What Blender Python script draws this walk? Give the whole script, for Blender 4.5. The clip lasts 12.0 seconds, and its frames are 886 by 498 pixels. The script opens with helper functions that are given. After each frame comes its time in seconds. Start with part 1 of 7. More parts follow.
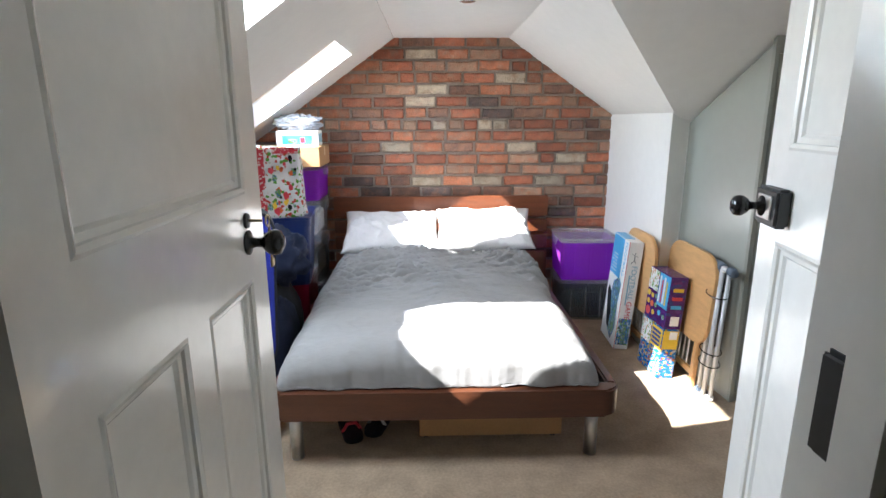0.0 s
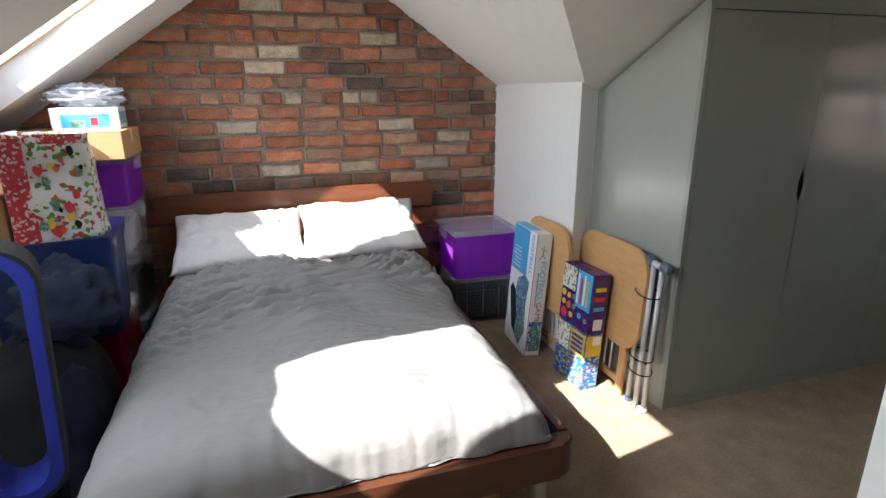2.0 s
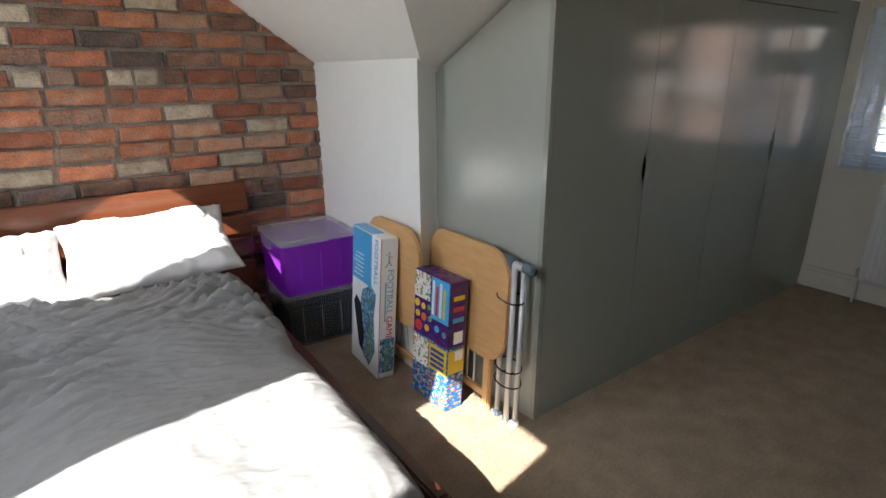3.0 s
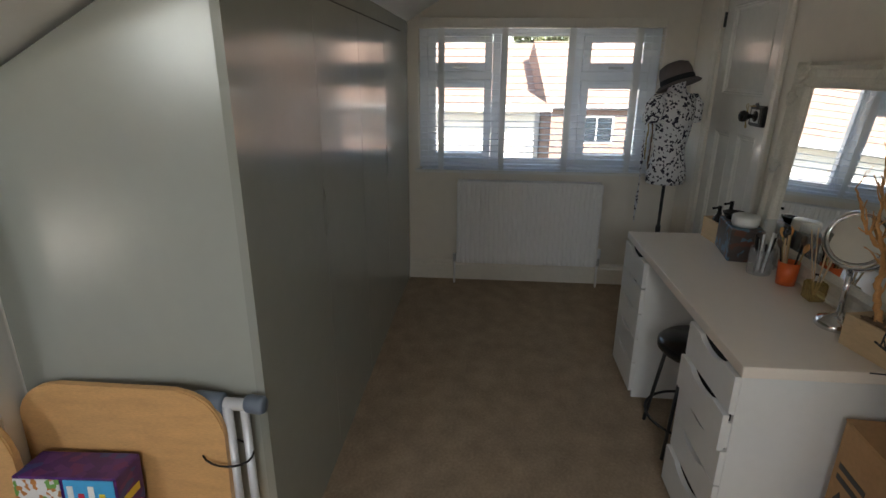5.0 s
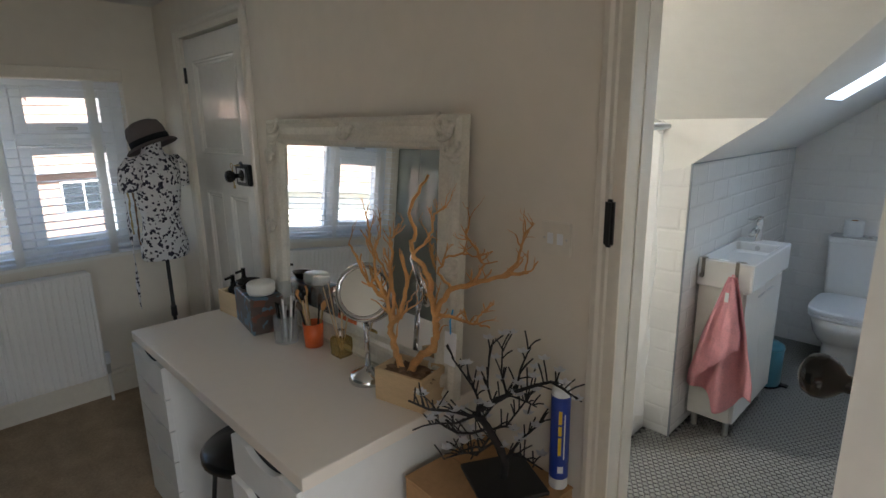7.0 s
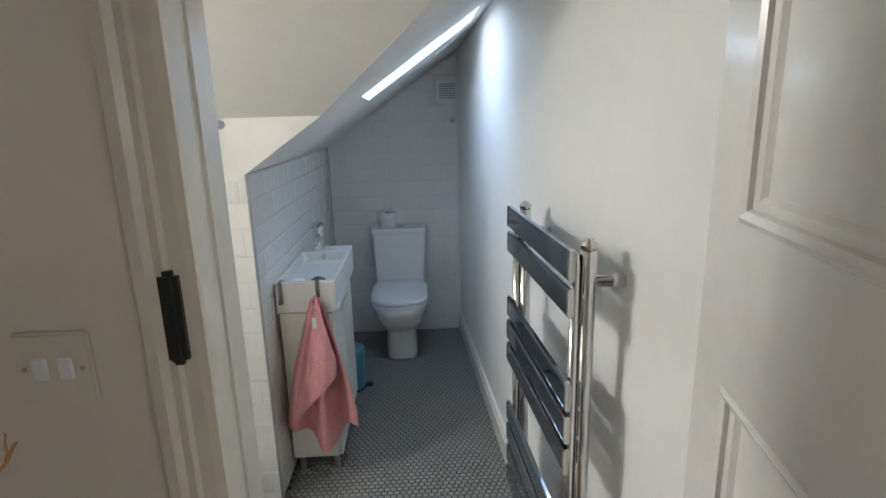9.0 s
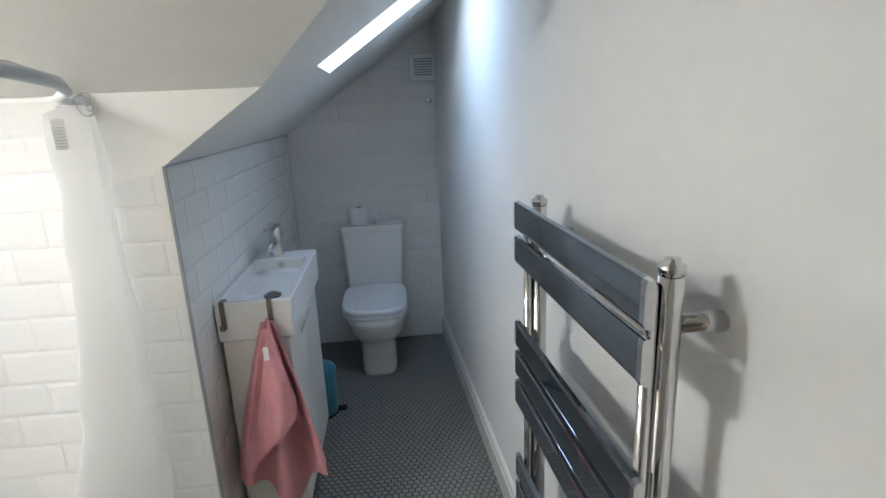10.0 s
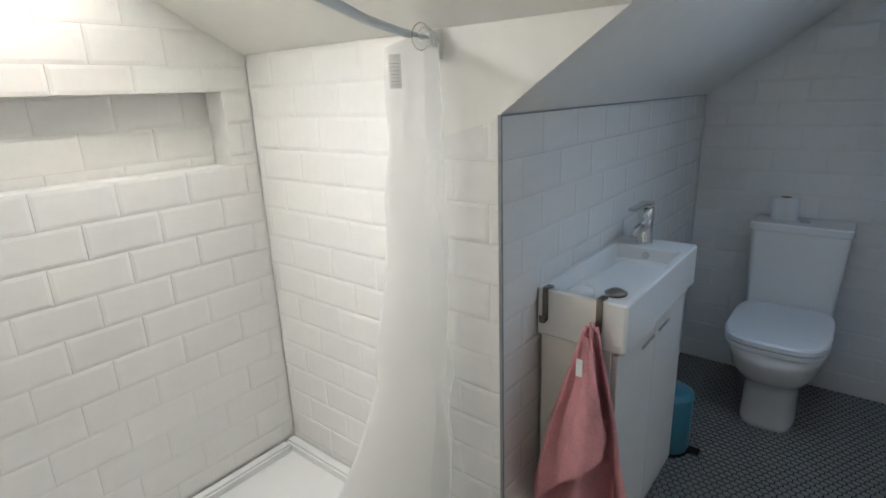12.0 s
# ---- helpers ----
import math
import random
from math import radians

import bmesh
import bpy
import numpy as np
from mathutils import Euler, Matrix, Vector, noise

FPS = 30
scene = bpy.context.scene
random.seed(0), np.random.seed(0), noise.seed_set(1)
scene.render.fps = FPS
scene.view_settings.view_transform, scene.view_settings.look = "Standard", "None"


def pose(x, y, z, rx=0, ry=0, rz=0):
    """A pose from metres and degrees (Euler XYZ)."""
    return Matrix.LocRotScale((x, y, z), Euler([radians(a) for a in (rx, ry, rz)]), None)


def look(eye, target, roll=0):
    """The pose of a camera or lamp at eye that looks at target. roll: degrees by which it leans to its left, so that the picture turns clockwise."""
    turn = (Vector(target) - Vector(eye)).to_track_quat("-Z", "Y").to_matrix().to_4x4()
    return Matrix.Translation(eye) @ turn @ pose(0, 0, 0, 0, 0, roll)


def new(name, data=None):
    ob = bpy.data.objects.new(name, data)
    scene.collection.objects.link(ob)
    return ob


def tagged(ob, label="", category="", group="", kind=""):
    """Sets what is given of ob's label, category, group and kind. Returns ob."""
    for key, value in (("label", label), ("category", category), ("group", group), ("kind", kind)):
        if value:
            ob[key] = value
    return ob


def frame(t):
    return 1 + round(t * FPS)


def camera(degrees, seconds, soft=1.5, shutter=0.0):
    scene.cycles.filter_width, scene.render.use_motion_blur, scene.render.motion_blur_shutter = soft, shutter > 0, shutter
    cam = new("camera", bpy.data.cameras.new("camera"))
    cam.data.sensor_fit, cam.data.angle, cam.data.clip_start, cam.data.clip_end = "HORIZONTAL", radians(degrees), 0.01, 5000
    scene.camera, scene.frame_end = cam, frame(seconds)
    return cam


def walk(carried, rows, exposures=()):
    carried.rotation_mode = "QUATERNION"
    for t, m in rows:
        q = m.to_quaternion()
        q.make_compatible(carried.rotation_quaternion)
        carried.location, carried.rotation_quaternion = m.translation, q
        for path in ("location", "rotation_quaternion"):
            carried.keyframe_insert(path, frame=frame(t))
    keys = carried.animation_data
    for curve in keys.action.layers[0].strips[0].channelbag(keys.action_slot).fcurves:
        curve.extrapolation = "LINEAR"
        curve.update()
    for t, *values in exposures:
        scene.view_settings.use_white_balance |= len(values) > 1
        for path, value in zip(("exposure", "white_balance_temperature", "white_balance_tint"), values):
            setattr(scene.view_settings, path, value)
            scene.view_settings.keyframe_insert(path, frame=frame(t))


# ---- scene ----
cam = camera(79.6, 12.0)
PATH = [
    (0, (-0.092, 0.131, 1.462), (-0.051, 2.074, 0.991), -0.3),
    (0.5, (-0.104, 0.288, 1.51), (-0.048, 2.228, 1.029), -0.2),
    (1, (-0.15, 0.482, 1.49), (0.029, 2.411, 0.994), -0.2),
    (1.5, (-0.184, 0.684, 1.477), (0.189, 2.577, 0.953), -0.3),
    (2, (-0.165, 0.861, 1.456), (0.408, 2.691, 0.888), -0.5),
    (2.5, (-0.077, 1.089, 1.447), (0.755, 2.799, 0.828), -0.5),
    (2.7, (-0.045, 1.164, 1.435), (0.899, 2.813, 0.811), -0.4),
    (4.3, (0.259, 1.854, 1.495), (1.998, 2.586, 0.833), -0.2),
    (4.5, (0.272, 1.926, 1.497), (2.077, 2.485, 0.841), 0.2),
    (5, (0.299, 2.075, 1.518), (2.189, 2.235, 0.881), 0.3),
    (5.5, (0.339, 2.152, 1.541), (2.223, 1.845, 0.944), 0.2),
    (6, (0.43, 2.109, 1.544), (2.213, 1.384, 0.999), -0.2),
    (6.5, (0.581, 1.979, 1.535), (2.182, 0.881, 1.055), -0.6),
    (7, (0.666, 1.862, 1.531), (2.055, 0.497, 1.074), -0.9),
    (7.5, (0.781, 1.747, 1.508), (1.892, 0.139, 1.085), -0.9),
    (7.7, (0.825, 1.706, 1.507), (1.802, 0.015, 1.079), -1.3),
    (9.3, (0.972, 1.225, 1.515), (0.748, -0.704, 1.037), -1.9),
    (9.5, (0.972, 1.146, 1.498), (0.711, -0.778, 1.017), -2.2),
    (10, (0.97, 0.911, 1.467), (0.802, -1.013, 0.95), -2.5),
    (10.5, (0.946, 0.681, 1.446), (1.091, -1.237, 0.899), -2.5),
    (11, (0.91, 0.484, 1.405), (1.461, -1.353, 0.838), -2.3),
    (11.5, (0.892, 0.425, 1.394), (1.778, -1.275, 0.825), -2.3),
    (12, (0.922, 0.438, 1.396), (2.134, -1.05, 0.833), -2.2),
]
EXPOSURES = [(0.0, 2.9, 5950, 8), (1.0, 2.78, 6080, 8), (2.0, 2.3, 6250, 9), (2.7, 2.2, 6300, 9), (4.3, 2.15, 6600, 10), (5.5, 1.85, 7000, 9), (6.5, 2.3, 6680, 9), (7.0, 2.33, 6680, 9), (7.7, 2.33, 6680, 9), (9.3, 2.40, 6350, 9), (10.5, 2.22, 6250, 9), (12.0, 2.08, 6400, 9)]
walk(cam, [(t, look(eye, target, roll)) for t, eye, target, roll in PATH], EXPOSURES)

# ---- light ----
SUN_DIR = Vector((1.06, 0.476, -1.0)).normalized()  # the way that sunlight travels
world = bpy.data.worlds.new("world")
scene.world = world
world.use_nodes = True
wn = world.node_tree.nodes
sky = wn.new("ShaderNodeTexSky")
sky.sky_type = "NISHITA"
sky.sun_disc = False
sky.sun_elevation = math.asin(-SUN_DIR.z)
sky.sun_rotation = math.atan2(-SUN_DIR.x, -SUN_DIR.y)
wn["Background"].inputs[1].default_value = 0.15
world.node_tree.links.new(sky.outputs[0], wn["Background"].inputs[0])
sun_data = bpy.data.lights.new("sun", "SUN")
sun_data.energy, sun_data.angle, sun_data.color = 5.0, radians(0.5), (1.0, 0.965, 0.91)
sun = new("sun", sun_data)
sun.matrix_world = look((0, 0, 0), SUN_DIR)


def sky_lamp(name, m, sx, sy, watts, colour=(0.75, 0.87, 1.0)):
    """Daylight that enters by an opening."""
    data = bpy.data.lights.new(name, "AREA")
    data.shape, data.size, data.size_y, data.energy, data.color = "RECTANGLE", sx, sy, watts, colour
    ob = new(name, data)
    ob.matrix_world = m
    return ob


SKY = (0.86, 0.93, 1.0)
for y, watts, dx, dy, dz in ((3.465, 2.8, 0.88, -0.28, 0.48), (1.835, 4.7, 0.62, 0.0, 0.78)):
    sky_lamp("skylight_daylight", look((-1.09, y, 1.79), (-1.09 + dx, y + dy, 1.79 - dz)), 0.56, 0.70, watts, SKY)
sky_lamp("bathroom_daylight", look((1.06, -1.115, 1.85), (1.06 - 0.25, -1.115, 1.85 - 0.97)), 0.30, 0.50, 1.0, (0.52, 0.71, 1.0))
sky_lamp("shower_daylight", look((2.235, 0.08, 2.05), (2.235 - 0.90, 0.08 - 0.12, 2.05 - 0.44)), 0.26, 0.46, 6.3, (0.97, 0.98, 1.0))

# ---- mesh tools ----
def finish(bm, smooth=False):
    bmesh.ops.recalc_face_normals(bm, faces=bm.faces[:])
    if smooth:
        for f in bm.faces:
            f.smooth = True
    return bm


def link(name, bm, material, smooth=False):
    finish(bm, smooth)
    me = bpy.data.meshes.new(name)
    bm.to_mesh(me)
    bm.free()
    me.materials.append(material)
    return new(name, me)


def part(name, bm, material, parent, label="", smooth=False):
    ob = link(name, bm, material, smooth)
    ob.parent = parent
    return tagged(ob, label)


def thing(name, label, category, m=None, group="", kind=""):
    """An empty base that carries the parts of a thing."""
    ob = new(name)
    ob.empty_display_size = 0.05
    if m is not None:
        ob.matrix_world = m
    return tagged(ob, label, category, group, kind)


def solo(name, bm, material, label, category, m=None, group="", kind="", smooth=False):
    ob = link(name, bm, material, smooth)
    if m is not None:
        ob.matrix_world = m
    return tagged(ob, label, category, group, kind)


def structure(name, bm, material, label, category):
    return solo(name, bm, material, label, category, kind="structure")


def box(bm, x0, x1, y0, y1, z0, z1, bevel=0.0, seg=1):
    vs = [bm.verts.new((x, y, z)) for x in (x0, x1) for y in (y0, y1) for z in (z0, z1)]
    fs = [bm.faces.new([vs[i] for i in q]) for q in ((0, 1, 3, 2), (4, 6, 7, 5), (0, 4, 5, 1), (2, 3, 7, 6), (0, 2, 6, 4), (1, 5, 7, 3))]
    if bevel:
        bmesh.ops.bevel(bm, geom=list({e for f in fs for e in f.edges}), offset=bevel, segments=seg, affect="EDGES")
    return bm


def B(x0, x1, y0, y1, z0, z1, bevel=0.0, seg=1):
    return box(bmesh.new(), x0, x1, y0, y1, z0, z1, bevel, seg)


def slab(bm, pts, off):
    """A polygon of points given thickness along off."""
    a = [bm.verts.new(p) for p in pts]
    b = [bm.verts.new(Vector(p) + Vector(off)) for p in pts]
    bm.faces.new(a), bm.faces.new(b[::-1])
    for i in range(len(a)):
        j = (i + 1) % len(a)
        bm.faces.new((a[j], a[i], b[i], b[j]))
    return bm


def tube(bm, pts, radii, seg=10, caps=True):
    """A round tube along points; radii: one number or one a point."""
    pts = [Vector(p) for p in pts]
    if not isinstance(radii, (list, tuple)):
        radii = [radii] * len(pts)
    rings, ref = [], None
    for i, p in enumerate(pts):
        d = (pts[min(i + 1, len(pts) - 1)] - pts[max(i - 1, 0)]).normalized()
        if ref is None:
            ref = d.orthogonal().normalized()
        ref = (ref - d * ref.dot(d)).normalized()
        side = d.cross(ref)
        rings.append([bm.verts.new(p + (ref * math.cos(a) + side * math.sin(a)) * radii[i]) for a in [2 * math.pi * k / seg for k in range(seg)]])
    for a, b in zip(rings, rings[1:]):
        for k in range(seg):
            bm.faces.new((a[k], a[(k + 1) % seg], b[(k + 1) % seg], b[k]))
    if caps:
        bm.faces.new(rings[0][::-1]), bm.faces.new(rings[-1])
    return bm


def lathe(bm, profile, seg=24, m=None):
    """Turns (radius, height) round z; m places it."""
    m = m or Matrix()
    rings = [[bm.verts.new(m @ Vector((r * math.cos(2 * math.pi * k / seg), r * math.sin(2 * math.pi * k / seg), z))) for k in range(seg)] for r, z in profile]
    for a, b in zip(rings, rings[1:]):
        for k in range(seg):
            bm.faces.new((a[k], a[(k + 1) % seg], b[(k + 1) % seg], b[k]))
    for ring in (rings[0], rings[-1]):
        bm.faces.new(ring)
    return bm


def rounded(w, h, r, seg=6):
    """Corner points of a rounded rectangle about the origin."""
    out = []
    for cx, cy, a0 in ((w / 2 - r, h / 2 - r, 0), (-w / 2 + r, h / 2 - r, 90), (-w / 2 + r, -h / 2 + r, 180), (w / 2 - r, -h / 2 + r, 270)):
        for k in range(seg + 1):
            a = radians(a0 + 90 * k / seg)
            out.append((cx + r * math.cos(a), cy + r * math.sin(a)))
    return out


def loft(bm, rings, caps=True):
    """Skins rings of equally many points."""
    vr = [[bm.verts.new(p) for p in r] for r in rings]
    n = len(vr[0])
    for a, b in zip(vr, vr[1:]):
        for k in range(n):
            bm.faces.new((a[k], a[(k + 1) % n], b[(k + 1) % n], b[k]))
    if caps:
        bm.faces.new(vr[0][::-1]), bm.faces.new(vr[-1])
    return bm


def sheet(bm, nu, nv, f):
    """A grid of points f(u, v), u and v from 0 to 1."""
    g = [[bm.verts.new(f(i / nu, j / nv)) for j in range(nv + 1)] for i in range(nu + 1)]
    for i in range(nu):
        for j in range(nv):
            bm.faces.new((g[i][j], g[i + 1][j], g[i + 1][j + 1], g[i][j + 1]))
    return bm


def solidify(ob, thickness):
    mod = ob.modifiers.new("thickness", "SOLIDIFY")
    mod.thickness, mod.offset = thickness, 0
    return ob


def lettering(name, text, size, material, parent, m, label="", squeeze=1.0):
    """Raised printed letters, as a mesh."""
    cu = bpy.data.curves.new(name, "FONT")
    cu.body, cu.size, cu.extrude, cu.align_x, cu.align_y = text, size, 0.0006, "CENTER", "CENTER"
    tmp = new(name, cu)
    bpy.context.view_layer.update()
    me = bpy.data.meshes.new_from_object(tmp.evaluated_get(bpy.context.evaluated_depsgraph_get()))
    bpy.data.objects.remove(tmp)
    me.materials.clear()
    me.materials.append(material)
    ob = new(name, me)
    ob.parent = parent
    ob.matrix_local = m @ Matrix.Diagonal((squeeze, 1, 1, 1))
    return tagged(ob, label)


def wall_x(bm, y0, y1, x0, x1, top, holes):
    """A wall along x with openings (x0, x1, z0, z1)."""
    x = x0
    for a, b, z0, z1 in sorted(holes):
        box(bm, x, a, y0, y1, 0, top)
        if z0 > 0:
            box(bm, a, b, y0, y1, 0, z0)
        box(bm, a, b, y0, y1, z1, top)
        x = b
    box(bm, x, x1, y0, y1, 0, top)
    return bm


# ---- materials ----
def mat(name, colour, rough=0.5, metal=0.0, vary=0.12, scale=6.0, bump=0.0, bump_scale=80.0, coat=0.0, spread=0.0, grain=None, second=None, spec=0.5):
    """A surface with large and small variation. grain: stretch of the pattern (x, y, z). spread: change from object to object."""
    m = bpy.data.materials.new(name)
    m.use_nodes = True
    n, l = m.node_tree.nodes, m.node_tree.links
    b = n["Principled BSDF"]
    b.inputs["Roughness"].default_value, b.inputs["Metallic"].default_value = rough, metal
    b.inputs["Coat Weight"].default_value = coat
    b.inputs["Specular IOR Level"].default_value = spec
    tc = n.new("ShaderNodeTexCoord")
    src = tc.outputs["Object"]
    if grain:
        mp = n.new("ShaderNodeMapping")
        mp.inputs["Scale"].default_value = grain
        l.new(src, mp.inputs[0])
        src = mp.outputs[0]
    big, small = n.new("ShaderNodeTexNoise"), n.new("ShaderNodeTexNoise")
    big.inputs["Scale"].default_value, small.inputs["Scale"].default_value = scale, scale * 9
    big.inputs["Detail"].default_value = small.inputs["Detail"].default_value = 4
    l.new(src, big.inputs["Vector"]), l.new(src, small.inputs["Vector"])
    mix = n.new("ShaderNodeMath")
    mix.operation = "ADD"
    l.new(big.outputs["Fac"], mix.inputs[0]), l.new(small.outputs["Fac"], mix.inputs[1])
    rng = n.new("ShaderNodeMapRange")
    rng.inputs["From Min"].default_value, rng.inputs["From Max"].default_value = 0.6, 1.4
    rng.inputs["To Min"].default_value, rng.inputs["To Max"].default_value = 1 - vary, 1 + vary
    l.new(mix.outputs[0], rng.inputs["Value"])
    value = rng.outputs[0]
    if spread:
        info = n.new("ShaderNodeObjectInfo")
        r2 = n.new("ShaderNodeMapRange")
        r2.inputs["To Min"].default_value, r2.inputs["To Max"].default_value = 1 - spread, 1 + spread
        l.new(info.outputs["Random"], r2.inputs["Value"])
        mul = n.new("ShaderNodeMath")
        mul.operation = "MULTIPLY"
        l.new(value, mul.inputs[0]), l.new(r2.outputs[0], mul.inputs[1])
        value = mul.outputs[0]
    col = n.new("ShaderNodeVectorMath")
    col.operation = "SCALE"
    col.inputs[0].default_value = colour[:3]
    l.new(value, col.inputs["Scale"])
    if second:
        # smears of a second colour
        sn, sr, sm, oi, ad = n.new("ShaderNodeTexNoise"), n.new("ShaderNodeMapRange"), n.new("ShaderNodeMix"), n.new("ShaderNodeObjectInfo"), n.new("ShaderNodeVectorMath")
        sn.inputs["Scale"].default_value, sn.inputs["Detail"].default_value, sn.inputs["Roughness"].default_value = 16, 6, 0.7
        sr.inputs["From Min"].default_value, sr.inputs["From Max"].default_value = 0.46, 0.72
        l.new(tc.outputs["Object"], ad.inputs[0]), l.new(oi.outputs["Location"], ad.inputs[1]), l.new(ad.outputs[0], sn.inputs["Vector"])
        l.new(sn.outputs["Fac"], sr.inputs["Value"])
        sm.data_type = "RGBA"
        sm.inputs[6].default_value, sm.inputs[7].default_value = (*colour[:3], 1), (*second, 1)
        l.new(sr.outputs[0], sm.inputs[0]), l.new(sm.outputs[2], col.inputs[0])
    l.new(col.outputs[0], b.inputs["Base Color"])
    if bump:
        bn, bp = n.new("ShaderNodeTexNoise"), n.new("ShaderNodeBump")
        bn.inputs["Scale"].default_value, bn.inputs["Detail"].default_value = bump_scale, 3
        bp.inputs["Strength"].default_value, bp.inputs["Distance"].default_value = min(bump, 1), 0.01
        l.new(src, bn.inputs["Vector"]), l.new(bn.outputs["Fac"], bp.inputs["Height"]), l.new(bp.outputs[0], b.inputs["Normal"])
    return m


def glass(name, colour=(1, 1, 1), rough=0.0, alpha=0.12):
    """Thin clear sheet: mostly see-through with a glossy skin."""
    m = bpy.data.materials.new(name)
    m.use_nodes = True
    n, l = m.node_tree.nodes, m.node_tree.links
    b = n["Principled BSDF"]
    b.inputs["Base Color"].default_value = (*colour, 1)
    b.inputs["Roughness"].default_value = rough
    t, mx = n.new("ShaderNodeBsdfTransparent"), n.new("ShaderNodeMixShader")
    t.inputs[0].default_value = (*colour, 1)
    mx.inputs[0].default_value = alpha
    l.new(t.outputs[0], mx.inputs[1]), l.new(b.outputs[0], mx.inputs[2]), l.new(mx.outputs[0], n["Material Output"].inputs[0])
    return m


def film(name, colour, clear, through_light, rough=0.3):
    """Thin plastic sheet: partly clear, partly passing soft light."""
    m = bpy.data.materials.new(name)
    m.use_nodes = True
    n, l = m.node_tree.nodes, m.node_tree.links
    b = n["Principled BSDF"]
    b.inputs["Base Color"].default_value = (*colour, 1)
    b.inputs["Roughness"].default_value = rough
    t, s, m1, m2 = n.new("ShaderNodeBsdfTransparent"), n.new("ShaderNodeBsdfTranslucent"), n.new("ShaderNodeMixShader"), n.new("ShaderNodeMixShader")
    t.inputs[0].default_value = (*colour, 1)
    s.inputs[0].default_value = (*colour, 1)
    noi, bp = n.new("ShaderNodeTexNoise"), n.new("ShaderNodeBump")
    noi.inputs["Scale"].default_value, noi.inputs["Detail"].default_value = 14, 5
    bp.inputs["Strength"].default_value, bp.inputs["Distance"].default_value = 0.35, 0.01
    l.new(noi.outputs["Fac"], bp.inputs["Height"]), l.new(bp.outputs[0], b.inputs["Normal"])
    m1.inputs[0].default_value, m2.inputs[0].default_value = through_light, clear
    l.new(b.outputs[0], m1.inputs[1]), l.new(s.outputs[0], m1.inputs[2])
    l.new(m1.outputs[0], m2.inputs[1]), l.new(t.outputs[0], m2.inputs[2]), l.new(m2.outputs[0], n["Material Output"].inputs[0])
    return m


def patches(name, colours, scale=30.0, rough=0.35, grain=None):
    """A printed surface: cells of several inks."""
    m = mat(name, colours[0], rough)
    n, l = m.node_tree.nodes, m.node_tree.links
    v, ramp, tc = n.new("ShaderNodeTexVoronoi"), n.new("ShaderNodeValToRGB"), n.new("ShaderNodeTexCoord")
    mp, sep = n.new("ShaderNodeMapping"), n.new("ShaderNodeSeparateColor")
    mp.inputs["Scale"].default_value = grain or (1, 1, 1)
    v.inputs["Scale"].default_value = scale
    ramp.color_ramp.interpolation = "CONSTANT"
    el = ramp.color_ramp.elements
    while len(el) < len(colours):
        el.new(0.5)
    for i, c in enumerate(colours):
        el[i].position, el[i].color = i / len(colours), (*c, 1)
    l.new(tc.outputs["Object"], mp.inputs[0]), l.new(mp.outputs[0], v.inputs["Vector"]), l.new(v.outputs["Color"], sep.inputs[0])
    l.new(sep.outputs[0], ramp.inputs[0]), l.new(ramp.outputs[0], n["Principled BSDF"].inputs["Base Color"])
    return m


def backlit(name, colour, rough, share):
    """A thin pale sheet that lets some light through."""
    m = mat(name, colour, rough, vary=0.03, scale=6)
    n, l = m.node_tree.nodes, m.node_tree.links
    t, mx = n.new("ShaderNodeBsdfTranslucent"), n.new("ShaderNodeMixShader")
    t.inputs[0].default_value = (*colour, 1)
    mx.inputs[0].default_value = share
    l.new(n["Principled BSDF"].outputs[0], mx.inputs[1]), l.new(t.outputs[0], mx.inputs[2]), l.new(mx.outputs[0], n["Material Output"].inputs[0])
    return m


PLASTER = mat("white_plaster", (0.80, 0.79, 0.75), 0.75, vary=0.03, scale=2, bump=0.05, bump_scale=60)
CREAM = mat("cream_wall_paint", (0.76, 0.70, 0.605), 0.7, vary=0.04, scale=1.5, bump=0.05, bump_scale=60)
BATHWALL = mat("white_bathroom_paint", (0.80, 0.79, 0.76), 0.6, vary=0.03, scale=2, bump=0.04, bump_scale=60)
GLOSS = mat("white_gloss_paint", (0.81, 0.785, 0.725), 0.22, vary=0.05, scale=3, bump=0.08, bump_scale=14, coat=0.3)
CASING = mat("cream_gloss_paint", (0.72, 0.67, 0.58), 0.3, vary=0.06, scale=5, bump=0.05, bump_scale=20)
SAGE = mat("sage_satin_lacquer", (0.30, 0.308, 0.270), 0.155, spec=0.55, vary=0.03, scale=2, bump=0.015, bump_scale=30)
# Same sage lacquer as the doors; skylight on the side is in the colour.
SAGE_SIDE_LIT = mat("sage_gloss_panel_lit", (0.355, 0.366, 0.325), 0.24, spec=1.0, vary=0.03, scale=2, bump=0.015, bump_scale=30)
CARPET = mat("beige_carpet", (0.43, 0.318, 0.212), 0.95, vary=0.26, scale=9, bump=0.9, bump_scale=350)
MORTAR = mat("grey_mortar", (0.28, 0.232, 0.19), 0.95, vary=0.4, scale=10, bump=0.8, bump_scale=90)
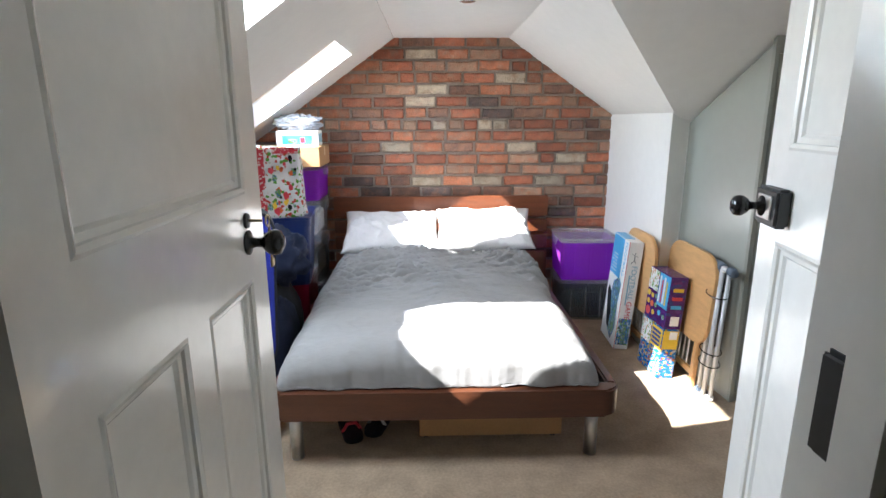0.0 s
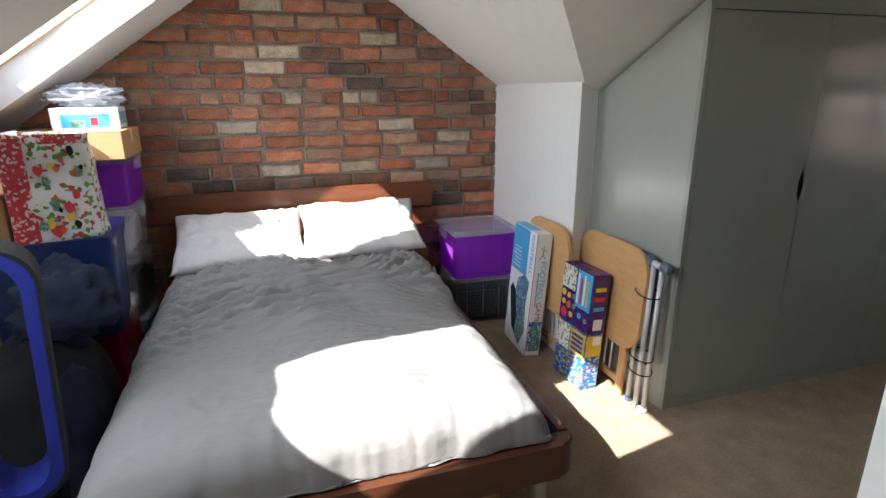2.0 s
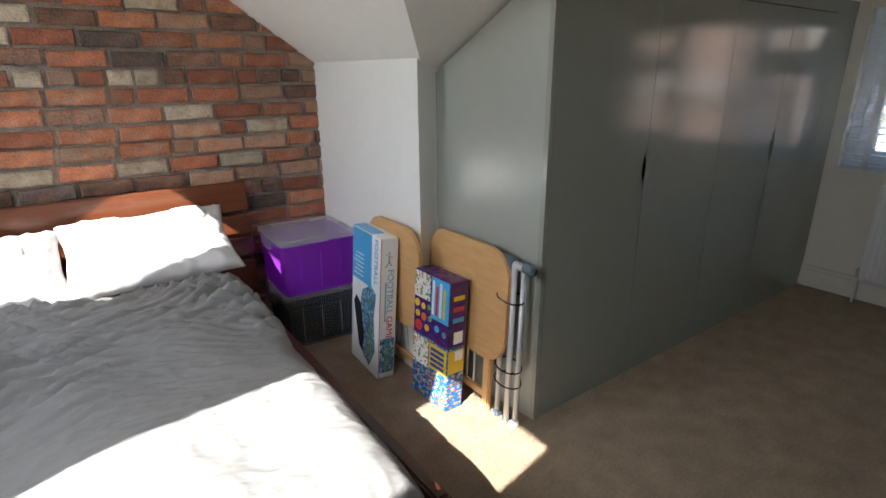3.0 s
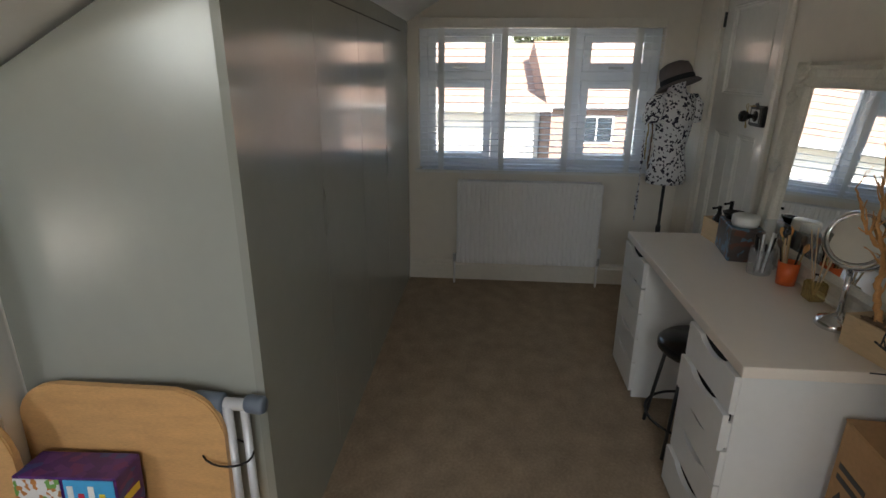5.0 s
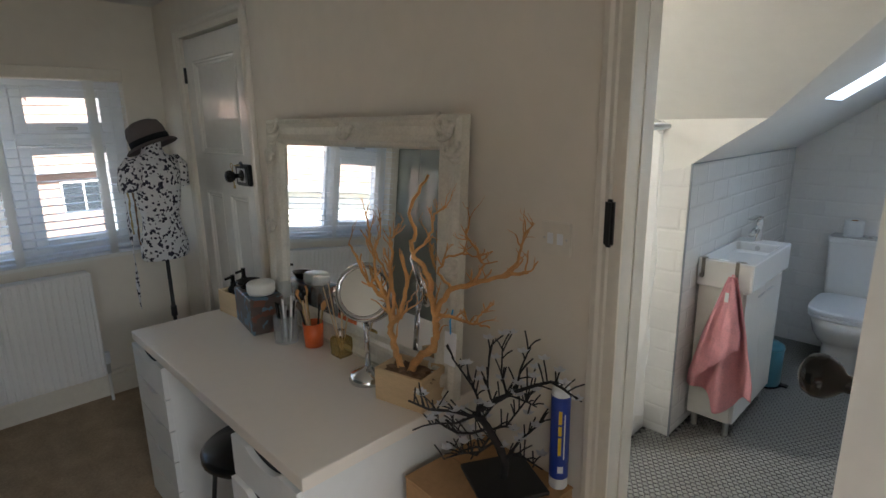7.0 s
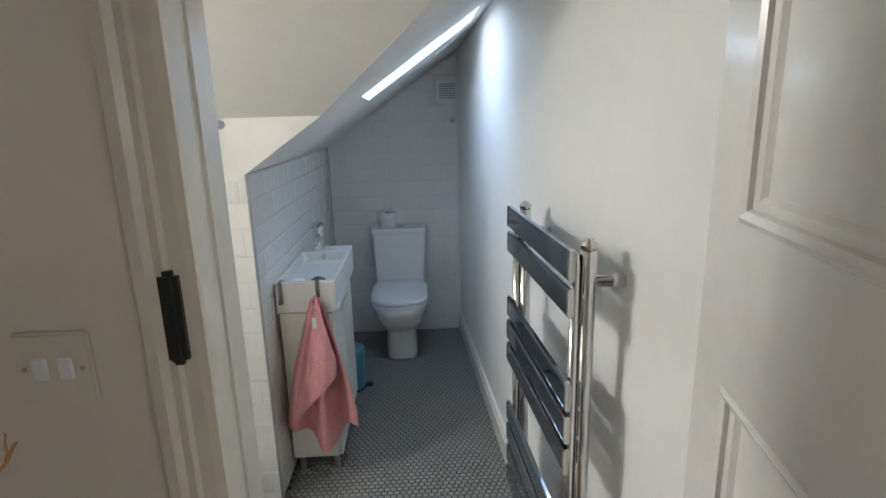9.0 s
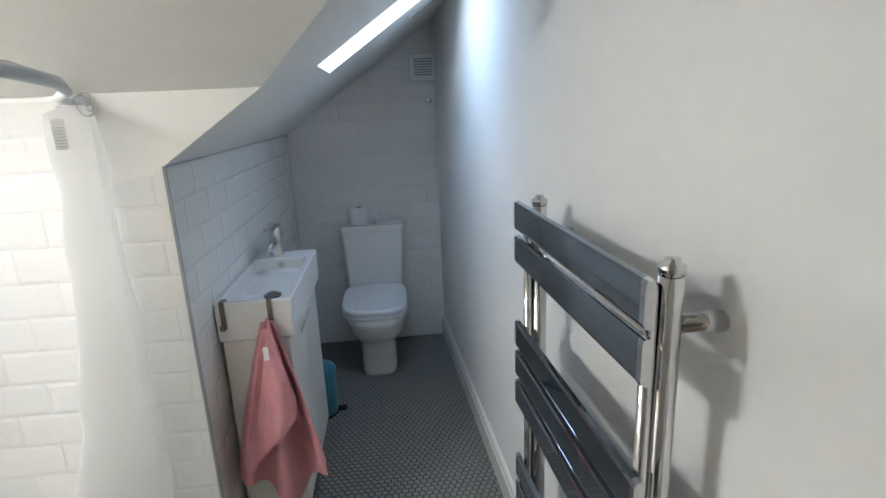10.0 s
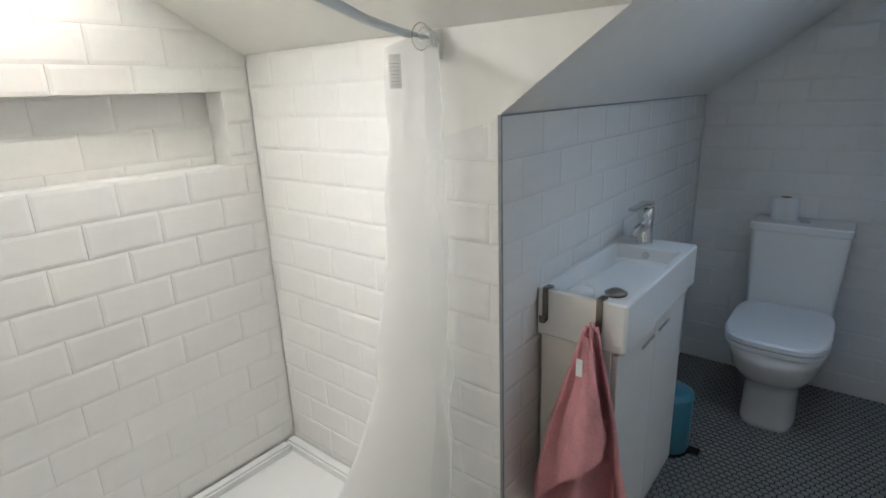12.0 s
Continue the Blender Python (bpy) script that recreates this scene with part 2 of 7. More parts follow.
BRICKS = [mat("red_brick", (0.345, 0.118, 0.062), 0.9, vary=0.5, scale=14, second=(0.24, 0.135, 0.09), bump=0.8, bump_scale=70, spread=0.35),
          mat("orange_brick", (0.39, 0.145, 0.072), 0.9, vary=0.5, scale=14, second=(0.33, 0.215, 0.15), bump=0.8, bump_scale=70, spread=0.3),
          mat("buff_brick", (0.47, 0.385, 0.28), 0.9, vary=0.3, scale=14, second=(0.30, 0.19, 0.12), bump=0.8, bump_scale=70, spread=0.25),
          mat("brown_brick", (0.23, 0.118, 0.075), 0.9, vary=0.45, scale=12, second=(0.11, 0.08, 0.065), bump=0.8, bump_scale=70, spread=0.4),
          mat("sooty_brick", (0.11, 0.08, 0.068), 0.9, vary=0.5, scale=10, second=(0.26, 0.13, 0.08), bump=0.8, bump_scale=70, spread=0.5),
          mat("pale_brick", (0.38, 0.24, 0.16), 0.9, vary=0.35, scale=16, second=(0.42, 0.17, 0.09), bump=0.8, bump_scale=70, spread=0.3)]
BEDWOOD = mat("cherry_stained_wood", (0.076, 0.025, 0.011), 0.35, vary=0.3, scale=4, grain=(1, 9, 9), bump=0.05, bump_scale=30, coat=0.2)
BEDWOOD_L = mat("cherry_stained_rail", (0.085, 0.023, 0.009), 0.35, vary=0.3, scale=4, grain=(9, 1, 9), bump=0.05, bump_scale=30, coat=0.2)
# Same cherry stain as the rails, with the headboard's stronger light in its colour.
HEADWOOD_LIT = mat("cherry_stained_headboard_lit", (0.155, 0.046, 0.017), 0.32, vary=0.3, scale=4, grain=(1, 9, 9), bump=0.05, bump_scale=30, coat=0.25)
DUVET = mat("grey_cotton", (0.242, 0.231, 0.223), 0.9, vary=0.05, scale=5, bump=0.45, bump_scale=20, grain=(0.6, 2.2, 1))
PILLOW = mat("pale_grey_cotton", (0.58, 0.562, 0.552), 0.9, vary=0.04, scale=5, bump=0.2, bump_scale=500)
METAL = mat("brushed_steel", (0.55, 0.55, 0.54), 0.35, 1.0, vary=0.06)
CHROME = mat("chrome", (0.66, 0.66, 0.66), 0.07, 1.0, vary=0.02)
SMOKED = mat("anthracite_gloss_metal", (0.26, 0.285, 0.31), 0.05, 0.9, vary=0.04)
BLACK = mat("black_bakelite", (0.012, 0.011, 0.011), 0.18, vary=0.2)
BLACKMETAL = mat("black_painted_metal", (0.02, 0.02, 0.02), 0.4, vary=0.2)
BRASS = mat("aged_brass", (0.45, 0.34, 0.16), 0.35, 1.0, vary=0.2, scale=30)
TILE = mat("white_glazed_tile", (0.80, 0.79, 0.765), 0.09, vary=0.03, scale=4, bump=0.03, bump_scale=14, spread=0.02)
GROUT = mat("white_grout", (0.76, 0.75, 0.72), 0.9, vary=0.08, scale=20)
HEX = mat("pale_grey_mosaic", (0.24, 0.238, 0.222), 0.3, vary=0.08, scale=20, spread=0.08)
HEXGROUT = mat("charcoal_grout", (0.045, 0.047, 0.05), 0.9, vary=0.2, scale=30)
CERAMIC = mat("white_ceramic", (0.82, 0.82, 0.80), 0.08, vary=0.015, scale=3, coat=0.4)
VANITY = mat("white_vanity_lacquer", (0.78, 0.76, 0.70), 0.35, vary=0.03, scale=4)
TOWEL = mat("pink_terry", (0.95, 0.44, 0.47), 0.98, vary=0.15, scale=14, bump=1.0, bump_scale=420)
BINBLUE = mat("teal_enamel", (0.06, 0.22, 0.29), 0.3, vary=0.08)
# White laminate; the warm light over the alcove is put into its colour.
DESKTOP = mat("warm_lit_white_laminate", (0.80, 0.715, 0.62), 0.32, vary=0.02, scale=3, bump=0.02, bump_scale=50)
DESKSIDE = mat("white_melamine", (0.75, 0.74, 0.71), 0.4, vary=0.03, scale=3)
DRAWER = mat("white_drawer_lacquer", (0.74, 0.73, 0.70), 0.4, vary=0.03, scale=3)
CARTON = mat("brown_cardboard", (0.42, 0.24, 0.11), 0.85, vary=0.12, scale=8, bump=0.1, bump_scale=60)
BIRCH = mat("birch_veneer", (0.62, 0.36, 0.15), 0.42, vary=0.16, scale=3, grain=(3, 3, 14))
CORAL = mat("bleached_branch", (0.62, 0.315, 0.115), 0.75, vary=0.25, scale=25, bump=0.4, bump_scale=120)
POT = mat("raw_pine", (0.60, 0.43, 0.25), 0.6, vary=0.12, scale=6, grain=(1, 1, 8))
TWIG = mat("black_wire_twig", (0.016, 0.014, 0.014), 0.7, vary=0.4, scale=30)
PETAL = mat("translucent_white_petal", (0.62, 0.62, 0.64), 0.35, vary=0.1)
MIRROR = mat("mirror_silver", (0.9, 0.91, 0.9), 0.01, 1.0, vary=0.0)
SHABBY = mat("distressed_cream_frame", (0.66, 0.62, 0.53), 0.55, vary=0.14, scale=14, bump=0.3, bump_scale=60)
PVC = mat("white_upvc", (0.80, 0.82, 0.84), 0.3, vary=0.02)
SLAT = backlit("white_blind_slat", (0.80, 0.83, 0.87), 0.4, 0.45)
TAPE = backlit("white_ladder_tape", (0.80, 0.80, 0.79), 0.9, 0.55)
HOOKSTEEL = mat("dull_bent_steel", (0.22, 0.20, 0.175), 0.35, 1.0, vary=0.1)
RADIATOR = mat("white_radiator_enamel", (0.78, 0.77, 0.75), 0.3, vary=0.02)
PURPLE = film("purple_plastic", (0.72, 0.17, 0.95), 0.5, 0.65, 0.12)
CLEAR = glass("clear_plastic", (0.90, 0.90, 0.92), 0.12, 0.22)
SMOKE = glass("smoky_plastic", (0.62, 0.66, 0.68), 0.10, 0.09)
REDPLASTIC = glass("red_plastic", (0.50, 0.03, 0.10), 0.15, 0.7)
GLASS = glass("window_glass", (1, 1, 1), 0.0, 0.06)
JAR = glass("clear_jar", (0.92, 0.93, 0.93), 0.03, 0.18)
CURTAIN = film("shower_curtain_film", (0.97, 0.97, 0.96), 0.36, 0.6, 0.3)
BAGFILM = film("thin_clear_bag", (0.80, 0.82, 0.85), 0.62, 0.5, 0.2)
BLUE = mat("royal_blue_fabric", (0.005, 0.012, 0.19), 0.85, vary=0.15, scale=20, bump=0.3, bump_scale=200)
BLUEBOX = mat("navy_plastic", (0.009, 0.022, 0.11), 0.35, vary=0.1)
NAVY = mat("navy_cotton", (0.014, 0.020, 0.048), 0.95, vary=0.25, scale=14, bump=0.4, bump_scale=200)
DARK = mat("black_cloth", (0.006, 0.006, 0.008), 0.95, vary=0.3, scale=14)
RAILGREY = mat("blue_grey_enamel", (0.52, 0.57, 0.60), 0.35, vary=0.05)
GREYPLASTIC = mat("slate_blue_plastic", (0.12, 0.15, 0.19), 0.4, vary=0.06)
ALU = mat("satin_aluminium", (0.62, 0.63, 0.64), 0.42, 0.25, vary=0.05)
PAPER = mat("white_paper", (0.80, 0.80, 0.79), 0.7, vary=0.03)
INKBLUE = mat("sky_blue_print", (0.07, 0.40, 0.72), 0.3, vary=0.1)
INKRED = mat("red_print", (0.58, 0.03, 0.05), 0.35, vary=0.1)
INKGREY = mat("grey_print", (0.25, 0.27, 0.29), 0.4, vary=0.1)
INKTEAL = mat("teal_print", (0.20, 0.42, 0.55), 0.4, vary=0.1)
INKYELLOW = mat("yellow_print", (0.75, 0.52, 0.04), 0.35, vary=0.1)
INKNAVY = mat("navy_print", (0.02, 0.05, 0.30), 0.3, vary=0.1)
PITCH = patches("football_players_print", [(0.05, 0.13, 0.35), (0.10, 0.30, 0.60), (0.05, 0.06, 0.08), (0.12, 0.30, 0.10), (0.45, 0.55, 0.62), (0.06, 0.20, 0.45)], 120, 0.3, (1, 1, 0.6))
GREENPRINT = patches("green_pitch_print", [(0.12, 0.28, 0.08), (0.10, 0.22, 0.06), (0.05, 0.15, 0.30), (0.16, 0.30, 0.10), (0.30, 0.40, 0.45)], 130, 0.3)
GAMEPRINT = patches("purple_game_print", [(0.07, 0.02, 0.14), (0.085, 0.025, 0.17), (0.065, 0.02, 0.125), (0.075, 0.022, 0.15), (0.10, 0.03, 0.18), (0.05, 0.05, 0.20), (0.07, 0.02, 0.13), (0.12, 0.03, 0.14)], 40, 0.25, (1, 1, 1.6))
GAMEPRINT2 = patches("blue_game_print", [(0.02, 0.13, 0.40), (0.03, 0.18, 0.46), (0.02, 0.14, 0.42), (0.45, 0.33, 0.05), (0.02, 0.13, 0.40), (0.30, 0.07, 0.10), (0.03, 0.16, 0.44), (0.35, 0.42, 0.5)], 75, 0.25, (1, 1, 1.6))
DOTS = patches("small_pieces_print", [(0.75, 0.75, 0.75), (0.78, 0.78, 0.78), (0.15, 0.35, 0.08), (0.75, 0.75, 0.75), (0.5, 0.2, 0.05), (0.76, 0.76, 0.76)], 90, 0.3)
BAGPRINT = patches("festive_bag_print", [(0.70, 0.70, 0.70), (0.68, 0.69, 0.70), (0.12, 0.30, 0.05), (0.70, 0.70, 0.71), (0.70, 0.70, 0.70), (0.50, 0.07, 0.05), (0.70, 0.70, 0.70), (0.70, 0.69, 0.68)], 70, 0.25)
KNITPRINT = patches("red_knit_print", [(0.50, 0.02, 0.04), (0.56, 0.03, 0.05), (0.50, 0.02, 0.04), (0.66, 0.50, 0.48), (0.52, 0.02, 0.04)], 110, 0.3)
FLORAL = patches("floral_cotton", [(0.72, 0.71, 0.72), (0.03, 0.03, 0.045), (0.74, 0.73, 0.73), (0.72, 0.71, 0.72), (0.05, 0.045, 0.07), (0.72, 0.71, 0.72), (0.74, 0.73, 0.73), (0.70, 0.69, 0.70)], 84, 0.9)
FELT = mat("grey_brown_felt", (0.13, 0.105, 0.10), 0.95, vary=0.15, scale=20, bump=0.3, bump_scale=200)
ORANGE = mat("orange_plastic", (0.62, 0.11, 0.02), 0.35, vary=0.06)
CADDY = patches("blue_dot_tin", [(0.07, 0.05, 0.042), (0.08, 0.06, 0.05), (0.09, 0.17, 0.23), (0.07, 0.05, 0.045), (0.14, 0.05, 0.03)], 42, 0.4)
AMBER = glass("amber_oil_glass", (0.75, 0.62, 0.30), 0.05, 0.25)
SNOWSTONE = mat("brown_pebbles", (0.20, 0.12, 0.07), 0.9, vary=0.4, scale=40, bump=0.8, bump_scale=80)
ROOFTILE = mat("brown_roof_tile", (0.31, 0.205, 0.16), 0.9, vary=0.3, scale=3, bump=0.5, bump_scale=8)
RENDERW = mat("white_render", (0.72, 0.71, 0.68), 0.9, vary=0.06, scale=1)
HOUSEBRICK = mat("house_brick", (0.33, 0.22, 0.175), 0.9, vary=0.3, scale=12)
ASPHALT = mat("asphalt", (0.06, 0.06, 0.062), 0.9, vary=0.2, scale=4, bump=0.3, bump_scale=40)
GRASS = mat("dry_grass", (0.13, 0.125, 0.08), 0.95, vary=0.4, scale=3)
LEAF = mat("tree_leaf", (0.11, 0.13, 0.05), 0.8, vary=0.4, scale=5, spread=0.2)
BARK = mat("bark", (0.10, 0.07, 0.05), 0.9, vary=0.3)
CARPAINT = mat("dark_car_paint", (0.03, 0.04, 0.06), 0.2, 0.3, vary=0.05, coat=0.8)
DARKGLASS = mat("dark_window_glass", (0.03, 0.04, 0.05), 0.05, vary=0.1)

# ---- structure ----
S = 0.75            # bedroom face of the south wall
SB = 0.62           # its bathroom and landing face
BATH_BACK = -2.37
TILE_X, PART_Y = 1.575, -0.58
SH_X = 2.54         # back wall of the shower


def west_z(x):
    return 2.045 + 0.69 * (x + 0.357)


def east_z(x):
    return 2.05 - 0.69 * (x - 0.483)


def dormer_z(y):
    return 1.825 - 0.60 * (y - 2.65)


def bath_z(x):
    return 1.345 + 0.69 * (TILE_X - x)


def shower_z(y):
    return 1.535 + 0.53 * (y - PART_Y)


def bath_wall_x(y):
    return 0.562 - 0.0527 * (y - 0.1)


bm = B(-1.62, 0.46, 0.56, 0.7, -0.12, 0)
box(bm, 1.3, 4.3, 0.56, 0.7, -0.12, 0)
box(bm, -1.62, 4.3, 0.7, 4.45, -0.12, 0)
floor = structure("floor", bm, CARPET, "beige cut-pile carpet over the whole bedroom", "carpet")
landing_floor = structure("landing_floor", B(-1.3, 0.46, -1.4, 0.56, -0.12, 0), CARPET, "beige carpet on the landing outside the bedroom", "carpet")
bath_floor = structure("bathroom_floor", B(0.461, 2.75, -2.6, 0.70, -0.135, -0.005), HEXGROUT, "small pale hexagon mosaic tiles with dark grout", "tiled floor")

# south wall with the bedroom door, the bathroom door and the closet door
DOOR_A, DOOR_B, DOOR_C = (-0.55, 0.305), (0.537, 1.243), (3.03, 3.74)
SA, SAB = 0.62, 0.50  # faces of the wall part that holds the bedroom door
bm = wall_x(bmesh.new(), SB, S, 0.42, 4.3, 2.5, [(*DOOR_B, 0, 1.99), (*DOOR_C, 0, 1.99)])
wall_x(bm, SAB, SA, -1.62, 0.42, 2.5, [(*DOOR_A, 0, 2.0)])
wall_south = structure("wall_south", bm, CREAM, "cream painted plaster wall with three doorways", "wall")
# brick wall: mortar bed, the bricks stand proud of it
wall_north = structure("wall_north", B(-1.62, 1.6, 4.288, 4.46, 0, 2.3), MORTAR, "exposed old red brick chimney wall with grey mortar", "brick wall")
wall_west = structure("wall_west", B(-1.66, -1.56, 0.55, 4.45, 0, 1.35), PLASTER, "low white knee wall under the roof slope", "wall")
bm = bmesh.new()
for y0, y1, z0, z1 in ((0.5, 0.955, 0, 2.5), (2.575, 3.4, 0, 2.5), (0.955, 2.575, 0, 0.845), (0.955, 2.575, 1.80, 2.5)):
    box(bm, 4.12, 4.34, y0, y1, z0, z1)
wall_east = structure("wall_east", bm, CREAM, "cream painted plaster wall round the dormer window", "wall")
bm = slab(bmesh.new(), [(1.285, 4.46, 0), (1.285, 3.22, 0), (1.405, 3.27, 0), (1.6, 3.27, 0), (1.6, 4.46, 0)], (0, 0, 1.62))
nib = structure("wall_nib", bm, PLASTER, "white plastered wall return beside the brickwork", "wall")
wall_back = structure("wall_behind_wardrobe", B(1.6, 4.12, 3.27, 3.4, 0, 2.0), PLASTER, "plain plaster wall behind the fitted wardrobe", "wall")

# bedroom ceilings
n_w = Vector((-0.69, 0, 1)).normalized()
bm = bmesh.new()
SK_Y = ((1.50, 2.17), (3.15, 3.78))
SK_X = (-1.335, -0.60)
xs, ys = (-1.70, SK_X[0], SK_X[1], -0.357), (0.4, 1.50, 2.17, 3.15, 3.78, 4.46)
for i in range(3):
    for j in range(5):
        if i == 1 and j in (1, 3):
            continue
        quad = [(x, y, west_z(x)) for x, y in ((xs[i], ys[j]), (xs[i + 1], ys[j]), (xs[i + 1], ys[j + 1]), (xs[i], ys[j + 1]))]
        slab(bm, quad, n_w * 0.2)
bmesh.ops.remove_doubles(bm, verts=bm.verts[:], dist=0.0005)
ceiling_west = structure("ceiling_west", bm, PLASTER, "white sloping ceiling with two roof windows", "ceiling")
ceiling_flat = structure("ceiling_flat", B(-0.357, 0.485, 0.4, 4.46, 2.0475, 2.25), PLASTER, "flat white ceiling strip along the ridge", "ceiling")
n_e = Vector((0.69, 0, 1)).normalized() * 0.2
pts = [(0.483, 2.275), (1.302, 3.22), (1.302, 4.46), (0.483, 4.46)]
ceiling_east = structure("ceiling_east", slab(bmesh.new(), [(x, y, east_z(x)) for x, y in pts], n_e), PLASTER, "white sloping ceiling above the bed", "ceiling")
pts = [(0.483, 2.275), (0.483, 2.025), (4.2, 2.025), (4.2, 3.45), (1.5, 3.45), (1.305, 3.22)]
ceiling_dormer = structure("ceiling_dormer", slab(bmesh.new(), [(x, y, dormer_z(y)) for x, y in pts], (0, 0.1, 0.2)), PLASTER, "white sloping ceiling above the fitted wardrobe", "ceiling")
ceiling_alcove = structure("ceiling_alcove", B(0.485, 4.3, 0.5, 2.025, 2.2, 2.4), PLASTER, "flat white ceiling over the dressing area", "ceiling")

# landing
bm = bmesh.new()
box(bm, -1.35, -1.25, -1.4, 0.5, 0, 2.5), box(bm, -1.35, 0.46, -1.5, -1.4, 0, 2.5)
wall_landing = structure("wall_landing", bm, PLASTER, "plain white walls that close the landing", "wall")
ceiling_landing = structure("ceiling_landing", B(-1.35, 0.46, -1.5, 0.5, 2.3, 2.4), PLASTER, "plain white landing ceiling", "ceiling")

# bathroom walls
a, b = (bath_wall_x(SB), SB), (bath_wall_x(-2.5), -2.5)
bm = slab(bmesh.new(), [(*a, 0), (*b, 0), (0.46, -2.5, 0), (0.46, SB, 0)], (0, 0, 2.5))
wall_bath_west = structure("wall_bathroom_west", bm, BATHWALL, "smooth white painted bathroom wall", "wall")
wall_bath_back = structure("wall_bathroom_back", B(0.46, 1.7, -2.52, BATH_BACK - 0.005, 0, 2.5), GROUT, "white metro-tiled wall behind the toilet", "tiled wall")
bm = B(TILE_X + 0.005, TILE_X + 0.12, -2.45, PART_Y - 0.005, 0, bath_z(TILE_X))
wall_bath_side = structure("wall_bathroom_side", bm, GROUT, "low white metro-tiled wall beside the basin", "tiled wall")
bm = B(TILE_X + 0.0065, 2.7, PART_Y - 0.11, PART_Y - 0.005, 0, 1.345)
box(bm, 1.80, 2.7, PART_Y - 0.11, PART_Y - 0.005, 1.345, 1.62)
wall_partition = structure("wall_shower_end", bm, GROUT, "white metro-tiled end wall of the shower", "tiled wall")
bm = slab(bmesh.new(), [(TILE_X, PART_Y + 0.002, 1.346), (1.798, PART_Y + 0.002, 1.346), (1.798, PART_Y + 0.002, 1.60), (1.205, PART_Y + 0.002, 1.60)], (0, -0.1, 0))
wall_bulkhead = structure("wall_bulkhead", bm, PLASTER, "white painted wall above the tiles", "wall")
bm = bmesh.new()
NICHE = (-0.485, 0.20, 1.195, 1.425)
for y0, y1, z0, z1 in ((-0.7, NICHE[0], 0, 2.4), (NICHE[1], 0.7, 0, 2.4), (NICHE[0], NICHE[1], 0, NICHE[2]), (NICHE[0], NICHE[1], NICHE[3], 2.4)):
    box(bm, SH_X + 0.005, SH_X + 0.11, y0, y1, z0, z1)
box(bm, SH_X + 0.11, SH_X + 0.14, NICHE[0] - 0.1, NICHE[1] + 0.1, NICHE[2] - 0.1, NICHE[3] + 0.1)
wall_shower = structure("wall_shower_back", bm, GROUT, "white metro-tiled shower wall with a long niche", "tiled wall")

# bathroom ceilings
SKB_Y, SKB_X = (-1.30, -0.93), (0.70, 1.19)
n_b = Vector((0.69, 0, 1)).normalized()
bm = bmesh.new()
xs, ys = (0.46, SKB_X[0], SKB_X[1], TILE_X + 0.13), (-2.5, SKB_Y[0], SKB_Y[1], PART_Y)
for i in range(3):
    for j in range(3):
        if i == 1 and j == 1:
            continue
        quad = [(x, y, bath_z(x)) for x, y in ((xs[i], ys[j]), (xs[i + 1], ys[j]), (xs[i + 1], ys[j + 1]), (xs[i], ys[j + 1]))]
        slab(bm, quad, n_b * 0.2)


def valley_x(y):
    return 1.30 - 0.768 * (y - PART_Y)


pts = [(0.46, PART_Y), (valley_x(PART_Y), PART_Y), (valley_x(0.48), 0.48), (0.46, 0.48)]
slab(bm, [(x, y, bath_z(x)) for x, y in pts], n_b * 0.2)
bmesh.ops.remove_doubles(bm, verts=bm.verts[:], dist=0.0005)
ceiling_bath = structure("ceiling_bathroom", bm, PLASTER, "white sloping bathroom ceiling with a roof window", "ceiling")
SKS_X, SKS_Y = (2.08, 2.45), (-0.14, 0.42)
n_s = Vector((0, -0.53, 1)).normalized()
bm = bmesh.new()
for pts in ([(valley_x(PART_Y), PART_Y), (2.7, PART_Y), (2.7, SKS_Y[0]), (valley_x(SKS_Y[0]), SKS_Y[0])],
            [(valley_x(SKS_Y[0]), SKS_Y[0]), (SKS_X[0], SKS_Y[0]), (SKS_X[0], SKS_Y[1]), (valley_x(SKS_Y[1]), SKS_Y[1])],
            [(SKS_X[1], SKS_Y[0]), (2.7, SKS_Y[0]), (2.7, SKS_Y[1]), (SKS_X[1], SKS_Y[1])],
            [(valley_x(SKS_Y[1]), SKS_Y[1]), (2.7, SKS_Y[1]), (2.7, 0.70), (0.40, 0.70)]):
    slab(bm, [(x, y, shower_z(y)) for x, y in pts], n_s * 0.2)
bmesh.ops.remove_doubles(bm, verts=bm.verts[:], dist=0.0005)
ceiling_shower = structure("ceiling_shower", bm, PLASTER, "white sloping ceiling over the shower with a roof window", "ceiling")


def roof_window(name, x0, x1, y0, y1, zf, n, label):
    """A roof window at the outer end of its reveal: frame bars and a pane."""
    top = thing(name, label, "roof window", kind="structure")
    up = Vector((x1 - x0, 0, zf(x1) - zf(x0)))
    for a, b in ((0, 0.15), (0.975, 1.0)):
        q = [Vector((x0, y, zf(x0))) + up * f for y, f in ((y0, a), (y1, a), (y1, b), (y0, b))]
        part("window_frame", slab(bmesh.new(), [p + n * 0.13 for p in q], n * 0.05), POT, top, "varnished pine frame bar")
    for a, b in ((y0, y0 + 0.03), (y1 - 0.03, y1)):
        q = [Vector((x0, y, zf(x0))) + up * f for y, f in ((a, 0.15), (b, 0.15), (b, 0.975), (a, 0.975))]
        part("window_frame", slab(bmesh.new(), [p + n * 0.13 for p in q], n * 0.05), POT, top, "varnished pine frame bar")
    q = [Vector((x0, y, zf(x0))) + up * f for y, f in ((y0 + 0.04, 0.15), (y1 - 0.04, 0.15), (y1 - 0.04, 0.975), (y0 + 0.04, 0.975))]
    pane = part("pane", slab(bmesh.new(), [p + n * 0.15 for p in q], n * 0.01), GLASS, top, "clear glass")
    pane.visible_shadow = False
    return top


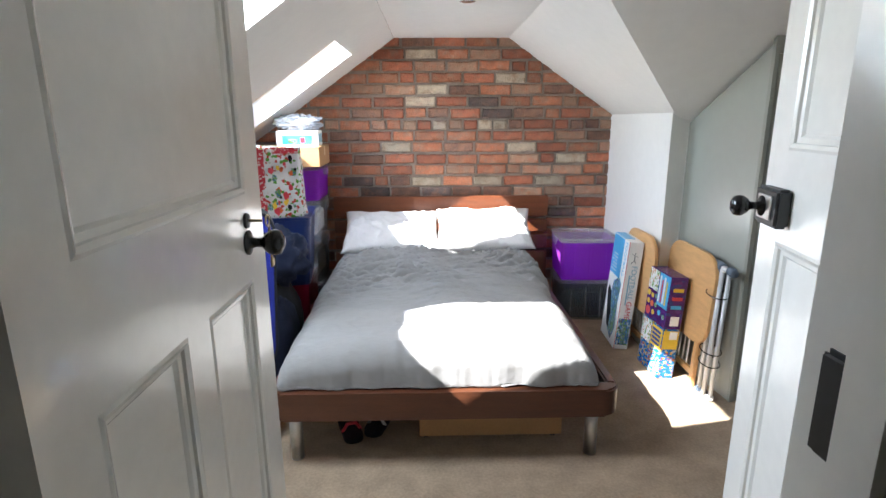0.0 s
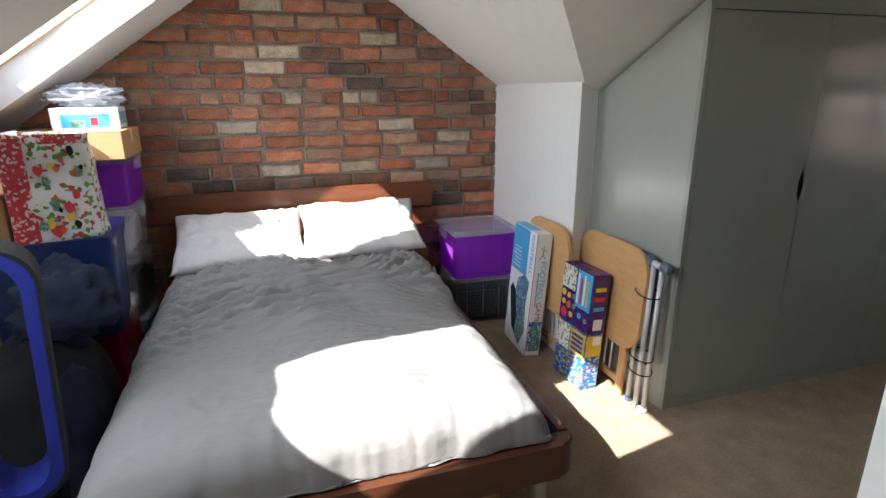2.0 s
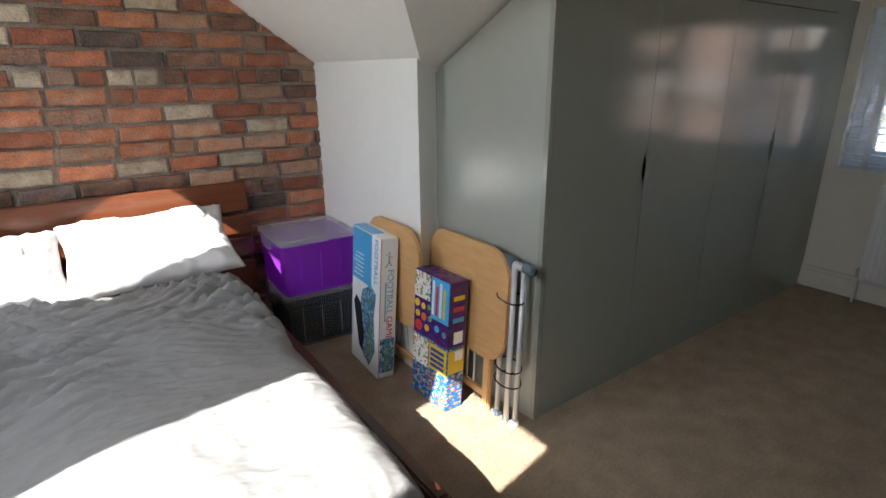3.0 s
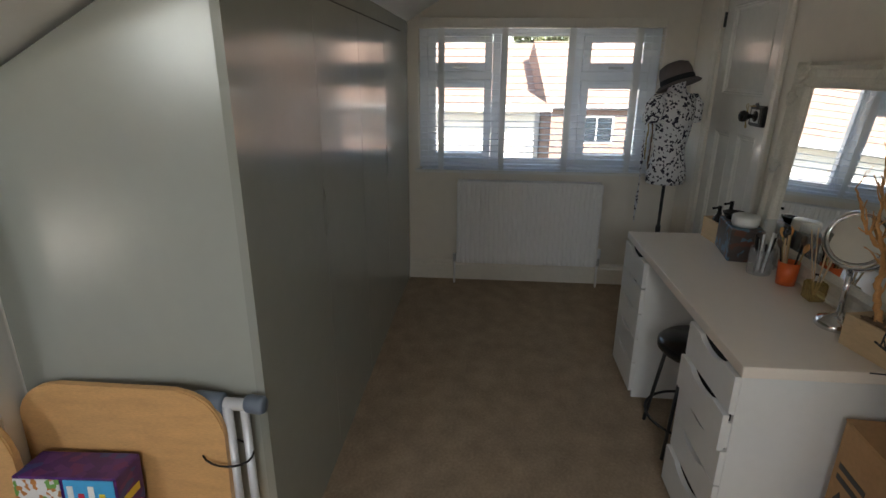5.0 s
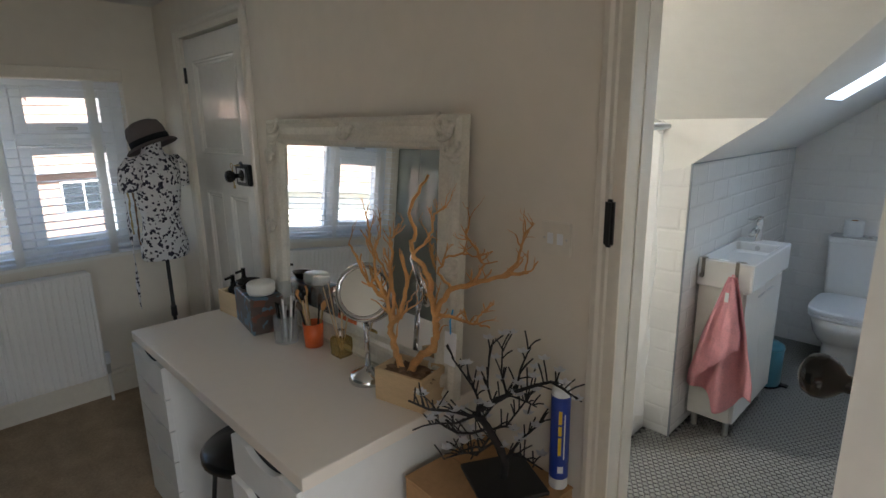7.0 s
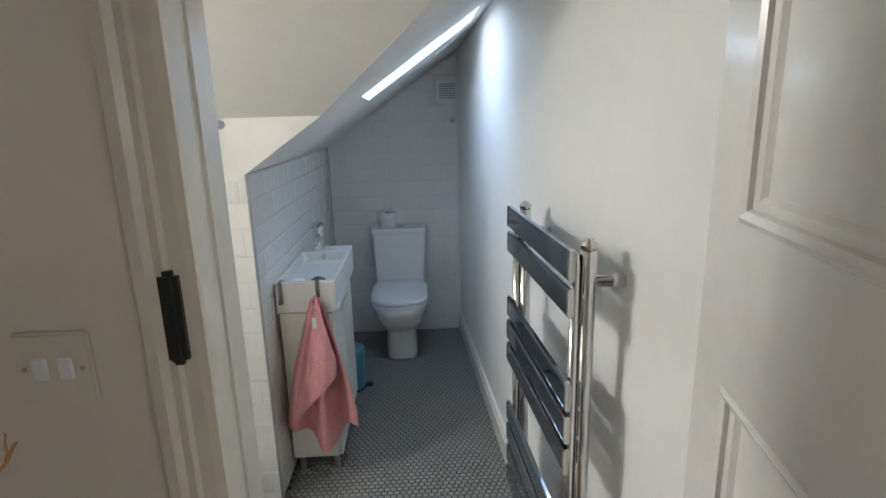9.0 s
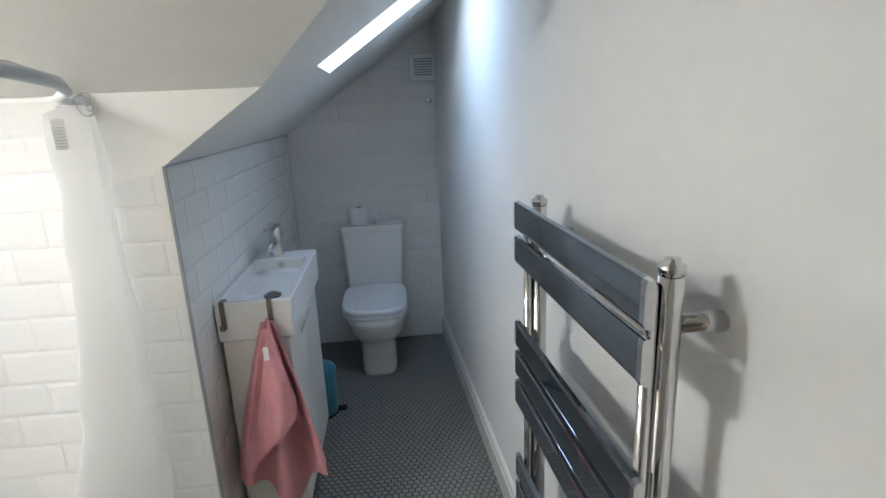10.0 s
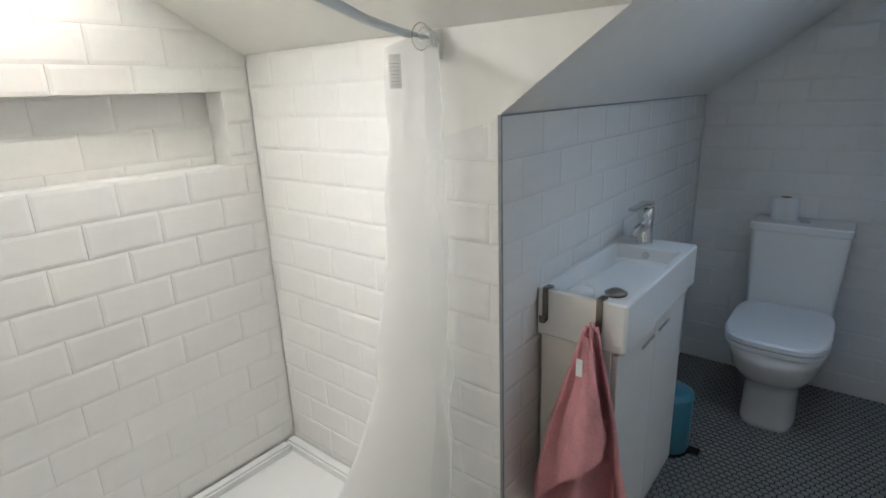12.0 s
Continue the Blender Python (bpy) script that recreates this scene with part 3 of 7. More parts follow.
roof_window("window_1", *SK_X, *SK_Y[1], west_z, n_w, "roof window in the sloping ceiling near the brick wall")
roof_window("window_2", *SK_X, *SK_Y[0], west_z, n_w, "roof window in the sloping ceiling near the bedroom door")
top = thing("window_5", "roof window in the sloping ceiling over the shower", "roof window", kind="structure")
for x0, x1, y0, y1 in ((SKS_X[0], SKS_X[0] + 0.03, *SKS_Y), (SKS_X[1] - 0.03, SKS_X[1], *SKS_Y), (SKS_X[0] + 0.03, SKS_X[1] - 0.03, SKS_Y[0], SKS_Y[0] + 0.05), (SKS_X[0] + 0.03, SKS_X[1] - 0.03, SKS_Y[1] - 0.03, SKS_Y[1])):
    q = [Vector((x, y, shower_z(y))) + n_s * 0.13 for x, y in ((x0, y0), (x1, y0), (x1, y1), (x0, y1))]
    part("window_frame", slab(bmesh.new(), q, n_s * 0.05), POT, top, "varnished pine frame bar")
q = [Vector((x, y, shower_z(y))) + n_s * 0.15 for x, y in ((SKS_X[0] + 0.03, SKS_Y[0] + 0.05), (SKS_X[1] - 0.03, SKS_Y[0] + 0.05), (SKS_X[1] - 0.03, SKS_Y[1] - 0.03), (SKS_X[0] + 0.03, SKS_Y[1] - 0.03))]
part("pane", slab(bmesh.new(), q, n_s * 0.01), GLASS, top, "clear glass").visible_shadow = False
roof_window("window_3", *SKB_X, *SKB_Y, bath_z, n_b, "small roof window above the toilet")


# skirting boards and door casings
def skirting(name, p0, p1, side, h=0.14, material=CASING, label="cream painted skirting board"):
    """A moulded board from p0 to p1; side points into the room."""
    a, b, s = Vector((*p0, 0)), Vector((*p1, 0)), Vector((*side, 0)).normalized()
    prof = ((0, 0), (0.018, 0), (0.018, h - 0.035), (0.013, h - 0.025), (0.013, h - 0.012), (0.006, h), (0, h))
    bm = loft(bmesh.new(), [[p + s * d + Vector((0, 0, z)) for d, z in prof] for p in (a, b)])
    return structure(name, bm, material, label, "skirting board")


skirting("baseboard", (4.12, 0.76), (4.12, 2.66), (-1, 0), 0.15)
skirting("baseboard", (1.29, S), (2.95, S), (0, 1))
skirting("baseboard", (bath_wall_x(SB - 0.1) + 0.001, SB - 0.1), (bath_wall_x(BATH_BACK), BATH_BACK + 0.001), (1, 0), 0.13, GLOSS, "white painted skirting board in the bathroom")


def casing(name, x0, x1, top, y, d, label, material=CASING):
    """Moulded architrave round a doorway, standing out by d from the wall face y."""
    ob = thing(name, label, "door frame", kind="structure")
    w = 0.07
    prof = ((0, 0), (0, 0.35), (0.1, 0.9), (0.3, 1.0), (0.42, 0.75), (0.55, 0.75), (0.62, 0.55), (0.85, 0.5), (1.0, 0.4), (1.0, 0))
    for xe, sgn in ((x0, -1), (x1, 1)):
        rings = [[(xe + sgn * w * (1 - u), y + d * v, z) for u, v in prof] for z in (0, top + w * 0.55)]
        part("upright", loft(bmesh.new(), rings), material, ob)
    rings = [[(x, y + d * v, top + w * (1 - u)) for u, v in prof] for x in (x0 - w, x1 + w)]
    part("head", loft(bmesh.new(), rings), material, ob)
    return ob


def lining(ob, x0, x1, top, material=CASING, S=S, SB=SB, stop=0.012):
    """Lining boards inside a doorway with a door stop."""
    for xe, sgn in ((x0, 1), (x1, -1)):
        bm = bmesh.new()
        box(bm, min(xe, xe + sgn * 0.018), max(xe, xe + sgn * 0.018), SB - 0.005, S + 0.005, 0, top)
        box(bm, min(xe + sgn * 0.018, xe + sgn * (0.018 + stop)), max(xe + sgn * 0.018, xe + sgn * (0.018 + stop)), SB + 0.01, SB + 0.06, 0, top - 0.03)
        part("jamb", bm, material, ob)
    part("lintel_board", B(x0, x1, SB - 0.004, S + 0.004, top - 0.018, top), material, ob)


frame_a = casing("door_frame_1", *DOOR_A, 2.0, SA, 0.022, "white painted casing of the bedroom doorway", GLOSS)
lining(frame_a, *DOOR_A, 2.0, GLOSS, SA, SAB)
frame_b = casing("door_frame_2", DOOR_B[0], 1.217, 1.99, S, 0.022, "cream painted moulded casing of the bathroom doorway")
lining(frame_b, *DOOR_B, 1.99, GLOSS, stop=0.004)
frame_c = casing("door_frame_3", *DOOR_C, 1.99, S, 0.022, "cream painted moulded casing of the closet doorway")
frame_d = casing("door_frame_4", *DOOR_A, 2.0, SAB, -0.022, "white painted casing on the landing side", GLOSS)
for ob, x, y, z in ((frame_b, 1.236, S - 0.018, 1.307), (frame_a, 0.281, SA - 0.065, 1.195)):
    bm = bmesh.new()
    box(bm, x - 0.002, x + 0.020, y - 0.004, y + 0.042, z - 0.055, z + 0.055, 0.006, 2)
    part("lock_keep", bm, BLACKMETAL, ob, "black iron lock keep on the jamb")


def panel_door(name, m, w, h, label, material=GLOSS, rail=(1.19, 1.385), st=0.10):
    """A leaf with one upper panel and two tall lower ones; hinge at the origin, leaf along +x."""
    ob = thing(name, label, "door", m, kind="structure")
    t, mid = 0.022, 0.085
    z1, (z2, z3) = 0.22, rail
    half = (w - 2 * st - mid) / 2
    bm = bmesh.new()
    for x0, x1, za, zb in ((0, st, 0, h), (w - st, w, 0, h), (st, w - st, 0, z1), (st, w - st, z2, z3), (st, w - st, h - 0.11, h),
                           (st + half, st + half + mid, z1, z2)):
        box(bm, x0, x1, -t, t, za, zb)
    part("leaf_frame", bm, material, ob)
    for x0, x1, za, zb in ((st, st + half, z1, z2), (w - st - half, w - st, z1, z2), (st, w - st, z3, h - 0.11)):
        part("panel", B(x0 - 0.002, x1 + 0.002, -0.008, 0.008, za - 0.002, zb + 0.002), material, ob)
        bm = bmesh.new()
        for s in (-1, 1):
            outer = [(x0, za), (x1, za), (x1, zb), (x0, zb)]
            rings = []
            for d, y in ((0, t * 0.98), (0.006, t * 1.12), (0.014, t * 0.95), (0.016, t * 0.7), (0.026, t * 0.62), (0.032, 0.008)):
                rings.append([bm.verts.new((x + (d if i in (0, 3) else -d), s * y, z + (d if i in (0, 1) else -d))) for i, (x, z) in enumerate(outer)])
            for ra, rb in zip(rings, rings[1:]):
                for k in range(4):
                    bm.faces.new((ra[k], ra[(k + 1) % 4], rb[(k + 1) % 4], rb[k]))
        part("moulding", bm, material, ob)
    return ob


def knob(parent, x, z, side, rim=False, key=False, size=1.0):
    """A black turned knob on the face y = side * 0.022; rim: on a box lock; key: with a key ring in the lock."""
    y0 = side * 0.022
    if rim:
        bm = B(x - 0.075 * size, x + 0.055 * size, min(y0, y0 + side * 0.03), max(y0, y0 + side * 0.03), z - 0.05 * size, z + 0.05 * size, 0.006, 2)
        part("rim_lock", bm, BLACKMETAL, parent, "black rim lock case")
        part("lock_plate", B(x - 0.05 * size, x + 0.03 * size, min(y0 + side * 0.03, y0 + side * 0.034), max(y0 + side * 0.03, y0 + side * 0.034), z - 0.032 * size, z + 0.032 * size, 0.002), METAL, parent, "worn steel lock face")
        y0 += side * 0.032
    m = Matrix.Translation((x, y0, z)) @ pose(0, 0, 0, -90 * side) @ Matrix.Scale(size, 4)
    bm = lathe(bmesh.new(), [(0.001, 0), (0.027, 0.0), (0.027, 0.004), (0.013, 0.008), (0.010, 0.02), (0.011, 0.032), (0.020, 0.040), (0.027, 0.050), (0.0285, 0.060), (0.025, 0.071), (0.013, 0.078), (0.001, 0.080)], 24, m)
    part("knob", bm, BLACK, parent, "black bakelite door knob", True)
    if key:
        m2 = Matrix.Translation((x - 0.0, y0, z + 0.048)) @ pose(0, 0, 0, -90 * side)
        part("escutcheon", lathe(bmesh.new(), [(0.001, 0), (0.017, 0), (0.016, 0.005), (0.006, 0.007), (0.001, 0.007)], 18, m2), BLACKMETAL, parent, "black keyhole cover")
        bm = tube(bmesh.new(), [(x, y0, z + 0.048), (x, y0 + side * 0.035, z + 0.048)], 0.003, 8)
        loop = [(x + 0.012 * math.cos(a), y0 + side * 0.046 + 0.0, z + 0.048 + 0.012 * math.sin(a)) for a in [2 * math.pi * k / 14 for k in range(15)]]
        tube(bm, loop, 0.002, 6)
        tube(bm, [(x + 0.008, y0 + side * 0.046, z + 0.036), (x + 0.010, y0 + side * 0.046, z - 0.055)], 0.0028, 8)
        box(bm, x + 0.004, x + 0.022, y0 + side * 0.046 - 0.002, y0 + side * 0.046 + 0.002, z - 0.056, z - 0.04)
        part("key", bm, BRASS, parent, "old steel keys on a ring", True)


door_1 = panel_door("door_1", pose(-0.512, 0.605, 0.012, 0, 0, 90), 0.765, 1.97, "glossy white three-panel bedroom door standing open", GLOSS, (1.11, 1.30))
knob(door_1, 0.655, 1.195, -1, key=True)
knob(door_1, 0.655, 1.195, 1)
door_2 = panel_door("door_2", pose(0.585, S - 0.05, 0.012, 0, 0, 80), 0.64, 1.96, "glossy white three-panel bathroom door standing open", st=0.085)
knob(door_2, 0.565, 1.265, 1, rim=True, size=0.82)
knob(door_2, 0.565, 1.265, -1, size=0.82)
door_3 = panel_door("door_3", pose(DOOR_C[1] - 0.004, S - 0.03, 0.012, 0, 0, 180), 0.702, 1.965, "glossy white closed three-panel closet door")
knob(door_3, 0.63, 1.30, -1, rim=True, key=True)
for z in (1.79, 0.3):
    part("hinge", B(-0.002, 0.012, -0.034, -0.022, z - 0.04, z + 0.04, 0.002), BLACKMETAL, door_3, "black iron hinge")
structure("wall_closet", B(2.9, 3.9, 0.45, SB, 0, 2.5), PLASTER, "plain closet wall behind the closed door", "wall")

# ---- dormer window, blind, radiator ----
window_4 = thing("window_4", "white plastic casement window with two side lights", "window", kind="structure")
WX0, WX1 = 4.19, 4.25
for y0, y1 in ((0.955, 1.015), (2.515, 2.575)):
    part("window_frame", B(WX0, WX1, y0, y1, 0.845, 1.80, 0.004), PVC, window_4)
for z0, z1 in ((0.845, 0.90), (1.755, 1.80)):
    part("window_frame", B(WX0, WX1, 1.015, 2.515, z0, z1, 0.004), PVC, window_4)
for y in (1.49, 2.04):
    part("mullion", B(WX0, WX1, y - 0.028, y + 0.028, 0.90, 1.755, 0.004), PVC, window_4)


def sash(y0, y1, z0, z1, opens=True):
    e = 0.052 if opens else 0.012
    xa, xb = (WX0 - 0.012, WX1 - 0.005) if opens else (WX0 + 0.004, WX1 - 0.01)
    bm = bmesh.new()
    for q in ((y0, y0 + e, z0, z1), (y1 - e, y1, z0, z1), (y0 + e, y1 - e, z0, z0 + e), (y0 + e, y1 - e, z1 - e, z1)):
        box(bm, xa, xb, *q, 0.003)
    s = part("sash", bm, PVC, window_4)
    pane = part("pane", B(WX0 + 0.02, WX0 + 0.028, y0 + e - 0.004, y1 - e + 0.004, z0 + e - 0.004, z1 - e + 0.004), GLASS, s, "clear glass")
    pane.visible_shadow = False
    if opens:
        bm = B(xa - 0.012, xa, (y0 + y1) / 2 - 0.05, (y0 + y1) / 2 + 0.05, z0 + 0.016, z0 + 0.032, 0.004)
        part("handle", bm, METAL, s, "grey window handle")


for y0, y1 in ((1.017, 1.460), (2.070, 2.513)):
    part("transom", B(WX0, WX1, y0 - 0.002, y1 + 0.002, 1.455, 1.515, 0.004), PVC, window_4)
    sash(y0, y1, 0.90, 1.455)
    sash(y0, y1, 1.515, 1.755)
sash(1.519, 2.011, 0.90, 1.755, False)
structure("window_sill", B(4.085, 4.19, 0.93, 2.60, 0.82, 0.845, 0.006, 2), GLOSS, "white painted window board", "window sill")

blind = thing("venetian_blind", "white wooden venetian blind, lowered with open slats", "blind")
part("pelmet", B(4.035, 4.118, 0.97, 2.56, 1.782, 1.845, 0.004), CASING, blind, "cream painted pelmet board")
random.seed(11)
z = 0.895
while z < 1.775:
    bm = B(4.038, 4.086, 0.985, 2.545, -0.0013, 0.0013)
    ob = part("slat", bm, SLAT, blind)
    ob.location.z = z + random.uniform(-0.001, 0.001)
    ob.rotation_euler.x = random.uniform(-0.0012, 0.0012)
    z += 0.042
part("bottom_rail", B(4.036, 4.088, 0.985, 2.545, 0.852, 0.870, 0.003), SLAT, blind)
for y in (1.133, 1.556, 1.990, 2.410):
    part("ladder_tape", B(4.034, 4.036, y - 0.019, y + 0.019, 0.852, 1.782), TAPE, blind)
    part("ladder_tape", B(4.088, 4.090, y - 0.019, y + 0.019, 0.852, 1.782), TAPE, blind)

radiator = thing("radiator", "white ribbed panel radiator under the window", "radiator")
bm = bmesh.new()
ny = 30
prof = []
for i in range(ny * 6 + 1):
    y = 1.285 + i * (1.0 / (ny * 6))
    u = (i % 6) / 6
    prof.append((3.978 + (0.006 if 0.12 < u < 0.5 else 0.0), y))
ring = [(x, y) for x, y in prof] + [(3.992, prof[-1][1]), (3.992, prof[0][1])]
loft(bm, [[(x + dx, y, z) for x, y in ring] for z, dx in ((0.175, 0.006), (0.195, 0.0), (0.755, 0.0), (0.775, 0.006))])
part("front_panel", bm, RADIATOR, radiator)
part("rear_panel", B(4.045, 4.065, 1.29, 2.28, 0.185, 0.765, 0.004), RADIATOR, radiator)
part("top_grille", B(3.984, 4.066, 1.285, 2.285, 0.768, 0.781, 0.003), RADIATOR, radiator)
for y in (1.28, 2.286):
    part("side_cover", B(3.984, 4.066, y - 0.003, y + 0.003, 0.185, 0.77), RADIATOR, radiator)
for y, s in ((1.262, 1), (2.305, 0)):
    bm = tube(bmesh.new(), [(4.03, y, 0.0), (4.03, y, 0.20)], 0.008, 10)
    part("pipe", bm, RADIATOR, radiator, "white painted copper pipe")
    bm = tube(bmesh.new(), [(4.03, y, 0.17), (4.03, y, 0.23)], 0.013, 12)
    tube(bm, [(4.03, y, 0.205), (4.03, y + (0.03 if s else -0.03), 0.205)], 0.009, 10)
    part("valve", bm, METAL, radiator, "chrome radiator valve")
    if s:
        part("valve_head", tube(bmesh.new(), [(4.03, y, 0.23), (4.03, y, 0.295)], 0.019, 14), PVC, radiator, "white thermostatic head")

# ---- fitted wardrobe ----
WF, WR = 2.65, 3.27
wardrobe = thing("fitted_wardrobe", "sage green fitted wardrobe with flush doors under the slope", "wardrobe")
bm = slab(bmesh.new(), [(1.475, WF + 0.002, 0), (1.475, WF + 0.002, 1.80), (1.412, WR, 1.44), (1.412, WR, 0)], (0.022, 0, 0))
part("side_panel", bm, SAGE_SIDE_LIT, wardrobe, "plain sage side panel")
part("plinth", B(1.494, 4.11, WF + 0.004, WF + 0.03, 0, 0.052), SAGE, wardrobe)
part("top_rail", B(1.472, 4.12, WF - 0.002, WF + 0.02, 1.752, 1.835), SAGE, wardrobe)
part("stile", B(1.473, 1.494, WF - 0.003, WF + 0.02, 0, 1.752), SAGE, wardrobe)
part("stile", B(3.86, 4.119, WF + 0.001, WF + 0.02, 0.052, 1.752), SAGE, wardrobe)
# Thin black sheet stands for the shade inside the finger slots and seams.
part("shade_sheet", B(1.497, 4.1, WF + 0.031, WF + 0.05, 0.0, 1.75), DARK, wardrobe)
SEAMS = (1.496, 2.100, 2.705, 3.290, 3.858)
for i in range(4):
    x0, x1 = SEAMS[i] + 0.0018, SEAMS[i + 1] - 0.0018
    # each pair of doors shares an oval finger slot at its meeting edge
    meets_right = i in (0, 2)
    pts = [(x0, 0.056), (x1, 0.056)]
    arc = [(0.024 * math.sin(math.pi * k / 12), 0.935 + 0.195 * k / 12) for k in range(13)]
    if meets_right:
        pts += [(x1 - d, z) for d, z in arc] + [(x1, 1.748), (x0, 1.748)]
    else:
        pts += [(x1, 1.748), (x0, 1.748)] + [(x0 + d, z) for d, z in arc[::-1]]
    bm = slab(bmesh.new(), [(x, WF, z) for x, z in pts], (0, 0.018, 0))
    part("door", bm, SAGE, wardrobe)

# ---- bed ----
bed = thing("double_bed", "cherry-stained wooden double bed with slatted headboard", "bed", pose(-0.045, 2.14, 0))
BW = 0.745


# frame rail with a rounded outer corner at the foot
R = 0.07
outer = [(-BW, 2.06)] + [(-BW + R - R * math.cos(radians(a)), R - R * math.sin(radians(a))) for a in range(0, 91, 15)] + [(BW - R + R * math.sin(radians(a)), R - R * math.cos(radians(a))) for a in range(0, 91, 15)] + [(BW, 2.06)]
inner = [(-BW + 0.045, 2.06), (-BW + 0.045, 0.075), (BW - 0.045, 0.075), (BW - 0.045, 2.06)]
foot_o = [p for p in outer if p[1] <= R + 1e-6]
bm = slab(bmesh.new(), [(x, y, 0.235) for x, y in foot_o + [(BW - 0.045, R), (-BW + 0.045, R)]], (0, 0, 0.125))
bmesh.ops.bevel(bm, geom=[e for e in bm.edges if abs(e.verts[0].co.z - e.verts[1].co.z) < 1e-6], offset=0.008, segments=2, affect="EDGES")
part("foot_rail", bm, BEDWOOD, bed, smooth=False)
for s in (-1, 1):
    x0, x1 = sorted((s * BW, s * (BW - 0.045)))
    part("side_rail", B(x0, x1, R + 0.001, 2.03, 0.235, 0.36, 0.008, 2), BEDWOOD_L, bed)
part("slat_base", B(-BW + 0.05, BW - 0.05, 0.08, 2.02, 0.255, 0.285), BEDWOOD_L, bed)
for x, y in ((0.655, 0.10), (-0.655, 0.10), (0.655, 1.85), (-0.655, 1.85)):
    part("leg", tube(bmesh.new(), [(x, y, 0), (x, y, 0.236)], 0.028, 20), METAL, bed, "brushed metal leg", True)
# headboard planks lean back a little
for z0, z1 in ((0.735, 0.895), (0.61, 0.71), (0.485, 0.585), (0.24, 0.46)):
    y0 = 2.045 + 0.03 * (z0 - 0.3)
    bm = B(-0.80, 0.855, y0, y0 + 0.024, z0, z1, 0.006, 2)
    part("headboard_plank", bm, HEADWOOD_LIT, bed)
for x in (-0.55, 0.6):
    part("headboard_post", B(x - 0.04, x + 0.04, 2.095, 2.125, 0.10, 0.80, 0.004), BEDWOOD_L, bed)
mattress = solo("mattress", B(-0.63, 0.60, 0.17, 2.02, 0.287, 0.425, 0.05, 3), PILLOW, "white mattress under the grey duvet on the bed", "mattress", pose(-0.045, 2.14, 0), smooth=True)


def duvet_height(x, y):
    """Wrinkled duvet top; x across, y up the bed from the foot."""
    h = 0.555 - 0.045 * (x / 0.7) ** 2
    h += 0.022 * noise.noise((x * 2.2, y * 2.0, 3.0)) + 0.012 * noise.noise((x * 4.5 + y * 2, y * 5.0, 7.0))
    fade = min(1, max(0.06, (y - 0.45) * 1.4))
    bend = 2.2 * noise.noise((x * 2.4, y * 1.7, 1.0))
    w1 = noise.noise((x * 1.5 + 9, y * 17 + bend - x * 4.0, 2.0))
    w2 = noise.noise((x * 2.2 + 3, y * 27 + bend * 2 + x * 6, 5.0))
    w5 = noise.noise((x * 3.0 + 1, y * 34 + bend * 3 - x * 9, 17.0))
    patch = 0.35 + 0.65 * min(1, max(0, 0.5 + 1.6 * noise.noise((x * 1.8 + 4, y * 1.8, 21.0))))
    h += (0.052 * max(0, 1 - abs(w1) * 5.0) + 0.032 * max(0, 1 - abs(w2) * 4.5) + 0.018 * max(0, 1 - abs(w5) * 4)) * fade * patch
    w3 = noise.noise((x * 14 + y * 3, y * 2.2, 11.0))
    h += 0.012 * max(0, 1 - abs(w3) * 3.0) * max(0, 1 - y * 6)
    w4 = noise.noise((x * 7 + y * 8, y * 6 - x * 7, 13.0))
    h += 0.004 * max(0, 1 - abs(w4) * 4)
    return h


def duvet_point(u, v):
    """Drapes past the mattress edge: parameters run past the top into the hanging sides."""
    X, Y = (u - 0.5) * 1.92, -0.30 + v * 2.05
    dx = max(0, abs(X) - 0.56)
    dy = max(0, 0.15 - Y)
    R0 = 0.115
    arc = lambda d: R0 * math.sin(min(d / R0, math.pi / 2))
    xx = math.copysign(min(abs(X), 0.56) + arc(dx), X)
    yy = max(Y, 0.15) - arc(dy)
    drop = math.hypot(dx, dy)
    z = duvet_height(min(max(X, -0.66), 0.66), max(Y, 0.08))
    turn = min(drop / R0, math.pi / 2)
    z -= R0 * (1 - math.cos(turn)) + max(0, drop - R0 * math.pi / 2)
    folds = 0.009 * min(1, drop * 8)
    if dx > dy:
        xx += math.copysign(folds * noise.noise((Y * 9, 4.0, X)), X)
    else:
        yy -= folds * (noise.noise((X * 10, 8.0, Y)) + 0.6 * abs(noise.noise((X * 22, 2.0, Y))))
    top = 0.03 * max(0, v - 0.9) / 0.1
    return (xx, yy, max(z - top, 0.372 + 0.012 * noise.noise((X * 8, Y * 8, 1.0))))


duvet = solo("duvet", sheet(bmesh.new(), 210, 320, duvet_point), DUVET, "grey cotton duvet with creases, spread over the bed", "duvet", pose(-0.07, 2.14, 0), smooth=True)
solidify(duvet, 0.012)


def pillow_mesh(w, d, h, seed):
    bm = bmesh.new()

    def f(sign):
        def g(u, v):
            a, b = 2 * u - 1, 2 * v - 1
            px = w / 2 * a * (1 - 0.07 * (1 - b * b)) * (1 + 0.02 * noise.noise((b * 3, seed, 0)))
            py = d / 2 * b * (1 - 0.08 * (1 - a * a))
            k = max(0, (1 - a ** 4) * (1 - b ** 4)) ** 0.55
            wr = 0.016 * noise.noise((a * 2.5 + seed, b * 2.5, seed)) + 0.05 * max(0, 1 - 6 * abs(noise.noise((a * 4 + b * 3, b * 2 - a * 2, seed + 5)))) * (0.4 + abs(a)) * 0.6
            return (px, py, sign * (h / 2 * k) + wr * k + 0.02 * noise.noise((a * 1.5, b * 1.5, seed + 9)))
        return g
    sheet(bm, 44, 30, f(1)), sheet(bm, 44, 30, f(-1))
    bmesh.ops.remove_doubles(bm, verts=bm.verts[:], dist=0.0008)
    return bm


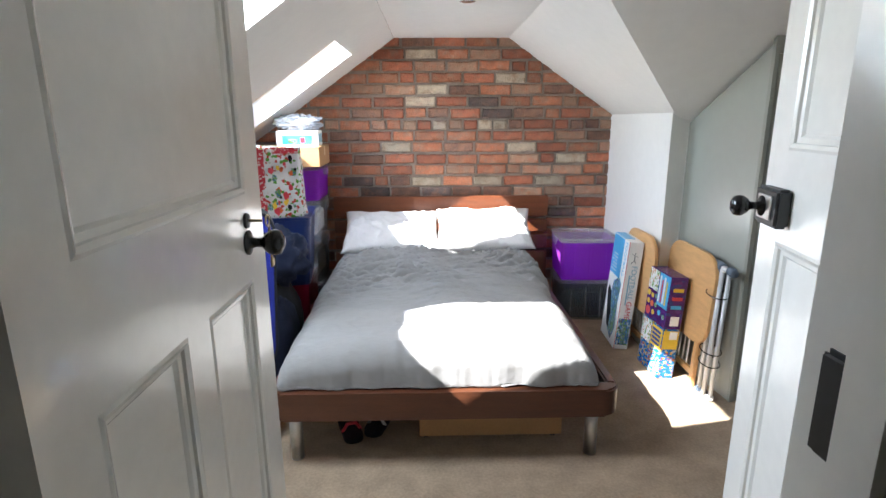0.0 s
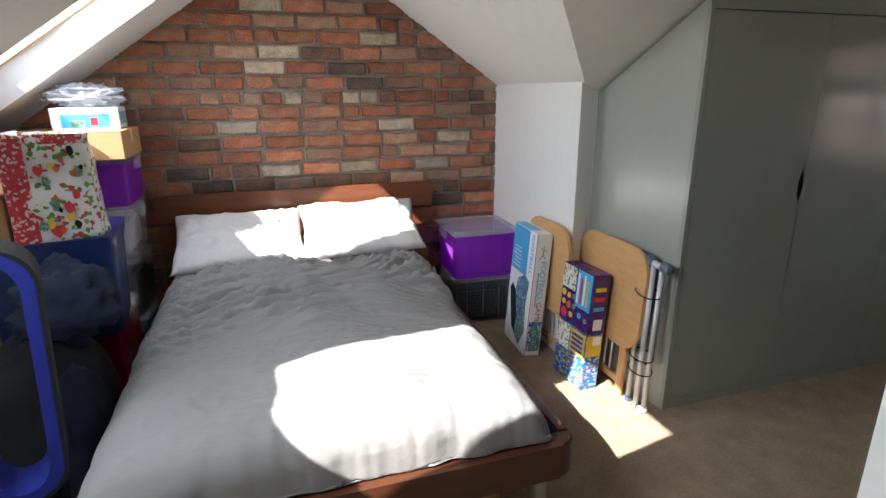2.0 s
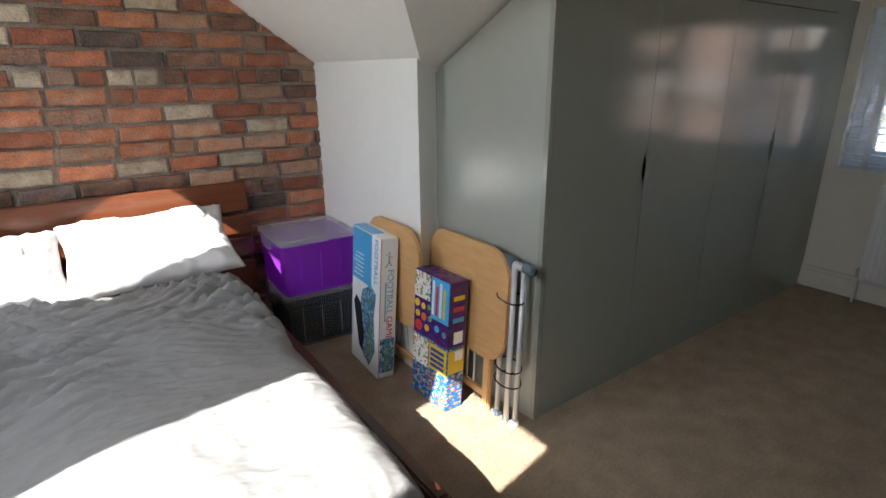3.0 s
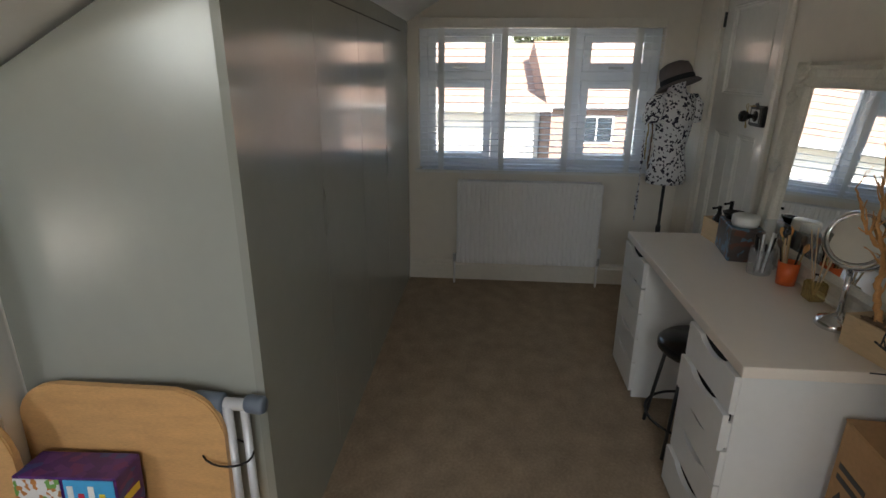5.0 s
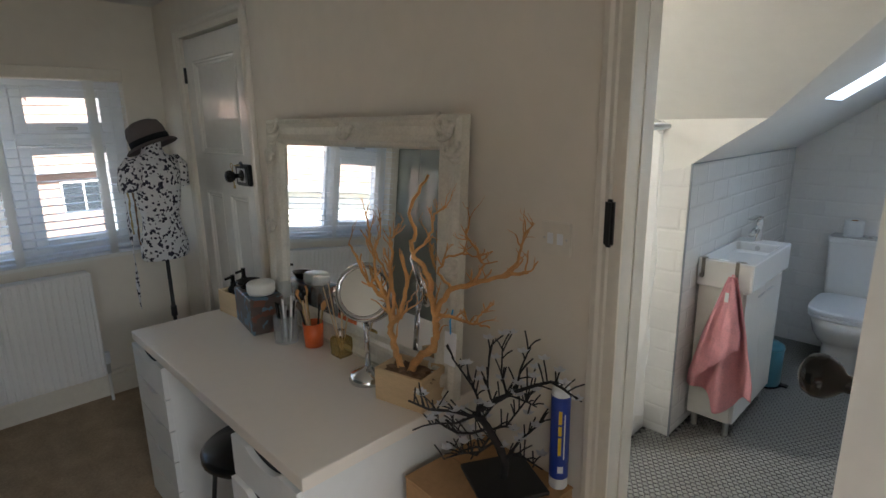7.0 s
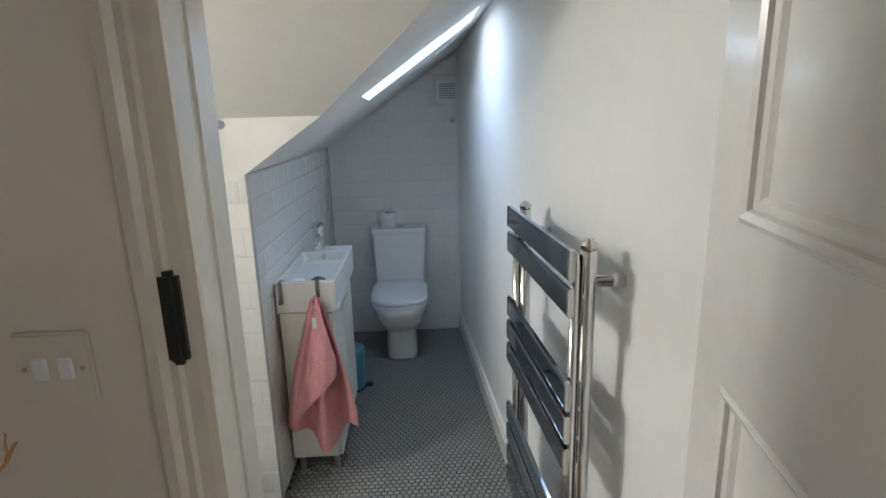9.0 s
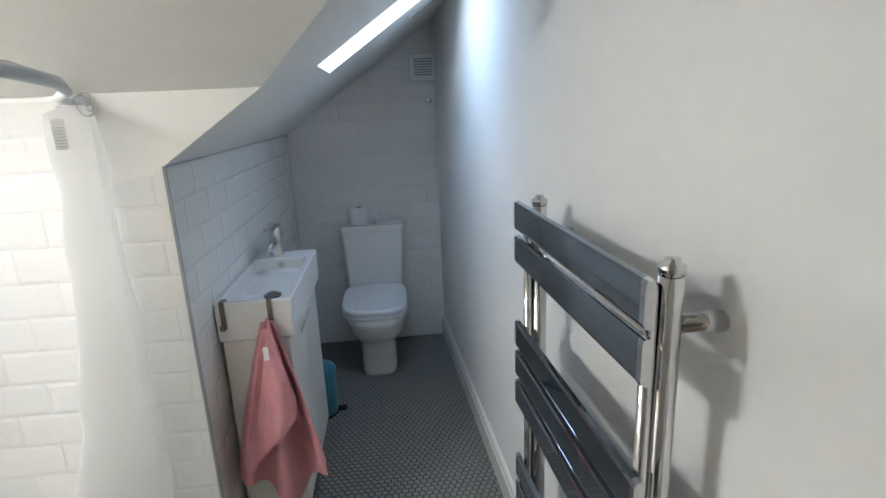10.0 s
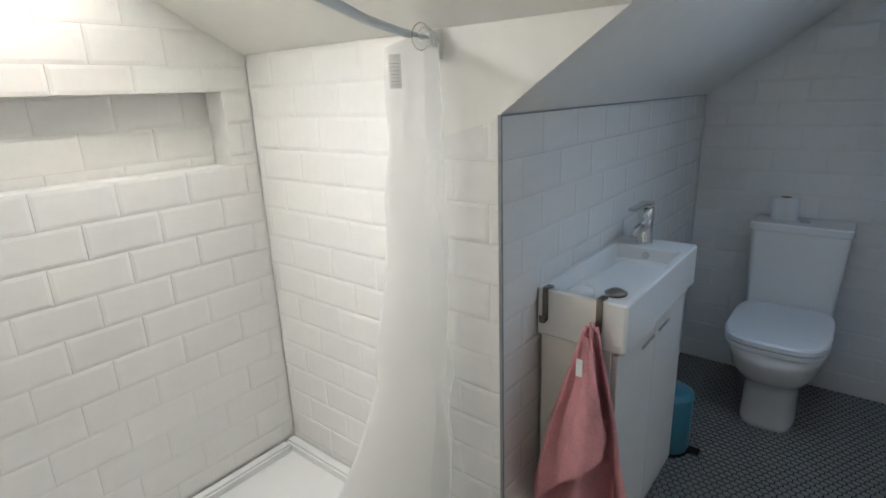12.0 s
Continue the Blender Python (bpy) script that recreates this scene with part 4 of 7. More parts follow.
solo("pillow", pillow_mesh(0.70, 0.46, 0.125, 3.1), PILLOW, "pale grey pillow leaning on the headboard", "pillow", pose(-0.385, 3.93, 0.675, 28, 1, 2), "pillows on the bed", smooth=True)
solo("pillow", pillow_mesh(0.70, 0.46, 0.135, 8.4), PILLOW, "pale grey pillow leaning on the headboard, in full sun", "pillow", pose(0.285, 3.92, 0.69, 30, -1, -2), "pillows on the bed", smooth=True)
# under the bed
drawer = thing("underbed_drawer", "flat brown wooden drawer stored under the bed", "storage drawer", pose(0.17, 2.32, 0))
part("front", B(-0.33, 0.33, 0, 0.02, 0.04, 0.20, 0.003), CARTON, drawer, "plain brown wooden front")
part("body", B(-0.32, 0.32, 0.021, 0.6, 0.05, 0.17), CARTON, drawer)
for x in (-0.3, 0.3):
    part("castor", tube(bmesh.new(), [(x - 0.01, 0.06, 0.025), (x + 0.01, 0.06, 0.025)], 0.025, 12), BLACKMETAL, drawer, "black castor")
for i, (x, y, r) in enumerate(((-0.50, 2.45, 20), (-0.36, 2.50, -15))):
    sh = thing("sandal", "dark sandal with pale and red straps under the bed", "shoe", pose(x, y, 0, 0, 0, r), "shoes under the bed")
    part("sole", slab(bmesh.new(), [(px * 1.0, py, 0) for px, py in rounded(0.09, 0.25, 0.04)], (0, 0, 0.025)), DARK, sh)
    bm = tube(bmesh.new(), [(-0.044, -0.04, 0.02), (-0.02, -0.045, 0.06), (0.02, -0.045, 0.06), (0.044, -0.04, 0.02)], 0.008, 8)
    part("strap", bm, INKRED if i == 0 else PAPER, sh, "bright strap", True)

# ---- beside the bed, by the nib ----
def storage_box(name, m, w, d, h, tint, label, group, contents=None, lid=CLEAR):
    """A clip-lid plastic box: tapered tub with ribs, lid with rim, side clips."""
    ob = thing(name, label, "storage box", m, group)
    rings = []
    for z, k in ((0.0, 0.93), (0.012, 0.95), (h * 0.55, 0.975), (h - 0.03, 1.0)):
        rings.append([(x, y, z) for x, y in rounded(w * k, d * k, 0.025, 4)])
    inner = [[(x, y, z) for x, y in rounded(w * k - 0.008, d * k - 0.008, 0.022, 4)] for z, k in ((h - 0.03, 1.0), (0.016, 0.95))]
    part("tub", loft(bmesh.new(), rings + inner), tint, ob, smooth=False)
    bm = loft(bmesh.new(), [[(x, y, z) for x, y in rounded(w * k, d * k, 0.03, 4)] for z, k in ((h - 0.03, 1.03), (h - 0.004, 1.04), (h - 0.002, 0.99), (h - 0.012, 0.97), (h - 0.012, 0.9), (h - 0.006, 0.88))])
    part("lid", bm, lid, ob, "clear clip-on lid")
    for s in (-1, 1):
        xa, xb = sorted((s * w * 0.505, s * (w * 0.505 + 0.022)))
        part("clip", B(xa, xb, -0.05, 0.05, h - 0.075, h - 0.005, 0.006, 2), lid, ob, "clear side clip")
    for k in range(3):
        x = (k - 1) * w * 0.27
        part("rib", B(x - 0.005, x + 0.005, -d * 0.496, -d * 0.488, 0.03, h * 0.84, 0.002), lid if tint is SMOKE else tint, ob)
    if contents:
        part("contents", B(-w * 0.42, w * 0.42, -d * 0.42, d * 0.42, 0.02, h * 0.72, 0.02, 2), contents, ob, "folded things seen through the plastic")
    return ob


low = storage_box("storage_box", pose(1.055, 4.035, 0, 0, 0, -4), 0.40, 0.36, 0.315, SMOKE, "clear plastic storage box with dark things, on the carpet", "boxes by the bed", DARK)
storage_box("storage_box", pose(1.06, 4.035, 0.316, 0, 0, -2), 0.42, 0.40, 0.31, PURPLE, "translucent purple storage box with clear lid, on another box", "boxes by the bed")


def upright_box(name, label, category, m, w, d, h, base, group=""):
    ob = thing(name, label, category, m, group)
    part("box", B(-w / 2, w / 2, -d / 2, d / 2, 0, h, 0.003), base, ob)
    return ob


# long flat football game box leaning back; local -x is the large face, -y the narrow one
fb = upright_box("football_game_box", "tall white and blue football game box leaning on a folded table", "game box", pose(1.135, 3.48, 0.004, 0, 4.5, -3), 0.092, 0.31, 0.715, PAPER)
X0, Y0 = -0.046, -0.155
part("printed_panel", B(X0 - 0.001, X0, -0.065, 0.15, 0.45, 0.71), INKBLUE, fb, "sky blue printed panel")
part("printed_panel", B(X0 - 0.001, 0.02, -0.06, 0.15, 0.715, 0.7165), INKBLUE, fb, "sky blue printed top")
for k in range(6):
    part("printed_bar", B(X0 - 0.0016, X0 - 0.001, 0.02, 0.13 - 0.012 * (k % 3), 0.475 + 0.022 * k, 0.481 + 0.022 * k), PAPER, fb, "line of small print")
part("printed_bar", B(-0.044, -0.041, Y0 - 0.001, Y0, 0.0, 0.715), INKRED, fb, "thin red printed edge line")


def face_print(pts, material, label, out=0.001):
    """A flat printed shape on the large face: (y, z) corners."""
    return part("printed_picture", slab(bmesh.new(), [(X0, y, z) for y, z in pts], (-out, 0, 0)), material, fb, label)


face_print([(0.10, 0.36), (0.13, 0.32), (0.06, 0.10), (0.0, 0.06), (-0.02, 0.12), (0.05, 0.33)], DARK, "dark printed pitch edge", 0.0008)
face_print([(-0.06, 0.46), (-0.12, 0.43), (-0.10, 0.30), (-0.12, 0.13), (-0.06, 0.03), (0.02, 0.07), (0.0, 0.20), (0.05, 0.33), (0.03, 0.41)], PITCH, "printed picture of small football players")
face_print([(-0.09, 0.30), (-0.075, 0.32), (-0.04, 0.12), (-0.06, 0.06), (-0.09, 0.10)], GREENPRINT, "green printed pitch", 0.0014)
face_print([(0.138, 0.12), (0.143, 0.12), (0.143, 0.30), (0.138, 0.30)], INKGREY, "line of small print")
part("printed_panel", B(-0.038, 0.040, Y0 - 0.001, Y0, 0.03, 0.21), PITCH, fb, "printed picture of small football players")
part("printed_panel", B(-0.012, 0.018, Y0 - 0.0016, Y0 - 0.001, 0.04, 0.17), GREENPRINT, fb, "green printed pitch")
m = Matrix.Translation((0.008, Y0 - 0.001, 0.45)) @ pose(0, 0, 0, 90, 0, 0) @ pose(0, 0, 0, 0, 0, -90)
lettering("lettering", "FOOTBALL", 0.046, INKTEAL, fb, m, "teal printed letters")
lettering("lettering", "GAME", 0.046, INKRED, fb, Matrix.Translation((0.008, Y0 - 0.001, 0.265)) @ pose(0, 0, 0, 90, 0, 0) @ pose(0, 0, 0, 0, 0, -90), "red printed letters")
lettering("lettering", "FOOTBALL", 0.046, INKBLUE, fb, Matrix.Translation((X0 - 0.0015, -0.112, 0.59)) @ pose(0, 0, 0, 90, 0, -90) @ pose(0, 0, 0, 0, 0, -90), "blue printed letters")
part("printed_bar", B(-0.018, -0.010, Y0 - 0.001, Y0, 0.30, 0.50), INKTEAL, fb, "line of small print")
bm = bmesh.new()
for p0, p1, r in (((0.0, 0.60), (0.0, 0.63), 0.006), ((0, 0.635), (0.002, 0.648), 0.005), ((0, 0.60), (-0.018, 0.575), 0.004), ((0, 0.60), (0.012, 0.58), 0.004), ((0, 0.628), (0.02, 0.622), 0.003), ((0, 0.628), (-0.02, 0.64), 0.003)):
    tube(bm, [(p0[0], Y0 - 0.0008, p0[1]), (p1[0], Y0 - 0.0008, p1[1])], r * 0.6, 6)
part("printed_figure", bm, INKGREY, fb, "grey printed figure shape")

# two smaller game boxes stacked on end
g1 = upright_box("game_box", "blue and yellow board game box standing on its end", "game box", pose(1.235, 3.045, 0.002, 0, 4, 3), 0.10, 0.25, 0.30, GAMEPRINT2, "stacked games")
part("printed_panel", B(-0.052, -0.05, 0.01, 0.12, 0.16, 0.295), DOTS, g1, "white panel of small pictures")
part("printed_panel", B(-0.052, -0.05, -0.12, 0.0, 0.17, 0.29), INKYELLOW, g1, "yellow printed title block")
for k in range(4):
    part("printed_bar", B(-0.0535, -0.052, -0.105, -0.012, 0.185 + k * 0.025, 0.200 + k * 0.025), INKNAVY, g1, "dark lettering bar")
part("printed_panel", B(-0.045, 0.045, -0.127, -0.125, 0.18, 0.29), INKYELLOW, g1, "yellow printed end")
part("printed_panel", B(-0.01, 0.035, -0.1285, -0.127, 0.24, 0.285), PAPER, g1, "white barcode label")
g2 = upright_box("game_box", "purple board game box standing on another box", "game box", pose(1.255, 3.045, 0.303, 0, 4, 3), 0.10, 0.25, 0.305, GAMEPRINT, "stacked games")
part("printed_panel", B(-0.052, -0.05, 0.01, 0.12, 0.18, 0.30), DOTS, g2, "white panel of small pictures")
part("printed_panel", B(-0.052, -0.05, -0.12, 0.0, 0.11, 0.30), INKBLUE, g2, "blue printed title panel")
for k in range(4):
    part("printed_bar", B(-0.0535, -0.052, -0.022 - 0.025 * k, -0.008 - 0.025 * k, 0.13, 0.285 - 0.02 * (k % 2)), (PAPER, INKRED, PAPER, INKYELLOW)[k], g2, "upright lettering bar")
for k, (y, z, r) in enumerate(((0.10, 0.15, 0.018), (0.055, 0.145, 0.015), (0.015, 0.15, 0.013), (0.095, 0.10, 0.016), (0.05, 0.095, 0.019), (0.005, 0.10, 0.014), (0.085, 0.045, 0.026), (0.025, 0.05, 0.016), (-0.045, 0.07, 0.016), (-0.095, 0.06, 0.014))):
    disc = lathe(bmesh.new(), [(0.0005, 0), (r, 0), (r, 0.0012), (0.0005, 0.0012)], 18, Matrix.Translation((-0.0505, y, z)) @ pose(0, 0, 0, 0, -90, 0))
    part("printed_coin", disc, (INKYELLOW, INKYELLOW, GREENPRINT, INKYELLOW, ORANGE, GREENPRINT, INKRED, INKYELLOW, INKBLUE, GREENPRINT)[k], g2, "bright round printed piece")
part("printed_panel", B(-0.02, 0.03, -0.127, -0.125, 0.02, 0.075), PAPER, g2, "white barcode label")
for k in range(3):
    part("printed_bar", B(-0.03, 0.03, -0.127, -0.125, 0.12 + 0.05 * k, 0.14 + 0.05 * k), (INKBLUE, INKRED, INKYELLOW)[k], g2, "lettering bar")


def folded_table(m, label, wide=0.47):
    """A folding table: rounded birch top on edge, wooden leg frame below, steel stay."""
    ob = thing("folding_table", label, "folding table", m, "folded tables")
    pts = rounded(wide, 0.50, 0.12, 8)
    bm = slab(bmesh.new(), [(-0.011, y, z + 0.52) for y, z in pts], (0.020, 0, 0))
    bmesh.ops.bevel(bm, geom=[e for e in bm.edges if abs(e.verts[0].co.x - e.verts[1].co.x) < 1e-6], offset=0.004, segments=2, affect="EDGES")
    part("tabletop", bm, BIRCH, ob, "pale birch top with rounded corners")
    for y in (-0.15, 0.15):
        part("leg", B(0.012, 0.036, y - 0.022, y + 0.022, 0.0, 0.66, 0.005, 2), BIRCH, ob, "flat wooden leg")
    part("stretcher", B(0.014, 0.034, -0.15, 0.15, 0.06, 0.095, 0.004), BIRCH, ob)
    for y in (-0.05, 0.0, 0.05):
        part("stay", tube(bmesh.new(), [(0.03, y, 0.08), (0.03, y, 0.40)], 0.005, 8), ALU, ob, "steel stay bar")
    return ob


folded_table(pose(1.242, 3.40, 0.0, 0, 0.3, 0), "folded birch table leaning on the white wall")
folded_table(pose(1.335, 2.985, 0.0, 0, 3, 0), "folded birch table with rounded top leaning on the wardrobe side", 0.55)

airer = thing("folded_airer", "folded aluminium frame with slate plastic ends against the wardrobe", "folding frame", pose(1.40, 2.75, 0))
for y, x, r in ((-0.05, -0.01, 0.0125), (-0.085, 0.008, 0.011), (0.02, 0.0, 0.011), (0.33, 0.0, 0.011)):
    part("tube", tube(bmesh.new(), [(x - 0.03, y, 0.012), (x, y + 0.01, 0.715)], r, 14), ALU, airer, "satin aluminium tube", True)
part("cross_tube", tube(bmesh.new(), [(0.0, -0.10, 0.715), (0.0, 0.42, 0.722)], 0.016, 14), ALU, airer, smooth=True)
for y0, y1, r in ((-0.135, -0.085, 0.024), (-0.03, 0.05, 0.027), (0.10, 0.29, 0.026), (0.38, 0.44, 0.022)):
    part("joint", tube(bmesh.new(), [(0, y0, 0.716), (0, y0 + 0.008, 0.716), (0, y1 - 0.008, 0.72), (0, y1, 0.72)], [r * 0.8, r, r, r * 0.8], 14), GREYPLASTIC, airer, "slate blue plastic joint", True)
for z in (0.20, 0.27, 0.58):
    loop = [(-0.018 + 0.05 * math.cos(a), -0.03 + 0.062 * math.sin(a), z + 0.01 * math.sin(a)) for a in [2 * math.pi * k / 20 for k in range(21)]]
    part("strap", tube(bmesh.new(), loop, 0.003, 6), BLACK, airer, "black elastic tie")
for y in (-0.085, -0.04, 0.02):
    part("foot", B(-0.05, -0.005, y - 0.016, y + 0.016, 0.0, 0.035, 0.008, 2), PVC if y < -0.06 else GREYPLASTIC, airer, "plastic foot")

# ---- stacked things between the bed and the low wall ----
storage_box("storage_box", pose(-1.09, 3.98, 0, 0, 0, 1), 0.42, 0.36, 0.34, SMOKE, "clear storage box at the foot of a stack", "stack by the brick wall", DARK)
storage_box("storage_box", pose(-1.09, 3.98, 0.341, 0, 0, -1), 0.42, 0.36, 0.31, SMOKE, "clear storage box in the middle of a stack", "stack by the brick wall", CARTON)
storage_box("storage_box", pose(-1.08, 3.98, 0.652, 0, 0, 2), 0.42, 0.36, 0.27, CLEAR, "clear storage box with pale things in a stack", "stack by the brick wall", PAPER)
storage_box("storage_box", pose(-1.07, 3.98, 0.923, 0, 0, 0), 0.42, 0.36, 0.24, PURPLE, "translucent purple storage box high in a stack", "stack by the brick wall")


def carton(m, w, d, h, label, group=""):
    ob = thing("cardboard_box", label, "cardboard box", m, group)
    part("body", B(-w / 2, w / 2, -d / 2, d / 2, 0, h, 0.004), CARTON, ob)
    part("tape", B(-w / 2 - 0.0012, w / 2 + 0.0012, -0.025, 0.025, h * 0.55, h + 0.0012), POT, ob, "pale parcel tape")
    for s in (-1, 1):
        ya, yb = sorted((s * 0.002, s * d / 2))
        part("flap", B(-w / 2, w / 2, ya, yb, h + 0.0005, h + 0.005), CARTON, ob)
    return ob


carton(pose(-1.06, 3.88, 1.165, 0, 0, 2), 0.46, 0.42, 0.125, "shallow brown cardboard box on a purple box")
toy = thing("toy_box", "white and blue printed toy box on a carton", "toy box", pose(-1.0, 3.90, 1.297, 0, 0, 3))
part("box", B(-0.14, 0.14, -0.08, 0.10, 0, 0.10, 0.003), PAPER, toy)
part("printed_panel", B(-0.10, 0.10, -0.0815, -0.08, 0.01, 0.07), INKBLUE, toy, "blue printed picture panel")
part("printed_panel", B(-0.06, 0.0, -0.083, -0.0815, 0.015, 0.045), GREENPRINT, toy, "green printed patch")
part("printed_panel", B(0.02, 0.05, -0.083, -0.0815, 0.02, 0.055), INKRED, toy, "red printed patch")
part("printed_panel", B(0.14, 0.1415, -0.06, 0.08, 0.02, 0.08), INKTEAL, toy, "printed end")


def crumple(bm, c, r, seed, nu=26, nv=18, amp=0.35, freq=2.2):
    """A crumpled, closed soft shape."""
    def f(u, v):
        a, b = 2 * math.pi * u, math.pi * (v - 0.5)
        d = Vector((math.cos(a) * math.cos(b), math.sin(a) * math.cos(b), math.sin(b)))
        k = 1 + amp * noise.noise(d * freq + Vector((seed, 0, 0))) + amp * 0.7 * abs(noise.noise(d * freq * 2.3 + Vector((0, seed, 0))))
        return (c[0] + d.x * r[0] * k, c[1] + d.y * r[1] * k, c[2] + d.z * r[2] * k)
    sheet(bm, nu, nv, f)
    bmesh.ops.remove_doubles(bm, verts=bm.verts[:], dist=0.0005)
    return bm


solo("plastic_bag", crumple(bmesh.new(), (0, 0, 0.055), (0.14, 0.10, 0.05), 4.0, 40, 26, 0.45, 3.5), BAGFILM, "crumpled translucent plastic bag on a toy box", "plastic bag", pose(-1.0, 3.90, 1.395))
storage_box("storage_box", pose(-1.08, 3.52, 0, 0, 0, 3), 0.40, 0.40, 0.50, REDPLASTIC, "translucent red storage box beside the bed", "stack beside the bed", DARK)
bb = thing("blue_crate", "navy blue plastic crate under a shopping bag", "crate", pose(-1.06, 3.36, 0.502, 0, 0, 8))
rings = [[(x, y, z) for x, y in rounded(0.46 * k, 0.40 * k, 0.03, 4)] for z, k in ((0, 0.9), (0.36, 1.0), (0.36, 1.03), (0.40, 1.03))]
part("tub", loft(bmesh.new(), rings), BLUEBOX, bb)
part("lid", slab(bmesh.new(), [(x, y, 0.401) for x, y in rounded(0.48, 0.42, 0.03, 4)], (0, 0, 0.014)), BLUEBOX, bb)

# festive shopping bag, open at the top
bag = thing("shopping_bag", "festive printed shopping bag, red knit side and open top", "shopping bag", pose(-1.0, 3.30, 0.918, 0, 0, 12))


def bag_wall(p0, p1, h, seed, bulge):
    def f(u, v):
        p = Vector((*p0, 0)).lerp(Vector((*p1, 0)), u)
        n = Vector((p1[1] - p0[1], p0[0] - p1[0], 0)).normalized()
        k = math.sin(math.pi * u) * (1 - 0.4 * v)
        w = noise.noise((u * 4, v * 4, seed)) * 0.012 * (0.3 + math.sin(math.pi * u))
        z = h * v + (0.012 * noise.noise((u * 5, seed, 0)) if v > 0.95 else 0)
        return p * (1 - 0.05 * v) + n * (bulge * k + w) + Vector((0, 0, z))
    return f


for name, mt, p0, p1, s, lab in (("front_side", BAGPRINT, (-0.14, -0.11), (0.14, -0.11), 1.0, "white side with bright festive print"), ("back_side", BAGPRINT, (0.14, 0.11), (-0.14, 0.11), 2.0, ""),
                                 ("gusset", KNITPRINT, (-0.14, 0.11), (-0.14, -0.11), 3.0, "red gusset with white knit pattern"), ("gusset", BAGPRINT, (0.14, -0.11), (0.14, 0.11), 4.0, "")):
    ob = part(name, sheet(bmesh.new(), 18, 20, bag_wall(p0, p1, 0.40, s, 0.015)), mt, bag, lab, True)
    solidify(ob, 0.0012)
part("printed_band", B(-0.138, -0.058, -0.122, -0.1195, 0.0, 0.39), KNITPRINT, bag, "red band with white knit pattern")
rnd = random.Random(31)
for k in range(26):
    x, z, r = rnd.uniform(-0.045, 0.112), rnd.uniform(0.03, 0.34), rnd.uniform(0.008, 0.020)
    pts = [(x + r * (0.6 + 0.6 * rnd.random()) * math.cos(a), z + r * 1.3 * (0.6 + 0.6 * rnd.random()) * math.sin(a)) for a in [2 * math.pi * i / 9 for i in range(9)]]
    part("printed_patch", slab(bmesh.new(), [(px, -0.1315 - 0.0006 * (k % 3), pz) for px, pz in pts], (0, -0.0005, 0)), (INKRED, GREENPRINT, INKYELLOW, DARK, ORANGE, GREENPRINT, INKRED)[k % 7], bag, "bright printed patch")
part("hem", B(-0.045, 0.13, -0.121, -0.118, 0.365, 0.40), KNITPRINT, bag, "red printed hem")

# clothes over the crate edge, dark bundle and blue hoop
solo("sweatshirt", crumple(bmesh.new(), (0, 0, 0), (0.15, 0.14, 0.13), 2.0, 44, 30, 0.35, 2.4), NAVY, "navy blue sweatshirt in a heap on a dark bag", "clothes", pose(-0.93, 2.96, 0.74), smooth=True)
solo("dark_bag", crumple(bmesh.new(), (0, 0, 0.32), (0.21, 0.26, 0.33), 7.0, 40, 30, 0.16, 1.8), DARK, "tall soft black bag beside the bed", "bag", pose(-1.04, 2.95, 0.0), smooth=True)
solo("trousers", crumple(bmesh.new(), (0, 0, 0.25), (0.10, 0.16, 0.27), 5.0, 36, 28, 0.2, 2.0), NAVY, "dark navy trousers hanging beside the bed", "clothes", pose(-0.90, 2.80, 0.02), smooth=True)
hoop = thing("fabric_hoop", "tall blue padded hoop with black outer band", "padded hoop", pose(-0.93, 2.40, 0.0, 0, 3, 18))
pts = rounded(0.20, 0.72, 0.095, 8)
for nm, mt, o0, o1, lab in (("inner_band", BLUE, 0.009, 0.040, "royal blue padded band"), ("outer_band", DARK, 0.0, 0.011, "black fabric band")):
    bm = bmesh.new()
    ra = [(x * (1 - 2 * o0 / 0.20), z * (1 - 2 * o0 / 0.72)) for x, z in pts]
    rb = [(x * (1 - 2 * o1 / 0.20), z * (1 - 2 * o1 / 0.72)) for x, z in pts]
    rings = []
    for k in range(len(pts)):
        rings.append([(ra[k][0], -0.07, ra[k][1] + 0.74), (ra[k][0], 0.07, ra[k][1] + 0.74), (rb[k][0], 0.07, rb[k][1] + 0.74), (rb[k][0], -0.07, rb[k][1] + 0.74)])
    rings.append(rings[0])
    loft(bm, rings, False)
    bmesh.ops.remove_doubles(bm, verts=bm.verts[:], dist=0.0002)
    part(nm, bm, mt, hoop, lab, False)
part("base", B(-0.09, 0.09, -0.08, 0.08, 0.0, 0.379, 0.03, 3), DARK, hoop)
board = thing("wooden_case", "tall open brown wooden case with cream edge against the low wall", "wooden case", pose(-1.31, 2.75, 0.0, 0, -3, -12))
part("back", B(-0.20, -0.19, -0.24, 0.24, 0.0, 1.17, 0.002), CARTON, board)
for y0, y1, z0, z1 in ((-0.255, -0.24, 0, 1.18), (0.24, 0.255, 0, 1.18), (-0.24, 0.24, 1.165, 1.18), (-0.24, 0.24, 0.0, 0.015), (-0.24, 0.24, 0.72, 0.735)):
    part("edge_board", B(-0.20, -0.05, y0, y1, z0, z1, 0.002), POT, board, "pale wooden edge board")
carton(pose(-1.33, 3.36, 0.0, 0, 0, 5), 0.36, 0.40, 1.1, "tall brown cardboard box behind the shopping bag")
solo("wrapped_sweets", crumple(bmesh.new(), (0, 0, 0.035), (0.07, 0.06, 0.035), 9.0, 20, 14, 0.4, 3), ORANGE, "orange crumpled packet on a cardboard box", "packet", pose(-1.30, 3.30, 1.105))

